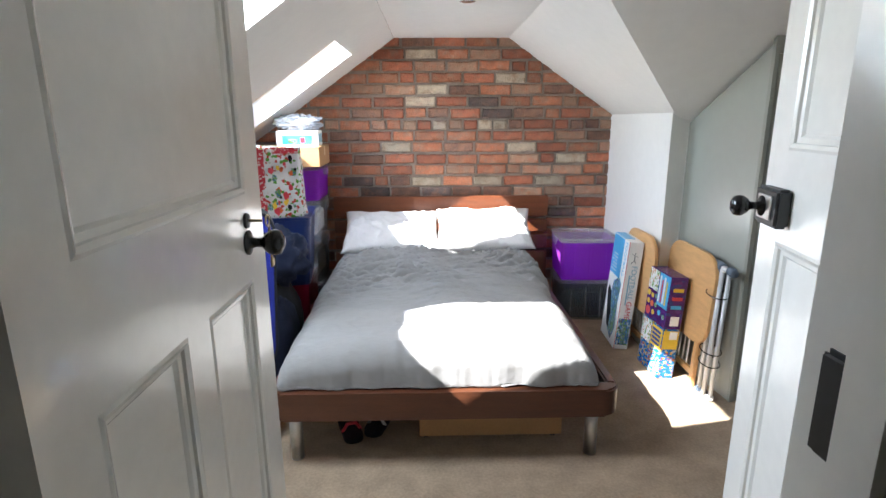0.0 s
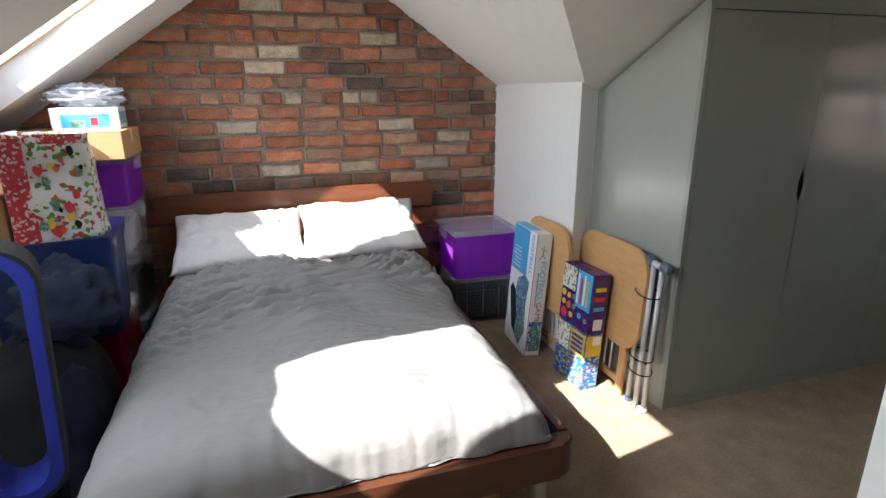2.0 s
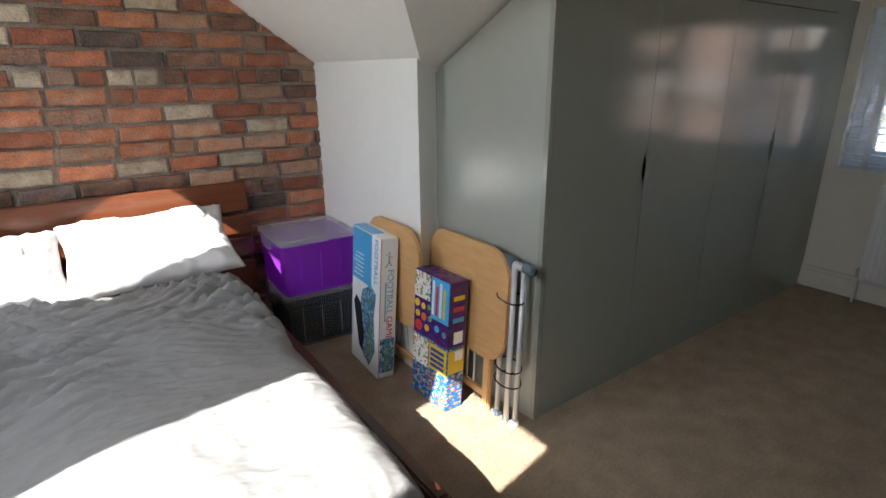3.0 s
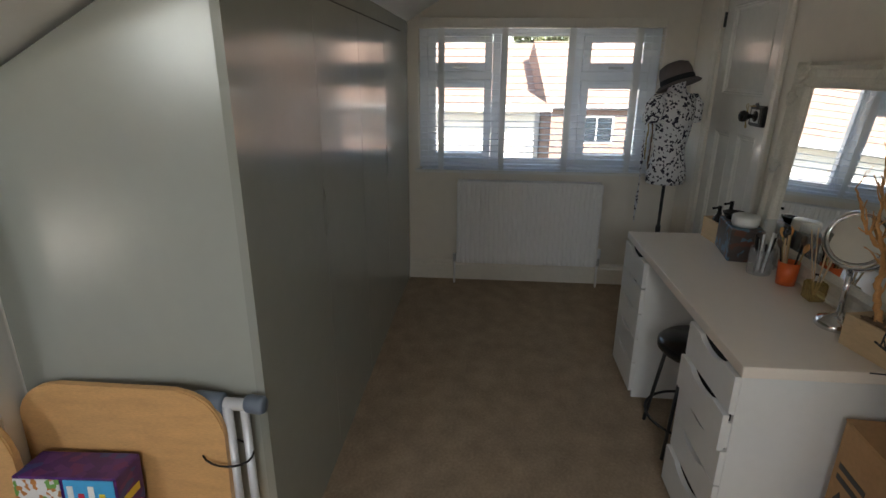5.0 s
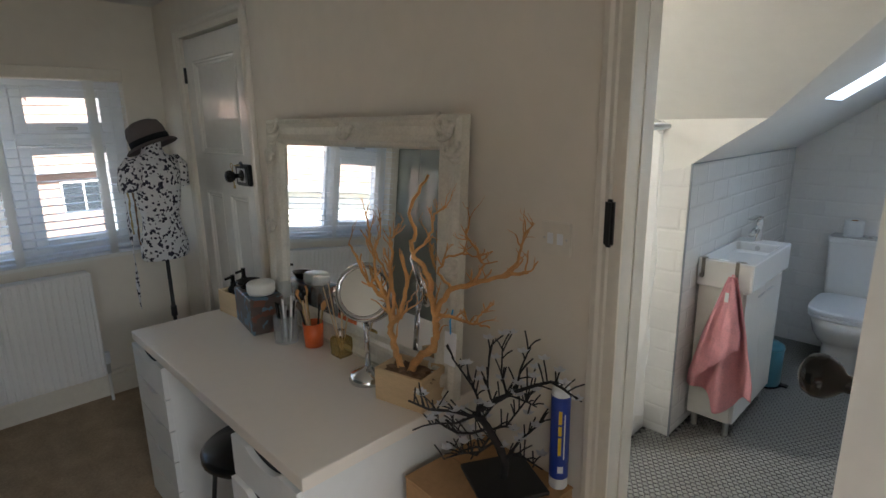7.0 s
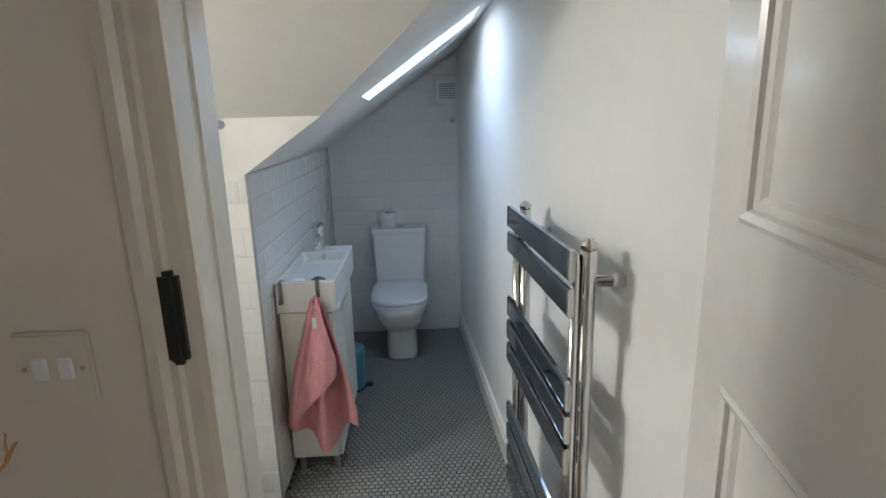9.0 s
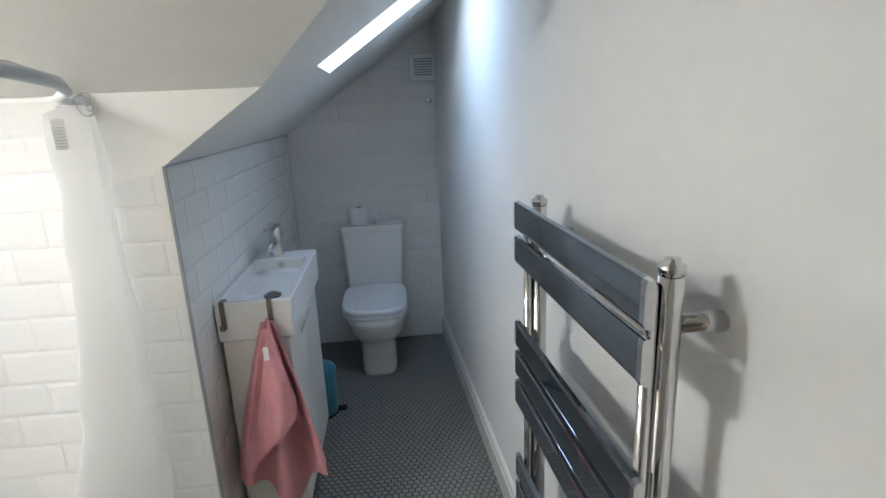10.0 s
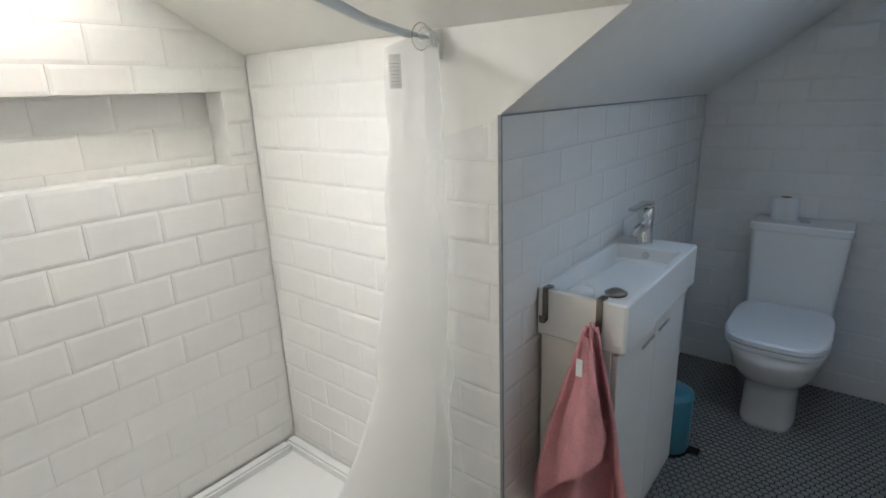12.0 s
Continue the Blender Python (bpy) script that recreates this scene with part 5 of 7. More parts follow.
# ---- dressing area ----
DX0, DX1, DF = 1.658, 2.975, 1.352
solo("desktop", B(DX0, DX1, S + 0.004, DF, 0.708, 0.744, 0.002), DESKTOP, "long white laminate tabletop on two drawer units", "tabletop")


def drawer_unit(x0, x1, label, ajar=()):
    ob = thing("drawer_unit", label, "drawer unit", pose(x0, 0, 0), "drawer units under the desk")
    w = x1 - x0
    for nm, q in (("side_panel", (0, 0.018, 0.77, DF - 0.012, 0, 0.707)), ("side_panel", (w - 0.018, w, 0.77, DF - 0.012, 0, 0.707)), ("back_panel", (0.018, w - 0.018, 0.77, 0.785, 0.03, 0.707)), ("top_panel", (0.018, w - 0.018, 0.785, DF - 0.02, 0.69, 0.707)), ("bottom_panel", (0.018, w - 0.018, 0.785, DF - 0.03, 0.03, 0.05))):
        part(nm, B(*q), DESKSIDE, ob)
    hs = (0.128, 0.128, 0.128, 0.128, 0.156)
    z = 0.70
    for i, h in enumerate(hs):
        out = ajar[i] if i < len(ajar) else 0.0
        y0, y1 = DF - 0.012 + out, DF + 0.006 + out
        # a front whose top edge dips for the fingers
        n = 16
        top = []
        for k in range(n + 1):
            u = k / n
            dip = 0.0
            if 0.25 < u < 0.75:
                dip = 0.022 * math.sin(math.pi * (u - 0.25) / 0.5) ** 0.6
            top.append((0.003 + (w - 0.006) * u, z - 0.003 - dip))
        pts = [(0.003, z - h + 0.002), (w - 0.003, z - h + 0.002)] + top[::-1]
        bm = slab(bmesh.new(), [(x, y0, zz) for x, zz in pts], (0, y1 - y0, 0))
        d = part("drawer_front", bm, DRAWER, ob, "white drawer front with a dipped grip")
        # Black filler paints the shade seen through the dipped grip.
        part("drawer_shade", B(0.02, w - 0.02, DF - 0.08, DF - 0.0135, z - h + 0.004, z - 0.004), DARK, d, "black block that stands for shade inside the drawer")
        if out > 0.01:
            part("drawer_side", B(0.006, 0.016, DF - 0.3, y0, z - h + 0.01, z - 0.03), DRAWER, d), part("drawer_side", B(w - 0.016, w - 0.006, DF - 0.3, y0, z - h + 0.01, z - 0.03), DRAWER, d)
        z -= h
    return ob


drawer_unit(2.62, 2.97, "white drawer unit at the window end of the desk")
drawer_unit(1.676, 2.04, "white drawer unit with one drawer ajar under the desk", (0, 0.012, 0, 0, 0.012))

stool = thing("stool", "round black stool with thin wire legs under the desk", "stool", pose(2.31, 1.19, 0))
part("seat", lathe(bmesh.new(), [(0.001, 0.43), (0.15, 0.43), (0.165, 0.445), (0.165, 0.465), (0.15, 0.478), (0.001, 0.48)], 32), BLACK, stool, "round black padded seat", True)
for k in range(4):
    a = radians(45 + 90 * k)
    part("leg", tube(bmesh.new(), [(0.13 * math.cos(a), 0.13 * math.sin(a), 0.43), (0.19 * math.cos(a), 0.19 * math.sin(a), 0.0)], 0.008, 10), BLACKMETAL, stool, "thin black steel leg", True)
ringp = [(0.175 * math.cos(a), 0.175 * math.sin(a), 0.13) for a in [2 * math.pi * k / 32 for k in range(33)]]
part("foot_ring", tube(bmesh.new(), ringp, 0.006, 8), BLACKMETAL, stool, "steel foot ring", True)

# leaning mirror with an ornate frame
mirror = thing("leaning_mirror", "cream ornate framed mirror leaning on the wall above the desk", "mirror", pose(2.185, 0.838, 0.745, 3.5, 0, 0))
MW, MH, FW = 1.08, 0.812, 0.095
prof = ((0, 0.0), (0.0, 0.032), (0.015, 0.042), (0.030, 0.028), (0.055, 0.024), (0.075, 0.034), (0.087, 0.028), (FW, 0.012), (FW, 0.0))


def frame_side(a, b, inward):
    a, b, n = Vector(a), Vector(b), Vector(inward)
    d = (b - a).normalized()
    return loft(bmesh.new(), [[a + n * u + d * u + Vector((0, h, 0)) for u, h in prof], [b + n * u - d * u + Vector((0, h, 0)) for u, h in prof]])


c4 = ((-MW / 2, 0, 0), (MW / 2, 0, 0), (MW / 2, 0, MH), (-MW / 2, 0, MH))
for i, inn in enumerate(((0, 0, 1), (-1, 0, 0), (0, 0, -1), (1, 0, 0))):
    part("frame_rail", frame_side(c4[i], c4[(i + 1) % 4], inn), SHABBY, mirror, "distressed cream frame rail")
part("mirror_glass", B(-MW / 2 + FW - 0.01, MW / 2 - FW + 0.01, 0.004, 0.010, FW - 0.01, MH - FW + 0.01), MIRROR, mirror, "silvered mirror glass")
part("backing", B(-MW / 2 + 0.02, MW / 2 - 0.02, -0.012, -0.001, 0.02, MH - 0.02), CARTON, mirror)


def scroll(x, z, s, sx):
    """A carved leaf scroll on the frame."""
    bm = bmesh.new()
    for k, (l, a0, turn) in enumerate(((0.095, 6, 210), (0.07, 75, -200), (0.065, -40, 180), (0.06, 30, 260), (0.05, 100, 220))):
        pts, p, a = [], Vector((0, 0)), radians(a0)
        for i in range(12):
            pts.append((x + sx * s * p.x, 0.040 - 0.006 * (i / 11), z + s * p.y))
            p = p + Vector((math.cos(a), math.sin(a))) * l / 8 * (1 - i / 15)
            a += radians(turn) / 11 * (0.4 + i / 9)
        tube(bm, pts, [0.012 * (1 - 0.06 * i) for i in range(12)], 7)
    return bm


for x, z, s, sx in ((-0.50, MH - 0.05, 1.1, 1), (0.50, MH - 0.05, 1.1, -1), (-0.03, MH - 0.05, 0.9, 1), (0.02, MH - 0.055, 0.8, -1), (0.50, 0.38, 0.9, 1), (-0.50, 0.38, 0.9, -1), (-0.50, 0.05, 1.1, 1), (0.50, 0.05, 1.1, -1), (0.505, 0.66, 0.8, 1), (0.505, 0.73, 0.8, -1), (-0.505, 0.70, 0.8, -1)):
    part("carved_scroll", scroll(x, z, s, sx), SHABBY, mirror, "carved leaf ornament", True)

tag_m = thing("price_tag", "white card tag on a blue cord at the mirror frame", "tag", pose(1.628, 0.895, 0.93, 4, 0, 0))
part("card", B(-0.022, 0.022, -0.0008, 0.0008, -0.05, 0.045, 0.0003), PAPER, tag_m, "plain white card")
part("cord", tube(bmesh.new(), [(0, 0, 0.04), (0.004, 0.0, 0.075), (-0.003, -0.002, 0.11)], 0.0025, 6), INKBLUE, tag_m, "pale blue cord")

# things on the desk
DT = 0.7445
wb = thing("wooden_tray_box", "small open raw wood box on the desk", "wooden box", pose(2.87, 0.93, DT, 0, 0, 4))
part("base", B(-0.08, 0.08, -0.07, 0.07, 0, 0.008), POT, wb)
for q in ((-0.08, 0.08, -0.07, -0.062), (-0.08, 0.08, 0.062, 0.07), (-0.08, -0.072, -0.062, 0.062), (0.072, 0.08, -0.062, 0.062)):
    part("side", B(*q, 0.008, 0.10), POT, wb)
for x, y, h in ((-0.03, 0.0, 0.19), (0.04, 0.02, 0.15)):
    bt = thing("pump_bottle", "black pump bottle standing in the wooden box", "bottle", pose(2.87 + x, 0.93 + y, DT + 0.009), "toiletries")
    part("bottle", lathe(bmesh.new(), [(0.001, 0), (0.024, 0.0), (0.026, 0.01), (0.026, h * 0.6), (0.012, h * 0.72), (0.012, h * 0.8), (0.001, h * 0.8)], 18), BLACK, bt, smooth=True)
    bm = tube(bmesh.new(), [(0, 0, h * 0.8), (0, 0, h)], 0.009, 10)
    tube(bm, [(0, 0, h * 0.95), (-0.02, 0.04, h * 0.95)], 0.006, 8)
    part("pump", bm, BLACK, bt, "black pump head")
tb = thing("tissue_box", "dark box with blue dotted pattern on the desk", "box", pose(2.66, 0.955, DT, 0, 0, -10))
part("box", B(-0.12, 0.12, -0.065, 0.065, 0, 0.145, 0.004), CADDY, tb)
part("pot", lathe(bmesh.new(), [(0.001, 0.146), (0.05, 0.146), (0.055, 0.16), (0.055, 0.185), (0.05, 0.192), (0.001, 0.19)], 22, Matrix.Translation((-0.05, 0, 0))), VANITY, tb, "cream pot on the box", True)
bowl = solo("black_bowl", lathe(bmesh.new(), [(0.001, 0.0), (0.03, 0.0), (0.045, 0.02), (0.05, 0.03), (0.044, 0.03), (0.03, 0.012), (0.001, 0.012)], 22), BLACK, "small black dish on the dotted box", "dish", pose(2.72, 0.965, DT + 0.147), smooth=True)
jar = thing("brush_jar", "clear jar holding make-up brushes on the desk", "jar", pose(2.42, 0.97, DT))
part("jar", lathe(bmesh.new(), [(0.001, 0), (0.042, 0.0), (0.045, 0.006), (0.045, 0.105), (0.042, 0.105), (0.042, 0.008), (0.001, 0.008)], 26), JAR, jar, smooth=True)
random.seed(5)
for k in range(11):
    a, l = random.uniform(0, 6.28), random.uniform(0.12, 0.17)
    p0, p1 = (0.02 * math.cos(a), 0.02 * math.sin(a), 0.01), (0.038 * math.cos(a), 0.038 * math.sin(a), l)
    br = part("brush", tube(bmesh.new(), [p0, p1], 0.004, 6), (BLACK, PAPER, METAL)[k % 3], jar, "thin brush handle")
jar2 = solo("clear_canister", lathe(bmesh.new(), [(0.001, 0), (0.035, 0.0), (0.037, 0.006), (0.037, 0.19), (0.034, 0.20), (0.001, 0.20)], 24), JAR, "tall clear plastic canister on the desk", "canister", pose(2.49, 0.91, DT), smooth=True)
cup = thing("brush_cup", "orange plastic cup of make-up brushes on the desk", "cup", pose(2.31, 0.92, DT))
part("cup", lathe(bmesh.new(), [(0.001, 0), (0.033, 0.0), (0.038, 0.09), (0.0355, 0.09), (0.031, 0.006), (0.001, 0.006)], 24), ORANGE, cup, smooth=True)
for k in range(8):
    a, l = random.uniform(0, 6.28), random.uniform(0.13, 0.19)
    p1 = Vector((0.04 * math.cos(a), 0.04 * math.sin(a), l))
    bm = tube(bmesh.new(), [(0.015 * math.cos(a), 0.015 * math.sin(a), 0.01), p1], 0.0035, 6)
    bh = part("brush", bm, (BLACK, BRASS, POT)[k % 3], cup, "make-up brush")
    d = p1.normalized()
    part("bristles", tube(bmesh.new(), [p1, p1 + d * 0.02, p1 + d * 0.035], [0.006, 0.011, 0.004], 8), (BARK, CORAL, BLACK)[k % 3], bh, "soft bristle tip", True)
dif = thing("reed_diffuser", "small glass reed diffuser with amber oil on the desk", "diffuser", pose(2.16, 0.90, DT))
part("bottle", B(-0.03, 0.03, -0.03, 0.03, 0, 0.07, 0.006, 2), AMBER, dif)
part("neck", lathe(bmesh.new(), [(0.001, 0.07), (0.014, 0.07), (0.014, 0.095), (0.001, 0.095)], 14), CHROME, dif, "silver collar")
for k in range(7):
    a = 0.9 * k
    part("reed", tube(bmesh.new(), [(0.004 * math.cos(a), 0.004 * math.sin(a), 0.02), (0.06 * math.cos(a), 0.045 * math.sin(a), 0.25)], 0.0018, 6), POT, dif, "thin reed")

rm = thing("vanity_mirror", "round chrome swivel mirror on a stand", "vanity mirror", pose(1.945, 0.945, DT, 0, 0, 38))
part("base", lathe(bmesh.new(), [(0.001, 0), (0.06, 0.0), (0.063, 0.008), (0.055, 0.025), (0.02, 0.04), (0.008, 0.05), (0.001, 0.05)], 30), CHROME, rm, smooth=True)
part("stem", tube(bmesh.new(), [(0, 0, 0.045), (0, 0, 0.197)], 0.009, 14), CHROME, rm, smooth=True)
tilt = Matrix.Translation((0, 0, 0.29)) @ pose(0, 0, 0, -70, 0, 0)
part("head", lathe(bmesh.new(), [(0.001, -0.012), (0.080, -0.012), (0.090, -0.006), (0.092, 0.004), (0.087, 0.012), (0.076, 0.012), (0.074, 0.006), (0.001, 0.006)], 40, tilt), CHROME, rm, "round chrome rim", True)
part("mirror_glass", lathe(bmesh.new(), [(0.001, 0.0065), (0.0735, 0.0065), (0.0735, 0.009), (0.001, 0.009)], 36, tilt), MIRROR, rm, "mirror glass")
arc = [(0.096 * math.cos(radians(a)), 0, 0.29 + 0.096 * math.sin(radians(a))) for a in range(180, 361, 12)]
part("yoke", tube(bmesh.new(), arc, 0.005, 10), CHROME, rm, "chrome half-ring yoke", True)


def branch(bm, p, d, length, r, depth, rnd, wobble=0.35, split=(2, 3), up=0.25, shrink=0.66):
    """A crooked limb with side shoots, as tapering tubes."""
    pts, radii = [Vector(p)], [r]
    n = 6
    dd = Vector(d).normalized()
    for i in range(n):
        dd = (dd + Vector((rnd.uniform(-1, 1), rnd.uniform(-0.5, 0.5), rnd.uniform(-1, 1))) * wobble + Vector((0, 0, up)) * 0.25).normalized()
        pts.append(pts[-1] + dd * length / n)
        radii.append(r * (1 - 0.42 * (i + 1) / n))
    tube(bm, pts, radii, 6 if depth > 1 else 5)
    if depth > 0:
        for k in range(rnd.randint(*split)):
            i = rnd.randint(2, n)
            side = (dd + Vector((rnd.uniform(-1.2, 1.2), rnd.uniform(-0.45, 0.45), rnd.uniform(-0.5, 0.9)))).normalized()
            branch(bm, pts[i], side, length * shrink * rnd.uniform(0.7, 1.15), radii[i] * 0.72, depth - 1, rnd, wobble, split, up, shrink)


coral = thing("branch_planter", "bleached twisted branches in a small raw wood planter", "decorative branch", pose(1.76, 0.93, DT, 0, 0, 12))
for q in ((-0.085, 0.085, -0.06, -0.052), (-0.085, 0.085, 0.052, 0.06), (-0.085, -0.077, -0.052, 0.052), (0.077, 0.085, -0.052, 0.052)):
    part("planter_side", B(*q, 0, 0.10, 0.0015), POT, coral, "raw pine planter board")
part("planter_base", B(-0.077, 0.077, -0.052, 0.052, 0.0, 0.01), POT, coral)
part("gravel", crumple(bmesh.new(), (0, 0, 0.082), (0.068, 0.044, 0.012), 3.0, 40, 16, 0.6, 8), SNOWSTONE, coral, "brown pebbles")
rnd = random.Random(21)


def limb(pts, r0, r1, twigs, reach):
    """A crooked branch through points (across, up) with forking twigs along it."""
    bm = bmesh.new()
    P = [Vector((-x, 0.012 * math.sin(7 * x + 5 * z), z)) for x, z in pts]
    n = len(P)
    R = [r0 + (r1 - r0) * i / (n - 1) for i in range(n)]
    fine, fr = [], []
    for i in range(n - 1):
        for k in range(4):
            f = k / 4
            fine.append(P[i].lerp(P[i + 1], f) + Vector((rnd.uniform(-1, 1), rnd.uniform(-1, 1), rnd.uniform(-1, 1))) * 0.003)
            fr.append((R[i] * (1 - f) + R[i + 1] * f) * rnd.uniform(0.88, 1.1))
    fine.append(P[-1])
    fr.append(R[-1])
    tube(bm, fine, fr, 8)
    for k in range(twigs + 3):
        i = rnd.randint(len(fine) // 4, len(fine) - 1)
        d = (fine[i] - fine[max(i - 2, 0)]).normalized()
        side = (d * 0.6 + Vector((rnd.uniform(-1, 1), rnd.uniform(-0.8, 0.8), rnd.uniform(0.1, 1.0)))).normalized()
        branch(bm, fine[i], side, reach * rnd.uniform(0.6, 1.1), min(fr[i] * 0.7, 0.0034), 1, rnd, 0.35, (1, 2), 0.35, 0.6)
    part("branch", bm, CORAL, coral, "bleached twisted branch", True)


limb(((-0.028, 0.078), (-0.041, 0.117), (-0.055, 0.164), (-0.063, 0.205), (-0.049, 0.237), (-0.016, 0.265), (0.000, 0.314), (0.009, 0.381), (-0.009, 0.437)), 0.011, 0.005, 4, 0.07)
limb(((-0.060, 0.209), (-0.058, 0.265), (-0.074, 0.299), (-0.105, 0.311), (-0.139, 0.338), (-0.164, 0.375), (-0.178, 0.406), (-0.207, 0.445)), 0.007, 0.003, 5, 0.06)
limb(((-0.082, 0.304), (-0.105, 0.363), (-0.105, 0.412), (-0.123, 0.461), (-0.117, 0.498), (-0.132, 0.550)), 0.005, 0.0025, 6, 0.06)
limb(((-0.049, 0.240), (-0.041, 0.314), (-0.049, 0.375), (-0.041, 0.437), (-0.043, 0.474), (-0.016, 0.523)), 0.006, 0.0025, 6, 0.06)
limb(((-0.068, 0.289), (-0.049, 0.338), (-0.080, 0.400), (-0.105, 0.437), (-0.082, 0.483), (-0.077, 0.535)), 0.0045, 0.002, 4, 0.05)
limb(((0.004, 0.078), (0.021, 0.117), (0.055, 0.154), (0.092, 0.181), (0.102, 0.228), (0.100, 0.277), (0.086, 0.338), (0.082, 0.381), (0.058, 0.415), (0.033, 0.437), (0.021, 0.467), (0.036, 0.498), (0.018, 0.554), (0.033, 0.597), (0.075, 0.658)), 0.013, 0.0035, 4, 0.06)
limb(((0.033, 0.449), (0.068, 0.476), (0.090, 0.510), (0.092, 0.554), (0.132, 0.582)), 0.0045, 0.002, 4, 0.05)
limb(((0.102, 0.277), (0.119, 0.320), (0.148, 0.360), (0.203, 0.381), (0.252, 0.397), (0.295, 0.415), (0.338, 0.427), (0.360, 0.433)), 0.009, 0.004, 5, 0.06)
limb(((0.295, 0.415), (0.332, 0.455), (0.341, 0.498), (0.353, 0.529), (0.375, 0.556)), 0.0045, 0.002, 4, 0.05)
limb(((0.215, 0.385), (0.240, 0.437), (0.218, 0.474), (0.191, 0.504), (0.197, 0.547)), 0.0045, 0.002, 5, 0.05)
limb(((0.148, 0.360), (0.105, 0.400), (0.129, 0.443), (0.178, 0.461), (0.215, 0.455), (0.264, 0.474)), 0.004, 0.002, 4, 0.05)
limb(((0.105, 0.284), (0.154, 0.284), (0.200, 0.277), (0.230, 0.277), (0.264, 0.273)), 0.006, 0.0025, 2, 0.04)
limb(((0.221, 0.279), (0.240, 0.311), (0.272, 0.338)), 0.0035, 0.002, 2, 0.03)
limb(((-0.043, 0.228), (-0.012, 0.258), (0.012, 0.301), (0.021, 0.320)), 0.0045, 0.002, 1, 0.04)

# carton with the blossom tree, sealant tube
cbox = carton(pose(1.47, 0.92, 0.0, 0, 0, -4), 0.33, 0.30, 0.60, "large brown cardboard box beside the desk")
for k in range(2):
    part("printed_bar", B(0.02 + 0.0, 0.14, 0.1502, 0.1512, 0.46 - 0.035 * k, 0.478 - 0.035 * k), BLACKMETAL, cbox, "black print that cannot be read")
for x in (0.03, 0.11):
    bm = B(x - 0.004, x + 0.004, 0.1502, 0.1512, 0.2, 0.36)
    slab(bm, [(x - 0.022, 0.1502, 0.36), (x + 0.022, 0.1502, 0.36), (x, 0.1502, 0.40)], (0, 0.001, 0))
    part("printed_arrow", bm, BLACKMETAL, cbox, "black printed arrow")
tree = thing("blossom_tree", "small black wire tree with translucent white blossoms on a carton", "decorative tree", pose(1.44, 0.89, 0.6065, 0, 0, 220.5))
plate = part("base_plate", B(-0.09, 0.09, -0.09, 0.09, 0, 0.012, 0.002), BLACKMETAL, tree, "square black base")
plate.matrix_local = pose(0, 0, 0, 0, 0, 21.5)
rnd = random.Random(8)
trunk = [(0, 0, 0.01), (0.004, 0.004, 0.05), (-0.012, 0, 0.10), (-0.045, -0.004, 0.165), (-0.068, 0, 0.19), (-0.066, 0.003, 0.208), (-0.03, 0, 0.228), (0.006, 0, 0.25)]
part("trunk", tube(bmesh.new(), trunk, [0.011, 0.011, 0.0105, 0.010, 0.010, 0.009, 0.008, 0.006], 8), TWIG, tree, "black wrapped wire trunk", True)
tips = []


def wire_branch(pts, r):
    """A wire limb through points (across, up) with short upright shoots; it leans to the front or the back."""
    bm, lean = bmesh.new(), rnd.uniform(-0.7, 0.7)
    P = [Vector((x, lean * abs(x - pts[0][0]) + rnd.uniform(-0.006, 0.006), z)) for x, z in pts]
    n = len(P)
    tube(bm, P, [r * (1 - 0.45 * i / (n - 1)) for i in range(n)], 6)
    for i in range(1, n):
        for k in range(4):
            p = P[i - 1].lerp(P[i], rnd.random())
            d = (P[i] - P[i - 1]).normalized()
            e = (d * 0.5 + Vector((rnd.uniform(-0.7, 0.7), rnd.uniform(-0.8, 0.8), rnd.uniform(-0.1, 1.2)))).normalized()
            q = p + e * rnd.uniform(0.025, 0.06)
            tube(bm, [p, (p + q) / 2 + Vector((0, 0, 0.003)), q], 0.0021, 5)
            tips.append(q)
    part("branch", bm, TWIG, tree, "thin black wire branch")


wire_branch(((0.006, 0.250), (0.035, 0.272), (0.077, 0.293), (0.110, 0.313), (0.138, 0.301), (0.165, 0.278)), 0.0055)
wire_branch(((-0.051, 0.183), (-0.089, 0.207), (-0.136, 0.233), (-0.183, 0.260), (-0.228, 0.293)), 0.005)
wire_branch(((-0.041, 0.156), (-0.083, 0.130), (-0.124, 0.124), (-0.159, 0.130), (-0.189, 0.151)), 0.004)
wire_branch(((-0.020, 0.118), (-0.065, 0.101), (-0.112, 0.104), (-0.153, 0.101)), 0.004)
wire_branch(((-0.055, 0.203), (-0.077, 0.260), (-0.106, 0.301), (-0.136, 0.337)), 0.004)
wire_branch(((0.006, 0.069), (0.041, 0.104), (0.077, 0.124), (0.106, 0.136)), 0.004)
wire_branch(((0.011, 0.083), (0.053, 0.077), (0.098, 0.062)), 0.0035)
wire_branch(((-0.018, 0.236), (0.018, 0.236), (0.065, 0.201), (0.089, 0.177)), 0.0035)
wire_branch(((-0.051, 0.189), (-0.030, 0.224), (-0.044, 0.283), (-0.037, 0.384)), 0.004)
wire_branch(((0.030, 0.269), (0.039, 0.319), (0.065, 0.384)), 0.0035)
wire_branch(((0.006, 0.250), (-0.008, 0.307), (-0.006, 0.380)), 0.0035)
wire_branch(((-0.035, 0.130), (-0.071, 0.065), (-0.106, 0.059), (-0.136, 0.071)), 0.0035)
wire_branch(((-0.041, 0.151), (0.006, 0.160), (0.053, 0.236), (0.065, 0.272)), 0.0035)
wire_branch(((-0.065, 0.195), (-0.124, 0.177), (-0.171, 0.189), (-0.195, 0.189)), 0.0035)
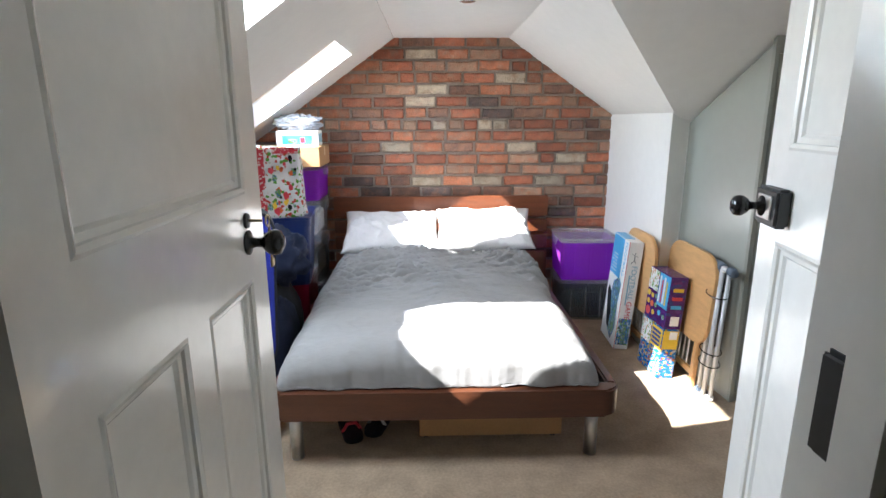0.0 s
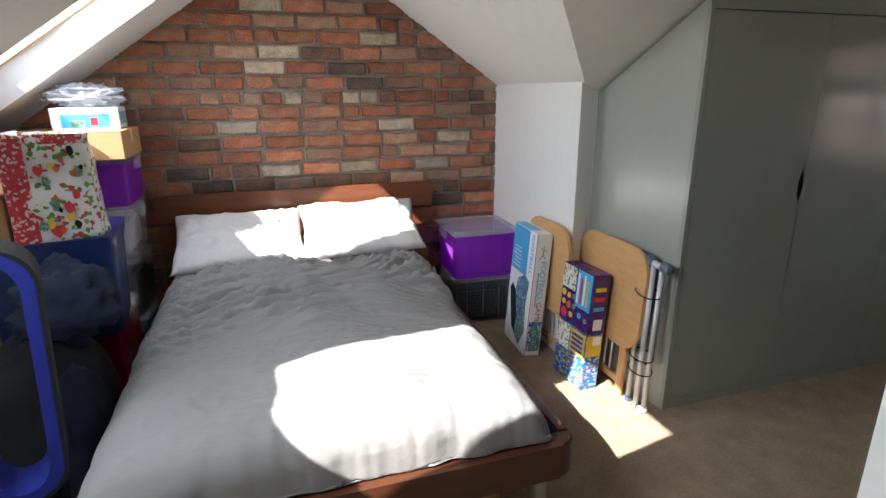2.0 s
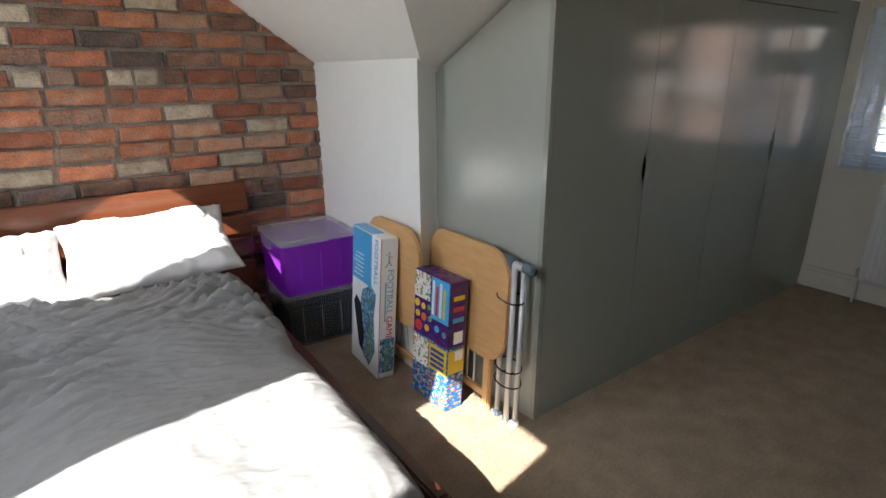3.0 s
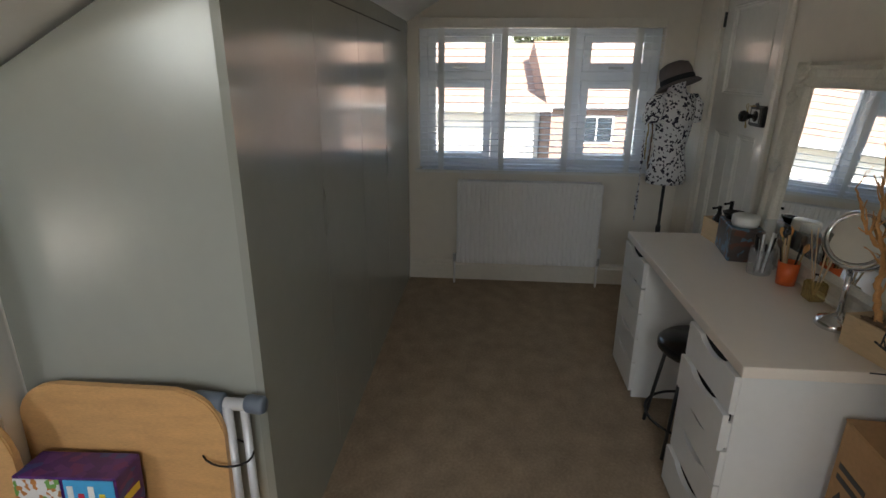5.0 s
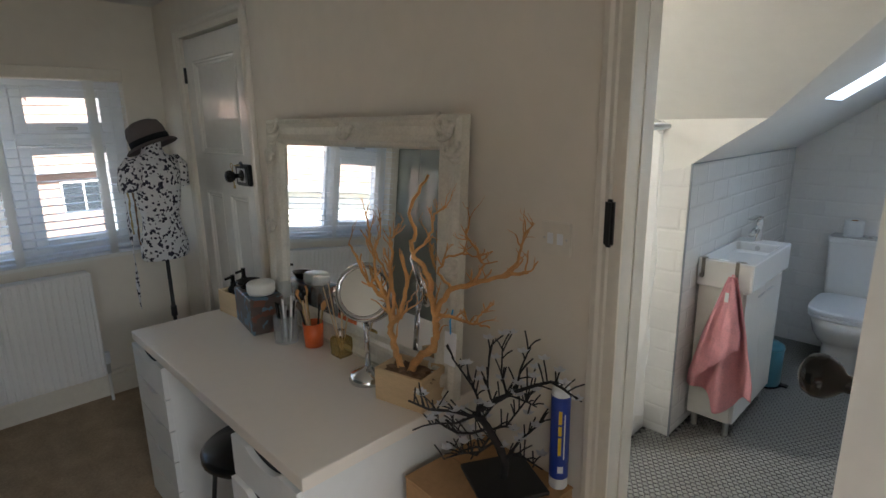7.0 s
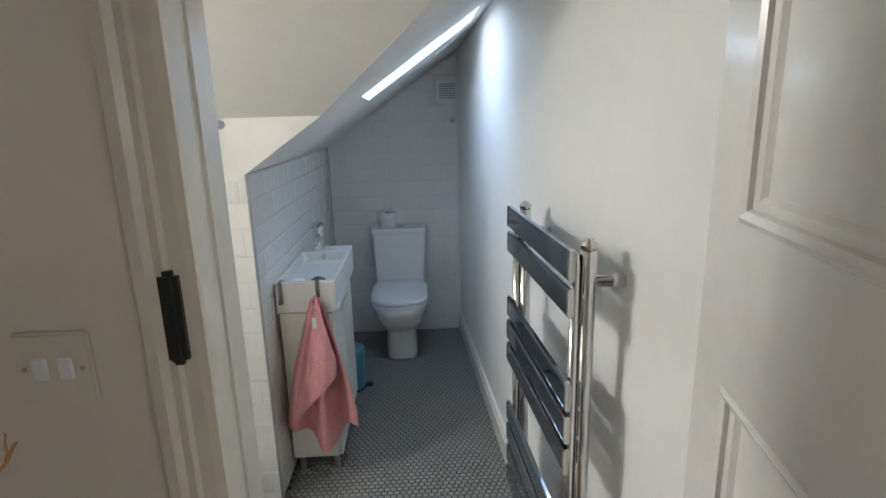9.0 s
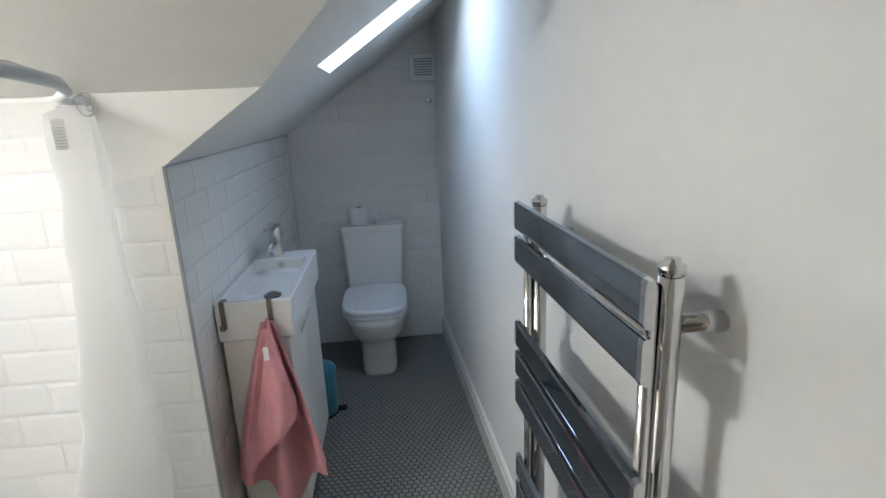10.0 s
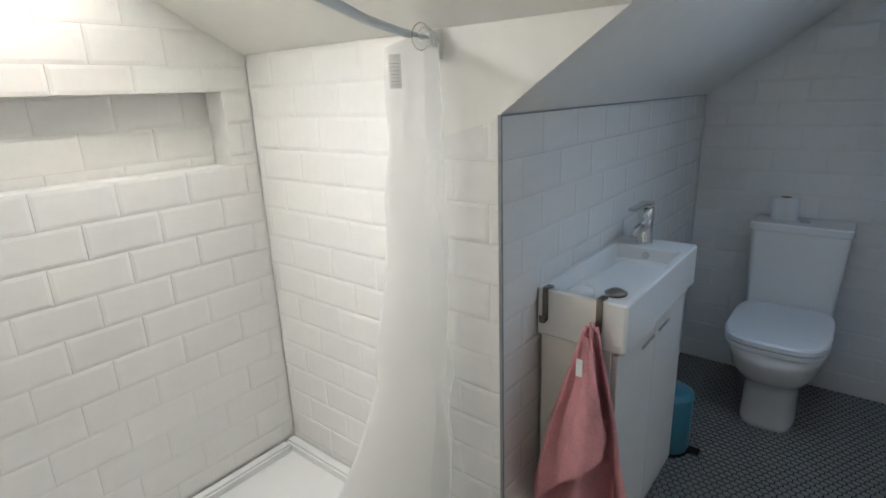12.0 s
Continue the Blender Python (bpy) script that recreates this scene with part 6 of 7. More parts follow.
for q in tips[::4] + tips[1::13]:
    bm = bmesh.new()
    for k in range(5):
        a = 2 * math.pi * k / 5
        u, v = Vector((math.cos(a), math.sin(a), 0.5)), Vector((-math.sin(a), math.cos(a), 0))
        slab(bm, [q, q + u * 0.009 + v * 0.007, q + u * 0.017, q + u * 0.009 - v * 0.007], (0, 0, 0.0008))
    part("blossom", bm, PETAL, tree, "translucent white blossom")
st = thing("sealant_tube", "blue and white sealant tube standing on the carton", "sealant tube", pose(1.33, 0.80, 0.606, 0, 0, 132))
part("tube", lathe(bmesh.new(), [(0.001, 0), (0.023, 0), (0.024, 0.003), (0.024, 0.272), (0.022, 0.277), (0.012, 0.281), (0.001, 0.281)], 26), PAPER, st, smooth=True)
part("label", lathe(bmesh.new(), [(0.0243, 0.030), (0.0246, 0.031), (0.0246, 0.258), (0.0243, 0.259)], 26), INKNAVY, st, "dark blue wrap label", True)
for x0, z0, z1 in ((-0.008, 0.10, 0.150), (-0.008, 0.156, 0.182), (-0.008, 0.188, 0.224)):
    part("printed_bar", B(0.0225, 0.0252, x0, x0 + 0.008, z0, z1), INKYELLOW, st, "yellow print that cannot be read")
part("printed_bar", B(0.023, 0.0254, 0.006, 0.009, 0.09, 0.215), PAPER, st, "white print that cannot be read")
part("printed_star", B(0.0225, 0.0252, -0.007, 0.007, 0.05, 0.068), PAPER, st, "white printed mark")

switch = thing("light_switch", "white double light switch plate on the wall", "light switch", pose(1.39, S, 1.25))
part("plate", B(-0.043, 0.043, 0.0, 0.009, -0.043, 0.043, 0.003, 2), CASING, switch)
for x in (-0.014, 0.014):
    part("rocker", B(x - 0.009, x + 0.009, 0.0085, 0.0125, -0.014, 0.014, 0.002), PVC, switch)
for x in (-0.032, 0.032):
    part("screw", lathe(bmesh.new(), [(0.001, 0), (0.003, 0), (0.003, 0.001), (0.001, 0.001)], 10, Matrix.Translation((x, 0.009, 0)) @ pose(0, 0, 0, -90)), METAL, switch, "small screw head")

# dressmaker's form by the closet door
form = thing("dress_form_stand", "black tripod stand of a dressmaker's form", "stand", pose(3.77, 0.95, 0))
part("pole", tube(bmesh.new(), [(0, 0, 0.02), (0, 0, 0.86)], 0.010, 12), BLACKMETAL, form, smooth=True)
part("collar", tube(bmesh.new(), [(0, 0, 0.50), (0, 0, 0.56)], 0.016, 12), BLACKMETAL, form)
for k in range(3):
    a = radians(100 + 120 * k)
    pts = [(0, 0, 0.20), (0.07 * math.cos(a), 0.07 * math.sin(a), 0.16), (0.15 * math.cos(a), 0.15 * math.sin(a), 0.05), (0.17 * math.cos(a), 0.17 * math.sin(a), 0.012)]
    part("leg", tube(bmesh.new(), pts, 0.009, 8), BLACKMETAL, form, "curved black leg", True)
rings = []
for z, w, d, ox in ((0.845, 0.125, 0.095, 0), (0.86, 0.135, 0.10, 0), (0.93, 0.13, 0.10, 0), (1.02, 0.105, 0.085, 0), (1.07, 0.100, 0.08, 0), (1.15, 0.115, 0.095, 0.0), (1.23, 0.135, 0.11, 0.01), (1.30, 0.145, 0.095, 0), (1.35, 0.150, 0.08, 0), (1.385, 0.115, 0.07, 0), (1.405, 0.06, 0.055, 0), (1.44, 0.045, 0.045, 0), (1.47, 0.045, 0.045, 0)):
    rings.append([(w * math.cos(a), ox + d * math.sin(a), z) for a in [2 * math.pi * k / 28 for k in range(28)]])
bm = loft(bmesh.new(), rings)
for s in (-1, 1):
    tube(bm, [(s * 0.12, 0, 1.36), (s * 0.155, 0, 1.32), (s * 0.168, 0.0, 1.25), (s * 0.17, 0.0, 1.22)], [0.05, 0.058, 0.055, 0.05], 12)
solo("dress_form", bm, FLORAL, "dressmaker's form in a white top with dark flowers", "dress form", pose(3.77, 0.95, 0, 0, 0, -62), smooth=True)
hat = thing("hat", "grey-brown felt hat with a dark band on the dress form", "hat", pose(3.77, 0.95, 1.452, -20, 8, -20))
part("crown", lathe(bmesh.new(), [(0.001, 0.125), (0.05, 0.122), (0.082, 0.105), (0.095, 0.07), (0.098, 0.0), (0.094, 0.0), (0.09, 0.06), (0.001, 0.11)], 30), FELT, hat, smooth=True)
part("brim", lathe(bmesh.new(), [(0.096, 0.004), (0.115, 0.0), (0.130, -0.014), (0.130, -0.018), (0.113, -0.005), (0.096, 0.0)], 34), FELT, hat, smooth=True)
part("band", lathe(bmesh.new(), [(0.0985, 0.004), (0.1, 0.006), (0.099, 0.032), (0.097, 0.034)], 30), DARK, hat, "dark hat band", True)
hook = solo("coat_hanger", tube(bmesh.new(), [(-0.12, 0, 0), (0.12, 0, 0.0)], 0.006, 8), PAPER, "white hanger bar across the dress form", "hanger", pose(3.70, 1.09, 1.235, 0, 0, 18))
for k, (x, y, z1, mt, lab) in enumerate(((3.76, 1.10, 0.58, TAPE, "patterned scarf hanging from the hanger"), (3.66, 1.085, 0.95, SNOWSTONE, "bead necklace hanging from the hanger"), (3.72, 1.095, 1.0, BRASS, "chain necklace hanging from the hanger"))):
    def strip(u, v, z1=z1, k=k):
        w = 0.028 if k == 0 else 0.006
        return ((u - 0.5) * w + 0.008 * math.sin(v * 9 + k), 0.004 * math.sin(v * 14 + u * 3), 1.235 - v * (1.235 - z1))
    ob = solo("scarf" if k == 0 else "necklace", sheet(bmesh.new(), 3, 30, strip), (FLORAL, SNOWSTONE, BRASS)[k], lab, "scarf" if k == 0 else "necklace", pose(x, y + 0.012, 0), smooth=True)
    solidify(ob, 0.003)
# ceiling spot
sp = thing("ceiling_spot", "small chrome recessed ceiling spot, switched off", "downlight", pose(0.10, 3.03, 2.047))
part("bezel", lathe(bmesh.new(), [(0.026, 0.0), (0.04, 0.0), (0.042, -0.004), (0.028, -0.006)], 28), CHROME, sp, smooth=True)
part("lamp", lathe(bmesh.new(), [(0.001, -0.001), (0.026, -0.001), (0.026, 0.0), (0.001, 0.0)], 24), PAPER, sp)

# ---- bathroom ----
rail = thing("towel_radiator", "chrome towel radiator with flat anthracite bars on the wall", "towel radiator")
PY = (0.298, -0.22)
PX = [bath_wall_x(y) + 0.075 for y in PY]
for x, y in zip(PX, PY):
    part("post", tube(bmesh.new(), [(x, y, 0.12), (x, y, 1.252)], 0.0165, 20), CHROME, rail, "round chrome post", True)
    part("collector", tube(bmesh.new(), [(x + 0.026, y, 0.13), (x + 0.026, y, 1.24)], 0.010, 14), CHROME, rail, "slim chrome tube", True)
    part("cap", lathe(bmesh.new(), [(0.001, 0.0), (0.0175, 0.0), (0.0175, 0.012), (0.010, 0.016), (0.010, 0.021), (0.001, 0.022)], 18, Matrix.Translation((x, y, 1.250))), CHROME, rail, "chrome end cap", True)
    for z in (1.18, 0.3):
        part("bracket", tube(bmesh.new(), [(x - 0.078, y, z), (x - 0.045, y, z), (x - 0.043, y, z), (x, y, z)], [0.0145, 0.0145, 0.0125, 0.0125], 16), CHROME, rail, "chrome wall bracket", True)
z = 1.256
for n in (2, 3, 4, 2):
    for k in range(n):
        h = 0.066
        e = 0.03
        d0, d1 = Vector((PX[0] + 0.038, PY[0] + e, 0)), Vector((PX[1] + 0.038, PY[1] - e, 0))
        nn = Vector((1, 0.05, 0)).normalized()
        prof = ((0, z - h + 0.006), (0.002, z - h), (0.010, z - h + 0.002), (0.012, z - h + 0.008), (0.012, z - 0.008), (0.010, z - 0.002), (0.002, z), (0, z - 0.006))
        bm = loft(bmesh.new(), [[p + nn * u + Vector((0, 0, zz)) for u, zz in prof] for p in (d0, d1)])
        bar = part("flat_bar", bm, SMOKED, rail, "flat glossy anthracite bar")
        for p, s in ((d0, 1), (d1, -1)):
            bm = loft(bmesh.new(), [[p + nn * (u * 1.08 - 0.0005) + Vector((0, s * dy, (zz - z + h / 2) * 1.02 + z - h / 2)) for u, zz in prof] for dy in (-0.010, 0.003)])
            part("bar_end", bm, CHROME, bar, "chrome bar end")
        z -= 0.078
    z -= 0.132

vanity = thing("vanity_unit", "slim white vanity cabinet below the basin", "vanity unit", pose(0, 0, 0))
VX0, VX1, VY0, VY1 = 1.347, 1.562, -1.36, -0.762
part("cabinet", B(VX0 + 0.018, VX1, VY0, VY1, 0.075, 0.752, 0.002), VANITY, vanity, "cream white side and body")
for y0, y1 in ((VY0 + 0.002, (VY0 + VY1) / 2 - 0.0015), ((VY0 + VY1) / 2 + 0.0015, VY1 - 0.002)):
    d = part("door", B(VX0, VX0 + 0.017, y0, y1, 0.08, 0.745, 0.002), DRAWER, vanity, "plain white door")
    yy = y1 - 0.07 if y0 < -1.2 else y0 + 0.07
    part("handle", B(VX0 - 0.006, VX0 - 0.0005, yy - 0.05, yy + 0.05, 0.69, 0.698, 0.001), CHROME, d, "slim chrome edge pull")
for y in (VY0 + 0.03, VY1 - 0.03):
    for x in (VX0 + 0.035, VX1 - 0.03):
        part("foot", tube(bmesh.new(), [(x, y, -0.003), (x, y, 0.076)], 0.014, 12), METAL, vanity, "short metal foot")

basin = thing("basin", "white ceramic rectangular basin on the vanity unit", "basin")
BX0, BX1, BY0, BY1, BZ0, BZ1 = 1.327, 1.573, -1.385, -0.752, 0.754, 0.888


def ring4(x0, x1, y0, y1, r, z):
    return [((x0 + x1) / 2 + px, (y0 + y1) / 2 + py, z) for px, py in rounded(x1 - x0, y1 - y0, r, 4)]


rings = [ring4(BX0 + 0.004, BX1, BY0 + 0.004, BY1 - 0.004, 0.008, BZ0), ring4(BX0, BX1, BY0, BY1, 0.010, BZ0 + 0.006), ring4(BX0, BX1, BY0, BY1, 0.010, BZ1 - 0.005), ring4(BX0 + 0.004, BX1, BY0 + 0.004, BY1 - 0.004, 0.008, BZ1),
         ring4(BX0 + 0.020, BX1 - 0.012, BY0 + 0.11, BY1 - 0.018, 0.02, BZ1), ring4(BX0 + 0.024, BX1 - 0.016, BY0 + 0.115, BY1 - 0.022, 0.02, BZ1 - 0.006), ring4(BX0 + 0.030, BX1 - 0.022, BY0 + 0.122, BY1 - 0.032, 0.03, BZ1 - 0.044), ring4(BX0 + 0.05, BX1 - 0.04, BY0 + 0.145, BY1 - 0.055, 0.03, BZ1 - 0.054)]
part("bowl", loft(bmesh.new(), rings), CERAMIC, basin, smooth=False)
part("waste", lathe(bmesh.new(), [(0.001, 0), (0.03, 0), (0.032, 0.006), (0.022, 0.010), (0.015, 0.016), (0.001, 0.017)], 22, Matrix.Translation((1.43, -0.95, BZ1 - 0.054))), HOOKSTEEL, basin, "chrome pop-up waste", True)
part("overflow", lathe(bmesh.new(), [(0.001, 0), (0.012, 0), (0.013, 0.003), (0.009, 0.004), (0.001, 0.004)], 18, Matrix.Translation((1.455, BY0 + 0.119, BZ1 - 0.026)) @ pose(0, 0, 0, -82)), METAL, basin, "chrome overflow ring")
tap = thing("mixer_tap", "chrome single-lever mixer tap on the basin", "tap", pose(1.482, -1.325, BZ1))
part("body", lathe(bmesh.new(), [(0.001, 0), (0.027, 0), (0.028, 0.004), (0.024, 0.010), (0.024, 0.080), (0.026, 0.084), (0.026, 0.122), (0.001, 0.125)], 24), CHROME, tap, smooth=True)
part("spout", tube(bmesh.new(), [(0, 0.01, 0.058), (0, 0.06, 0.064), (0, 0.098, 0.060), (0, 0.112, 0.048)], [0.018, 0.016, 0.015, 0.015], 16), CHROME, tap, smooth=True)
bm = B(-0.025, 0.025, -0.024, 0.03, 0.125, 0.138, 0.005, 2)
box(bm, -0.015, 0.015, 0.025, 0.135, 0.130, 0.141, 0.003, 2)
part("lever", bm, CHROME, tap, "flat chrome lever")
soap = solo("soap_bar", loft(bmesh.new(), [[(x * k, y * k, z) for x, y in rounded(0.085, 0.055, 0.025, 6)] for z, k in ((0, 0.85), (0.008, 1), (0.018, 1), (0.026, 0.8))]), PAPER, "white oval soap bar in the basin", "soap", pose(1.50, -0.87, BZ1 - 0.0535, 0, 0, 80), smooth=True)
for i, x in enumerate((1.545, 1.396)):
    hk = thing("over_edge_hook", "bent steel hook over the basin edge", "hook", pose(x, BY1, BZ1), "hooks on the basin")
    pts = [(-0.028, -0.02), (-0.028, 0.0025), (0.0025, 0.0025), (0.0025, -0.085), (0.022, -0.088), (0.024, -0.068)]
    bm = bmesh.new()
    for (ya, za), (yb, zb) in zip(pts, pts[1:]):
        a, b = Vector((0, ya, za)), Vector((0, yb, zb))
        n = Vector((0, -(zb - za), yb - ya)).normalized() * 0.0022
        slab(bm, [a + Vector((-0.008, 0, 0)), b + Vector((-0.008, 0, 0)), b + Vector((0.008, 0, 0)), a + Vector((0.008, 0, 0))], n)
    part("strip", bm, HOOKSTEEL, hk, "bent steel strip")


def towel_point(u, v):
    """A hand towel hung by its middle: it fans out from the hook in deep folds."""
    spread = 0.018 + 0.135 * min(1, v * 1.15) ** 0.9
    a = (u - 0.5) * 2
    fold = math.sin(a * 7.5 + 0.6) * (0.010 + 0.030 * min(1, v * 1.6)) + 0.012 * noise.noise((a * 3, v * 4, 2.0))
    x = -a * spread * (1 + 0.08 * noise.noise((a * 2, v * 3, 5.0))) + 0.012 * v
    hem = 0.62 + 0.045 * math.sin(a * 4 + 1.2) - 0.02 * abs(a) + 0.03 * noise.noise((a * 3, 1.0, 1.0))
    return (x, 0.018 + 0.03 * (1 - abs(a)) * min(1, v * 2) + fold, -v * hem)


towel = thing("hand_towel", "pink terry hand towel hanging from a hook on the basin", "towel", pose(1.40, -0.735, 0.828))
solidify(part("cloth", sheet(bmesh.new(), 90, 70, towel_point), TOWEL, towel, "folded pink cloth", True), 0.006)


def front_fold(u, v):
    a = (u - 0.5) * 2
    w = 0.012 + 0.075 * min(1, v * 1.3)
    hem = 0.40 + 0.10 * (1 - u) - 0.10 * u
    return (-a * w - 0.004 + 0.02 * v, 0.055 + 0.035 * min(1, v * 2) + 0.018 * math.sin(a * 3.4) * min(1, v * 3) + 0.006 * noise.noise((a * 4, v * 5, 9.0)), -0.01 - v * hem)


solidify(part("front_corner", sheet(bmesh.new(), 36, 40, front_fold), TOWEL, towel, "folded-over pink corner", True), 0.006)
part("loop", tube(bmesh.new(), [(-0.006, 0.012, -0.01), (-0.004, 0.018, 0.012), (0.004, 0.018, 0.012), (0.006, 0.012, -0.01)], 0.003, 6), TOWEL, towel)
part("care_label", B(-0.010, 0.006, 0.088, 0.0895, -0.10, -0.055), PAPER, towel, "small white care label")

# toilet
wc = thing("toilet", "white close-coupled ceramic toilet with closed lid", "toilet", pose(1.118, 0, 0))
part("cistern", loft(bmesh.new(), [ring4(-0.165, 0.165, -2.362, -2.205, 0.02, 0.40), ring4(-0.172, 0.172, -2.364, -2.195, 0.022, 0.56), ring4(-0.182, 0.182, -2.366, -2.19, 0.024, 0.765)]), CERAMIC, wc)
part("cistern_lid", loft(bmesh.new(), [ring4(-0.184, 0.184, -2.367, -2.186, 0.024, 0.766), ring4(-0.188, 0.188, -2.368, -2.182, 0.026, 0.772), ring4(-0.188, 0.188, -2.368, -2.182, 0.026, 0.797), ring4(-0.182, 0.182, -2.364, -2.188, 0.024, 0.803)]), CERAMIC, wc)
part("flush_button", lathe(bmesh.new(), [(0.001, 0.803), (0.022, 0.803), (0.022, 0.808), (0.018, 0.811), (0.001, 0.811)], 22, Matrix.Translation((-0.01, -2.27, 0))), CHROME, wc, "chrome flush button")


def bowl_ring(w, y_back, y_front, z, p=3.2):
    c, ry = (y_back + y_front) / 2, (y_front - y_back) / 2
    out = []
    for k in range(40):
        a = 2 * math.pi * k / 40
        ca, sa = math.cos(a), math.sin(a)
        q = 5.0 if sa < 0 else p
        out.append((w * math.copysign(abs(ca) ** (2 / q), ca), c + ry * math.copysign(abs(sa) ** (2 / q), sa), z))
    return out


part("pan", loft(bmesh.new(), [bowl_ring(0.104, -2.33, -1.868, -0.004, 4), bowl_ring(0.105, -2.33, -1.868, 0.02, 4), bowl_ring(0.103, -2.335, -1.875, 0.16, 4), bowl_ring(0.110, -2.34, -1.87, 0.195, 3.6), bowl_ring(0.138, -2.345, -1.82, 0.225, 3), bowl_ring(0.163, -2.35, -1.77, 0.275, 2.8), bowl_ring(0.174, -2.35, -1.75, 0.33, 2.7), bowl_ring(0.178, -2.35, -1.743, 0.385, 3.5)]), CERAMIC, wc, smooth=True)
part("seat", loft(bmesh.new(), [bowl_ring(0.176, -2.195, -1.742, 0.388, 3.5), bowl_ring(0.180, -2.195, -1.738, 0.394, 3.5), bowl_ring(0.180, -2.195, -1.738, 0.408, 3.5)]), PVC, wc, smooth=False)
part("lid", loft(bmesh.new(), [bowl_ring(0.179, -2.194, -1.740, 0.411, 3.5), bowl_ring(0.182, -2.194, -1.736, 0.416, 3.5), bowl_ring(0.182, -2.194, -1.736, 0.432, 3.5), bowl_ring(0.176, -2.192, -1.744, 0.440, 3.5), bowl_ring(0.12, -2.15, -1.82, 0.442, 3.5)]), PVC, wc, "closed white lid")
roll = thing("toilet_roll", "white toilet roll standing on the cistern", "toilet roll", pose(1.19, -2.28, 0.8035))
part("paper", lathe(bmesh.new(), [(0.02, 0), (0.05, 0.0), (0.052, 0.004), (0.052, 0.096), (0.05, 0.10), (0.02, 0.10), (0.02, 0.0)], 28), PAPER, roll, smooth=True)
part("core", lathe(bmesh.new(), [(0.0195, 0.001), (0.0195, 0.102), (0.018, 0.102), (0.018, 0.001)], 20), CARTON, roll, "grey card core")

bin_ob = thing("pedal_bin", "small teal enamel pedal bin beside the vanity", "pedal bin", pose(1.405, -1.535, -0.004))
part("body", lathe(bmesh.new(), [(0.001, 0), (0.078, 0), (0.082, 0.006), (0.084, 0.225), (0.082, 0.23), (0.001, 0.23)], 32), BINBLUE, bin_ob, smooth=True)
part("lid", lathe(bmesh.new(), [(0.085, 0.231), (0.087, 0.236), (0.084, 0.25), (0.06, 0.265), (0.001, 0.272)], 32), BINBLUE, bin_ob, smooth=True)
part("pedal", B(-0.125, -0.075, -0.02, 0.02, 0.012, 0.022, 0.003), BLACK, bin_ob, "black foot pedal")
part("base_ring", lathe(bmesh.new(), [(0.076, 0), (0.086, 0.0), (0.086, 0.014), (0.078, 0.014)], 32), BLACK, bin_ob, "black base ring")
fan = thing("extractor_fan", "square white extractor fan grille on the tiled wall", "extractor fan", pose(0.757, BATH_BACK + 0.001, 1.69))
part("housing", loft(bmesh.new(), [[(x, y, z) for x, z in rounded(0.158 * k, 0.158 * k, 0.012, 3)] for y, k in ((0, 1), (0.022, 1), (0.030, 0.94))]), PVC, fan)
# Flat patch, not a hollow: its grey paints the shade behind the louvres.
part("louvre_shade", B(-0.052, 0.052, 0.030, 0.0315, -0.042, 0.058), INKGREY, fan, "flat grey patch that stands for shade behind the louvres")
for k in range(7):
    z = -0.036 + k * 0.0145
    part("louvre", B(-0.05, 0.05, 0.0315, 0.036, z, z + 0.008), PVC, fan)
vent = thing("trickle_vent", "dark slotted vent strip on the sloping ceiling", "vent", pose(0.80, -1.52, bath_z(0.80) - 0.004, 0, math.degrees(math.atan(0.69)), 0))
part("strip", B(-0.07, 0.07, -0.012, 0.012, -0.004, 0.002), PVC, vent)
for k in range(6):
    part("slot", B(-0.062 + k * 0.021, -0.047 + k * 0.021, -0.007, 0.007, -0.0055, -0.004), BLACK, vent, "dark slot")

hk = thing("wall_hook", "small chrome hook on the tiled wall below the fan", "hook", pose(0.727, BATH_BACK - 0.001, 1.505))
part("plate", lathe(bmesh.new(), [(0.001, 0), (0.016, 0), (0.016, 0.005), (0.012, 0.008), (0.001, 0.008)], 20, pose(0, 0, 0, -90)), CHROME, hk, smooth=True)
part("peg", tube(bmesh.new(), [(0, 0.006, 0), (0, 0.03, -0.004), (0, 0.036, 0.010)], 0.005, 10), CHROME, hk, "short chrome peg", True)

# shower
tray = thing("shower_tray", "raised white shower tray", "shower tray")
part("tray", B(1.73, SH_X, PART_Y + 0.001, SB - 0.001, -0.003, 0.10, 0.008, 2), CERAMIC, tray)
part("rim", B(1.70, 1.755, PART_Y + 0.002, SB - 0.002, -0.002, 0.135, 0.012, 2), CERAMIC, tray)
part("rim", B(1.756, SH_X - 0.001, PART_Y + 0.002, PART_Y + 0.045, 0.09, 0.132, 0.008, 2), CERAMIC, tray)
part("rim", B(SH_X - 0.045, SH_X - 0.0015, PART_Y + 0.046, SB - 0.002, 0.09, 0.131, 0.008, 2), CERAMIC, tray)
part("waste", lathe(bmesh.new(), [(0.001, 0.1), (0.045, 0.1), (0.045, 0.104), (0.04, 0.106), (0.001, 0.106)], 24, Matrix.Translation((2.15, 0.0, 0))), CHROME, tray, "chrome waste cover")
rod = thing("curtain_rail", "grey metal shower curtain rail on wall brackets", "curtain rail")
RZ = 1.515
RAIL = [(1.765, PART_Y + 0.002), (1.69, -0.40), (1.595, -0.21), (1.48, -0.03), (1.37, 0.19), (1.305, 0.38), (1.285, SB - 0.002)]
part("rail", tube(bmesh.new(), [(x, y, RZ) for x, y in RAIL], 0.0078, 16), RAILGREY, rod, "blue-grey enamelled tube", True)
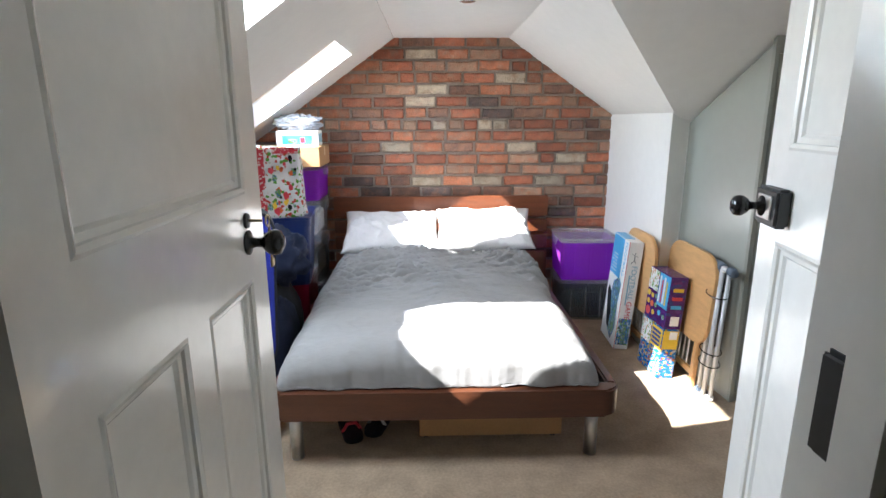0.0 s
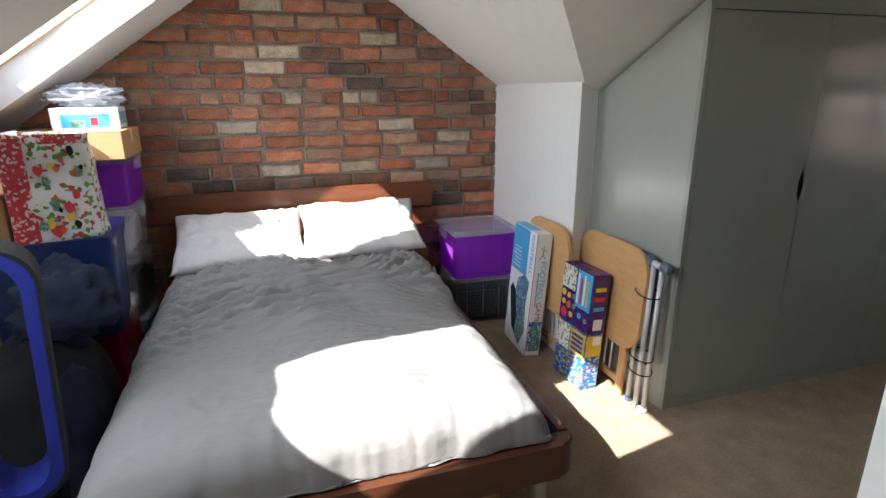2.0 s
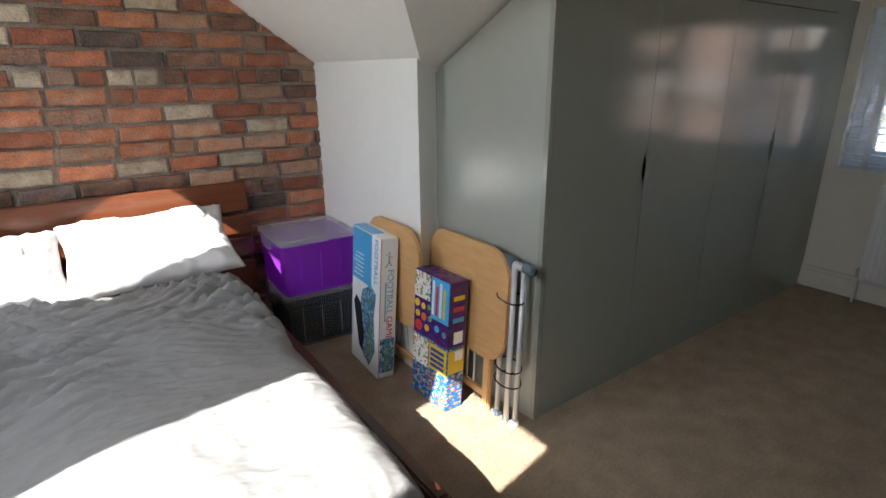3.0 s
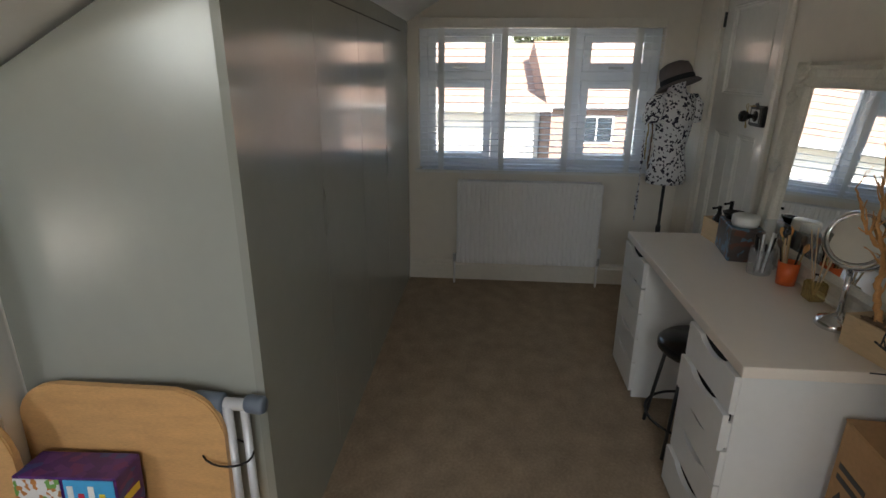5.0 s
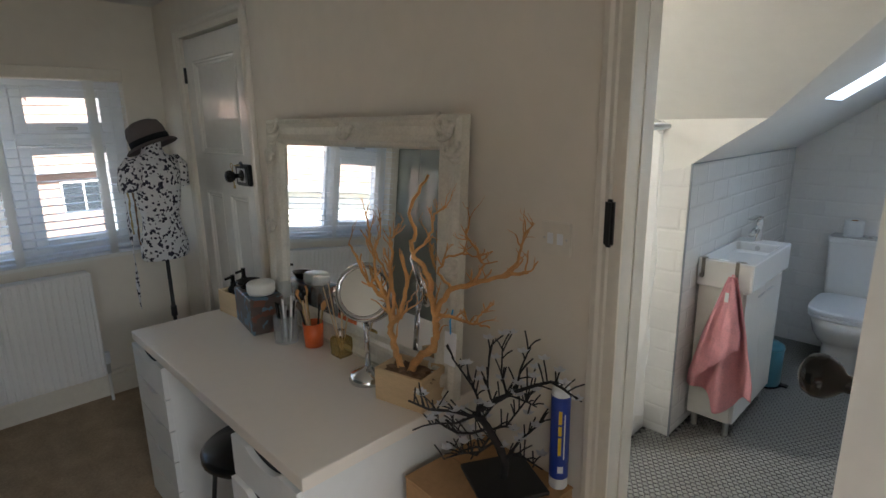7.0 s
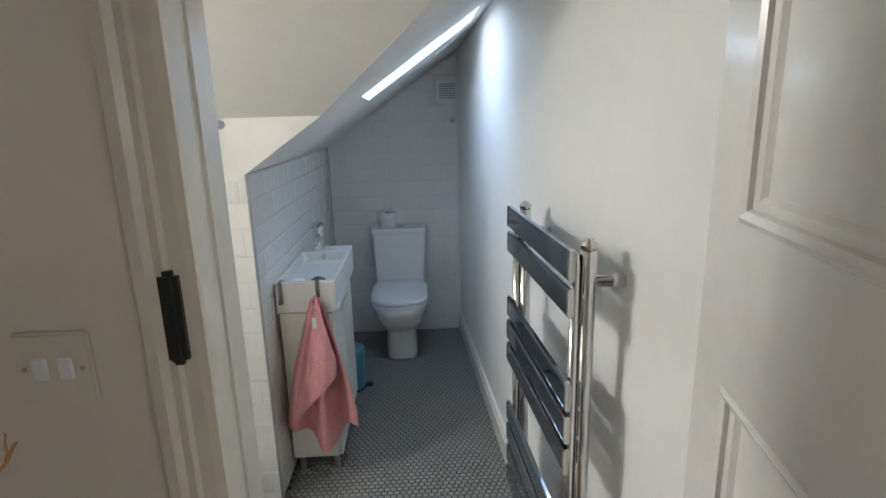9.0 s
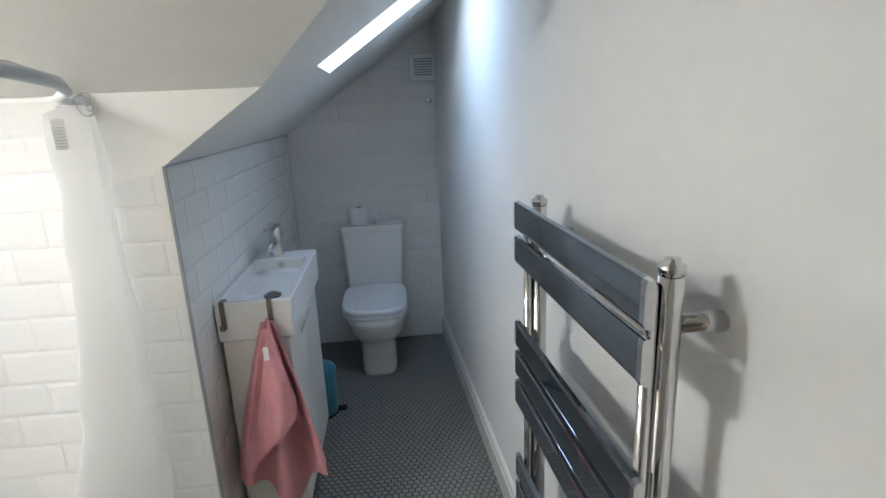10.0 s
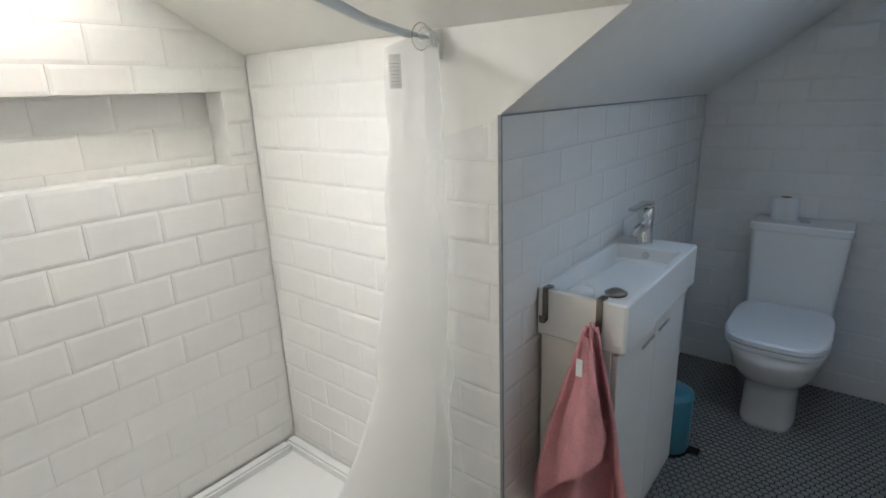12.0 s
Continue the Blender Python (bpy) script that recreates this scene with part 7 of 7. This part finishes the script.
for (x, y), s in (((1.765, PART_Y + 0.003), 1), ((1.285, SB - 0.003), -1)):
    m = Matrix.Translation((x, y, RZ)) @ pose(0, 0, 0, -90 * s)
    part("end_cup", lathe(bmesh.new(), [(0.001, 0), (0.026, 0), (0.026, 0.016), (0.016, 0.024), (0.001, 0.024)], 24, m), PVC, rod, "white end cup", True)
part("bracket", B(1.728, 1.734, PART_Y + 0.003, PART_Y + 0.03, 1.47, 1.534, 0.001), PVC, rod, "white upright bracket")

curtain = thing("shower_curtain", "translucent white shower curtain drawn to the wall", "shower curtain")
ALONG = Vector((-0.535, 0.845, 0))
ACROSS = Vector((0.845, 0.535, 0))


def curtain_point(u, v):
    """Gathered film: tight folds at the rail, swinging out into the tray at the bottom."""
    a = u * 2 * math.pi * 2.75
    s = u * (0.15 + 0.07 * v) + 0.02 * v * noise.noise((u * 4, v * 3, 1.0))
    swing = max(0, v - 0.15) / 0.85
    w = 0.105 + 0.11 * swing + 0.32 * swing ** 4
    off = w * (0.5 + 0.5 * math.sin(a - 0.6)) * (0.55 + 0.45 * u) + 0.016 * noise.noise((u * 9, v * 6, 4.0)) + 0.010 * math.sin(a * 3) * (1 - 0.5 * v) + 0.014 * abs(noise.noise((u * 8, v * 7, 2.0))) - 0.02
    p = Vector((1.748, PART_Y + 0.016, 0)) + ALONG * s + ACROSS * off
    p.y = max(p.y, PART_Y + 0.006)
    p.z = 1.497 - v * 1.354 + 0.010 * math.sin(a * 2) * (1 - v)
    return p


part("film", sheet(bmesh.new(), 140, 70, curtain_point), CURTAIN, curtain, "thin translucent film", True)
tag = Vector((1.748, PART_Y + 0.016, 1.442)) + ALONG * 0.15 + ACROSS * 0.06
tm = Matrix.Translation(tag) @ pose(0, 0, 0, 0, 0, 212)
t_ob = part("tag", B(-0.013, 0.013, -0.001, 0.001, -0.034, 0.034), PAPER, curtain, "white care tag")
t_ob.matrix_local = tm
for k in range(7):
    l_ob = part("tag_line", B(-0.010, 0.010, -0.0018, -0.0012, -0.027 + k * 0.007, -0.0262 + k * 0.007), INKGREY, t_ob, "line of unreadable print")
for k in range(5):
    c = Vector((1.748, PART_Y + 0.016, RZ - 0.010)) + ALONG * (0.17 if k == 4 else 0.02 + 0.025 * k)
    loop = [c + ACROSS * (0.018 * math.cos(a)) + Vector((0, 0, 0.026 * math.sin(a))) for a in [2 * math.pi * j / 16 for j in range(17)]]
    part("ring", tube(bmesh.new(), loop, 0.0014, 6), CHROME, curtain, "wire curtain ring", True)
ey = Vector((1.712, PART_Y + 0.05, 1.445))
part("eyelet", lathe(bmesh.new(), [(0.006, 0), (0.010, 0), (0.010, 0.002), (0.006, 0.002)], 18, Matrix.Translation(ey) @ pose(0, 0, 32, 0, -90, 0)), CHROME, curtain, "metal eyelet")

# tile trims
structure("tile_trim", B(TILE_X - 0.004, TILE_X + 0.004, PART_Y - 0.003, PART_Y + 0.004, 0, 1.345), INKGREY, "slim grey edge trim on the tiled corner", "trim")
structure("tile_trim", B(TILE_X - 0.003, TILE_X + 0.012, BATH_BACK, PART_Y - 0.004, 1.341, 1.3455), INKGREY, "slim grey trim above the tiles", "trim")

# ---- outside the dormer window ----
GZ = -5.2
ground = structure("ground", B(-300, 600, -400, 400, GZ - 0.5, GZ), GRASS, "grass and gardens round the houses", "ground")
structure("road", B(18, 25, -300, 300, GZ + 0.004, GZ + 0.02), ASPHALT, "grey asphalt residential road", "road")
structure("pavement", B(15.6, 18, -300, 300, GZ + 0.004, GZ + 0.12), RENDERW, "pale concrete pavement", "pavement")


def house(m, w, d, h, roof_h, wall, label, windows, hip=0.0):
    ob = thing("house", label, "house", m)
    part("wall", B(0, d, -w / 2, w / 2, 0, h), wall, ob)
    bm = bmesh.new()
    ya, yb = -w / 2 - 0.3, w / 2 + 0.3
    vs = [bm.verts.new(p) for p in ((-0.4, ya, h), (d + 0.4, ya, h), (d + 0.4, yb, h), (-0.4, yb, h), (d / 2, ya + hip, h + roof_h), (d / 2, yb - hip, h + roof_h))]
    for q in ((0, 3, 2, 1), (0, 1, 4), (2, 3, 5), (1, 2, 5, 4), (3, 0, 4, 5)):
        bm.faces.new([vs[i] for i in q])
    rf = part("roof", bm, ROOFTILE, ob, "brown tiled pitched roof")
    part("chimney", B(d / 2 - 0.4, d / 2 + 0.4, w / 4 - 0.3, w / 4 + 0.3, h + roof_h - 0.6, h + roof_h + 1.1), HOUSEBRICK, rf, "brick chimney stack")
    part("gutter", B(-0.5, -0.4, -w / 2 - 0.3, w / 2 + 0.3, h - 0.1, h + 0.02), PVC, ob)
    for y, z, ww, hh in windows:
        wo = part("window", B(-0.05, 0.02, y - ww / 2, y + ww / 2, z, z + hh), PVC, ob, "white framed window")
        n = max(1, round(ww / 0.7))
        for k in range(n):
            a = y - ww / 2 + 0.06 + k * (ww - 0.06) / n
            part("pane", B(-0.056, -0.05, a, a + (ww - 0.06) / n - 0.06, z + 0.07, z + hh - 0.07), DARKGLASS, wo)
    return ob


two = [(-2, 0.9, 1.8, 1.4), (1.8, 0.9, 1.6, 1.4), (-2, 3.4, 1.8, 1.3), (1.8, 3.4, 1.6, 1.3)]
house(pose(11.8, 6.85, GZ), 11.4, 7.5, 6.05, 2.1, RENDERW, "white rendered house with pale brown hipped roof", [(2.5, 3.6, 1.6, 1.2), (-2.5, 0.8, 1.6, 1.3), (2, 0.8, 1.6, 1.3)], 3.6)
structure("yard_slab", B(9.0, 15.6, -40, 40, GZ + 0.004, GZ + 0.06), RENDERW, "pale concrete yard between the houses", "pavement")
house(pose(27, -4.8, GZ, 0, 0, 6), 8, 8, 5.2, 3.0, HOUSEBRICK, "red brick semi-detached house across the road", two)
house(pose(29, 4.0, GZ, 0, 0, 0), 9, 8, 5.2, 3.0, RENDERW, "pale rendered semi-detached house across the road", two)
house(pose(29, 16, GZ, 0, 0, -3), 9, 8, 5.2, 3.0, HOUSEBRICK, "red brick house further along the road", two)
house(pose(15, -6.3, GZ, 0, 0, 0), 6, 4.5, 6.2, 2.4, HOUSEBRICK, "red brick house beside the drive", [(1.4, 3.2, 1.3, 1.3), (1.4, 0.8, 1.3, 1.4), (-1.4, 3.2, 1.2, 1.3)])

car = thing("parked_car", "dark blue hatchback parked at the kerb", "car", pose(16.9, 0.2, GZ + 0.12, 0, 0, 90))
prof = ((-2.0, 0.35), (-2.05, 0.75), (-1.75, 0.95), (-1.2, 1.42), (0.3, 1.45), (1.0, 0.98), (1.9, 0.80), (2.05, 0.55), (2.0, 0.35))
part("body", slab(bmesh.new(), [(x, -0.85, z) for x, z in prof], (0, 1.7, 0)), CARPAINT, car)
part("windscreen", slab(bmesh.new(), [(0.36, -0.72, 1.40), (0.95, -0.76, 1.02), (0.95, 0.76, 1.02), (0.36, 0.72, 1.40)], (0.02, 0, 0.03)), DARKGLASS, car)
for s in (-1, 1):
    part("side_window", slab(bmesh.new(), [(-1.1, s * 0.855, 1.36), (0.25, s * 0.855, 1.38), (0.8, s * 0.855, 1.0), (-1.5, s * 0.855, 1.0)], (0, s * 0.01, 0)), DARKGLASS, car)
    for x in (-1.3, 1.3):
        wh = part("wheel", tube(bmesh.new(), [(x, s * 0.72, 0.31), (x, s * 0.88, 0.31)], 0.31, 20), BLACK, car)
        part("rim", tube(bmesh.new(), [(x, s * 0.881, 0.31), (x, s * 0.89, 0.31)], 0.19, 16), METAL, wh)


def tree_out(m, h, seed, label):
    ob = thing("tree", label, "tree", m)
    rnd = random.Random(seed)
    part("trunk", tube(bmesh.new(), [(0, 0, 0), (0.1, 0.05, h * 0.3), (0, 0.1, h * 0.6)], [0.22, 0.16, 0.08], 8), BARK, ob)
    bm = bmesh.new()
    for k in range(2600):
        a, u, v = rnd.uniform(0, 6.283), rnd.random() ** 0.5, rnd.random()
        r = h * 0.28 * u * (0.7 + 0.5 * noise.noise((math.cos(a) * 1.5, math.sin(a) * 1.5, v * 3 + seed)))
        c = Vector((r * math.cos(a), r * math.sin(a), h * (0.35 + 0.65 * v) - 0.3 * r))
        x, y = Vector((rnd.uniform(-1, 1), rnd.uniform(-1, 1), rnd.uniform(-1, 1))).normalized() * 0.24, Vector((rnd.uniform(-1, 1), rnd.uniform(-1, 1), rnd.uniform(-1, 1))).normalized() * 0.18
        bm.faces.new([bm.verts.new(c - x), bm.verts.new(c + y), bm.verts.new(c + x), bm.verts.new(c - y)])
    part("crown", bm, LEAF, ob, "loose green foliage")


tree_out(pose(26.5, 2.2, GZ), 6.0, 3, "green street tree between the houses")
tree_out(pose(38, 10, GZ), 10, 5, "green tree behind the houses")
tree_out(pose(40, -1, GZ), 11, 9, "green tree beyond the roofs")

# ---- bricks, tiles and mosaic ----
random.seed(42)


def piece(name, me, parent, loc, material=None):
    ob = new(name, me)
    ob.parent = parent
    ob.location = loc
    return ob


def brick_mesh(w, h, d, seed):
    """A worn brick: chipped, uneven outline; front at y = 0."""
    rnd = random.Random(seed)
    j = lambda k: rnd.uniform(-k, k)
    front = []
    for x, z in ((0, 0), (w * 0.35, 0), (w * 0.7, 0), (w, 0), (w, h), (w * 0.65, h), (w * 0.3, h), (0, h)):
        cx, cz = (0.006 if x == 0 else -0.006 if x == w else 0), (0.005 if z == 0 else -0.005)
        front.append((x + cx + j(0.0045), j(0.0018), z + cz + j(0.0045)))
    back = [(x + (0 if 0 < x < w else 0), d, z) for x, z in ((0, 0), (w * 0.35, 0), (w * 0.7, 0), (w, 0), (w, h), (w * 0.65, h), (w * 0.3, h), (0, h))]
    mid = [(x + j(0.0015), 0.006, z + j(0.0015)) for x, y, z in back]
    bm = bmesh.new()
    rings = [[bm.verts.new(p) for p in r] for r in (front, mid, back)]
    for ra, rb in zip(rings, rings[1:]):
        for k in range(8):
            bm.faces.new((ra[k], ra[(k + 1) % 8], rb[(k + 1) % 8], rb[k]))
    c = bm.verts.new((w / 2, j(0.002), h / 2))
    for k in range(8):
        bm.faces.new((rings[0][k], rings[0][(k + 1) % 8], c))
    finish(bm)
    me = bpy.data.meshes.new("brick")
    bm.to_mesh(me)
    bm.free()
    return me


CH, BL, JT = 0.0848, 0.222, 0.017
# pale and sooty bricks that stand out, row by row, by their middle along the wall
PALE = {11: (-0.18, -0.03, 0.39, 0.81), 14: (-0.28, 0.69), 16: (0.04, 0.30, 0.47), 20: (0.46,), 19: (-0.11,), 18: (-0.07,), 13: (0.95,), 22: (-0.15,)}
SOOTY = {17: (0.40, 0.66), 11: (-0.60,), 18: (0.42,), 10: (-0.45, -0.3, -0.15, 0.0, 0.14, 0.3, 0.55)}
meshes = {}
for kind, wl in (("full", BL), ("half", 0.098), ("closer", 0.15)):
    for mi in range(len(BRICKS)):
        for v in range(3):
            me = brick_mesh(wl, CH - JT, 0.03, len(kind) * 100 + mi * 10 + v)
            me.materials.append(BRICKS[mi])
            meshes[kind, mi, v] = (me, wl)
count = 0
for row in range(-1, 25):
    z = 0.037 + row * CH
    header_row = row in (2, 9, 16)
    x = -1.40 - random.uniform(0, 0.2)
    while x < 1.30:
        kind = "half" if header_row and random.random() < 0.9 else random.choices(("full", "half", "closer"), (0.8, 0.12, 0.08))[0]
        wl = meshes[kind, 0, 0][1]
        if any(x <= p < x + wl + JT for p in PALE.get(row, ())):
            mi = 2
        elif any(x <= p < x + wl + JT for p in SOOTY.get(row, ())):
            mi = random.choice((4, 4, 3))
        elif row < 10:
            mi = random.choices(range(6), (4, 3, 0.6, 3, 1.2, 1.6))[0]
        elif header_row:
            mi = random.choices(range(6), (2.5, 3, 0.8, 1, 0.4, 3))[0]
        else:
            mi = random.choices(range(6), (5, 6, 0.25, 1.2, 0.2, 2.2))[0]
        me, wl = meshes[kind, mi, random.randrange(3)]
        top_limit = min(2.1, 2.045 + 0.69 * (x + wl + 0.357) + 0.02, 2.05 - 0.69 * (x - 0.483) + 0.02)
        hidden = z < 0 or z > top_limit or (z < 0.72 and -0.70 < x and x + wl < 0.70)
        if not hidden and count < 300:
            piece("brick", me, wall_north, (x, 4.272 + random.uniform(-0.002, 0.003), z + random.uniform(-0.004, 0.004))).rotation_euler = (0, radians(random.uniform(-0.8, 0.8)), radians(random.uniform(-0.5, 0.5)))
            count += 1
        x += wl + JT + random.uniform(-0.004, 0.005)


def tile_mesh(w, h):
    """A bevelled glazed tile, face towards -y, corner at the origin."""
    b, g = 0.011, 0.0004
    r0 = [(g, 0.0055, g), (w - g, 0.0055, g), (w - g, 0.0055, h - g), (g, 0.0055, h - g)]
    r1 = [(x, 0.0018, z) for x, y, z in r0]
    r2 = [(b, 0, b), (w - b, 0, b), (w - b, 0, h - b), (b, 0, h - b)]
    bm = bmesh.new()
    rings = [[bm.verts.new(p) for p in r] for r in (r0, r1, r2)]
    for ra, rb in zip(rings, rings[1:]):
        for k in range(4):
            bm.faces.new((ra[k], ra[(k + 1) % 4], rb[(k + 1) % 4], rb[k]))
    bm.faces.new(rings[2])
    finish(bm)
    me = bpy.data.meshes.new("tile")
    bm.to_mesh(me)
    bm.free()
    me.materials.append(TILE)
    return me


tile_cache = {}


def tiles(parent, m, length, z0, z1, top=None, skip=None, start=0.0):
    """Half-bond rows of 200 x 100 tiles on the plane of m (x along the wall, face to -y). top(u): height limit at u."""
    row, z = 0, z1
    while z > z0 + 0.004:
        h = min(0.1, z - z0)
        u = -(0.1 if row % 2 else 0.0) - start
        while u < length - 0.004:
            a, b = max(u, 0), min(u + 0.2, length)
            u += 0.2
            if b - a < 0.006:
                continue
            if top and min(top(a), top(b)) < z - h * 0.2:
                continue
            if skip and skip(a, b, z - h, z):
                continue
            key = (round(b - a, 3), round(h, 3))
            if key not in tile_cache:
                tile_cache[key] = tile_mesh(*key)
            ob = piece("tile", tile_cache[key], parent, (0, 0, 0))
            ob.matrix_local = m @ pose(a, random.uniform(-0.0004, 0.0004), z - h, random.uniform(-0.15, 0.15), 0, random.uniform(-0.12, 0.12))
        z -= 0.1
        row += 1


# plane frames: x along the wall, -y out of the wall
tiles(wall_partition, pose(2.54, PART_Y, 0, 0, 0, 180), 2.54 - TILE_X, 0, 1.342, start=0.07)
tiles(wall_bath_side, pose(TILE_X, PART_Y - 0.004, 0, 0, 0, -90), PART_Y - BATH_BACK, 0, 1.342)
tiles(wall_bath_back, pose(TILE_X, BATH_BACK, 0, 0, 0, 180), TILE_X - bath_wall_x(BATH_BACK), 0, 2.0, top=lambda u: bath_z(TILE_X - u) + 0.12)


tiles(wall_partition, pose(2.54, PART_Y, 0, 0, 0, 180), 2.54 - 1.80, 1.342, 1.532, start=0.07)
for z0, z1, y0, y1 in ((0.13, NICHE[2], PART_Y, SB), (NICHE[2], NICHE[3], PART_Y, NICHE[0]), (NICHE[2], NICHE[3], NICHE[1], SB), (NICHE[3], 2.2, PART_Y, SB)):
    tiles(wall_shower, pose(SH_X, y1, 0, 0, 0, -90), y1 - y0, z0, z1, top=(lambda u, y1=y1: shower_z(y1 - u) + 0.1) if z1 > 2 else None, start=0.05)
tiles(wall_shower, pose(SH_X + 0.098, NICHE[1], 0, 0, 0, -90), NICHE[1] - NICHE[0], NICHE[2], NICHE[3])

# mosaic floor
HS = 0.0265
hexm = bmesh.new()
pts = [(0.0122 * math.cos(radians(30 + 60 * k)), 0.0122 * math.sin(radians(30 + 60 * k))) for k in range(6)]
loft(hexm, [[(x, y, z) for x, y in [(a * k, b * k) for a, b in pts]] for z, k in ((-0.006, 1.0), (-0.0012, 1.0), (0.0, 0.93))])
finish(hexm)
hex_me = bpy.data.meshes.new("mosaic_tile")
hexm.to_mesh(hex_me)
hexm.free()
hex_me.materials.append(HEX)
rest_v, rest_f, made = [], [], 0
base = [v.co.copy() for v in hex_me.vertices]
faces = [tuple(p.vertices) for p in hex_me.polygons]
row = 0
y = 0.69
while y > BATH_BACK:
    x = bath_wall_x(y) + (HS / 2 if row % 2 else 0) - 0.02
    xe = 1.70 if y > PART_Y else TILE_X
    while x < xe:
        if 0.72 < x < 1.30 and -0.80 < y < -0.40 and made < 300:
            piece("mosaic_tile", hex_me, bath_floor, (x, y, random.uniform(-0.0003, 0.0003)))
            made += 1
        else:
            n = len(rest_v)
            dz = random.uniform(-0.0003, 0.0003)
            rest_v += [(v.x + x, v.y + y, v.z + dz) for v in base]
            rest_f += [tuple(i + n for i in f) for f in faces]
        x += HS
    y -= HS * 0.866
    row += 1
me = bpy.data.meshes.new("mosaic_rest")
me.from_pydata(rest_v, [], rest_f)
me.materials.append(HEX)
ob = new("mosaic_tiles", me)
ob.parent = bath_floor
tagged(ob, "small pale hexagon mosaic tiles", kind="stuff")
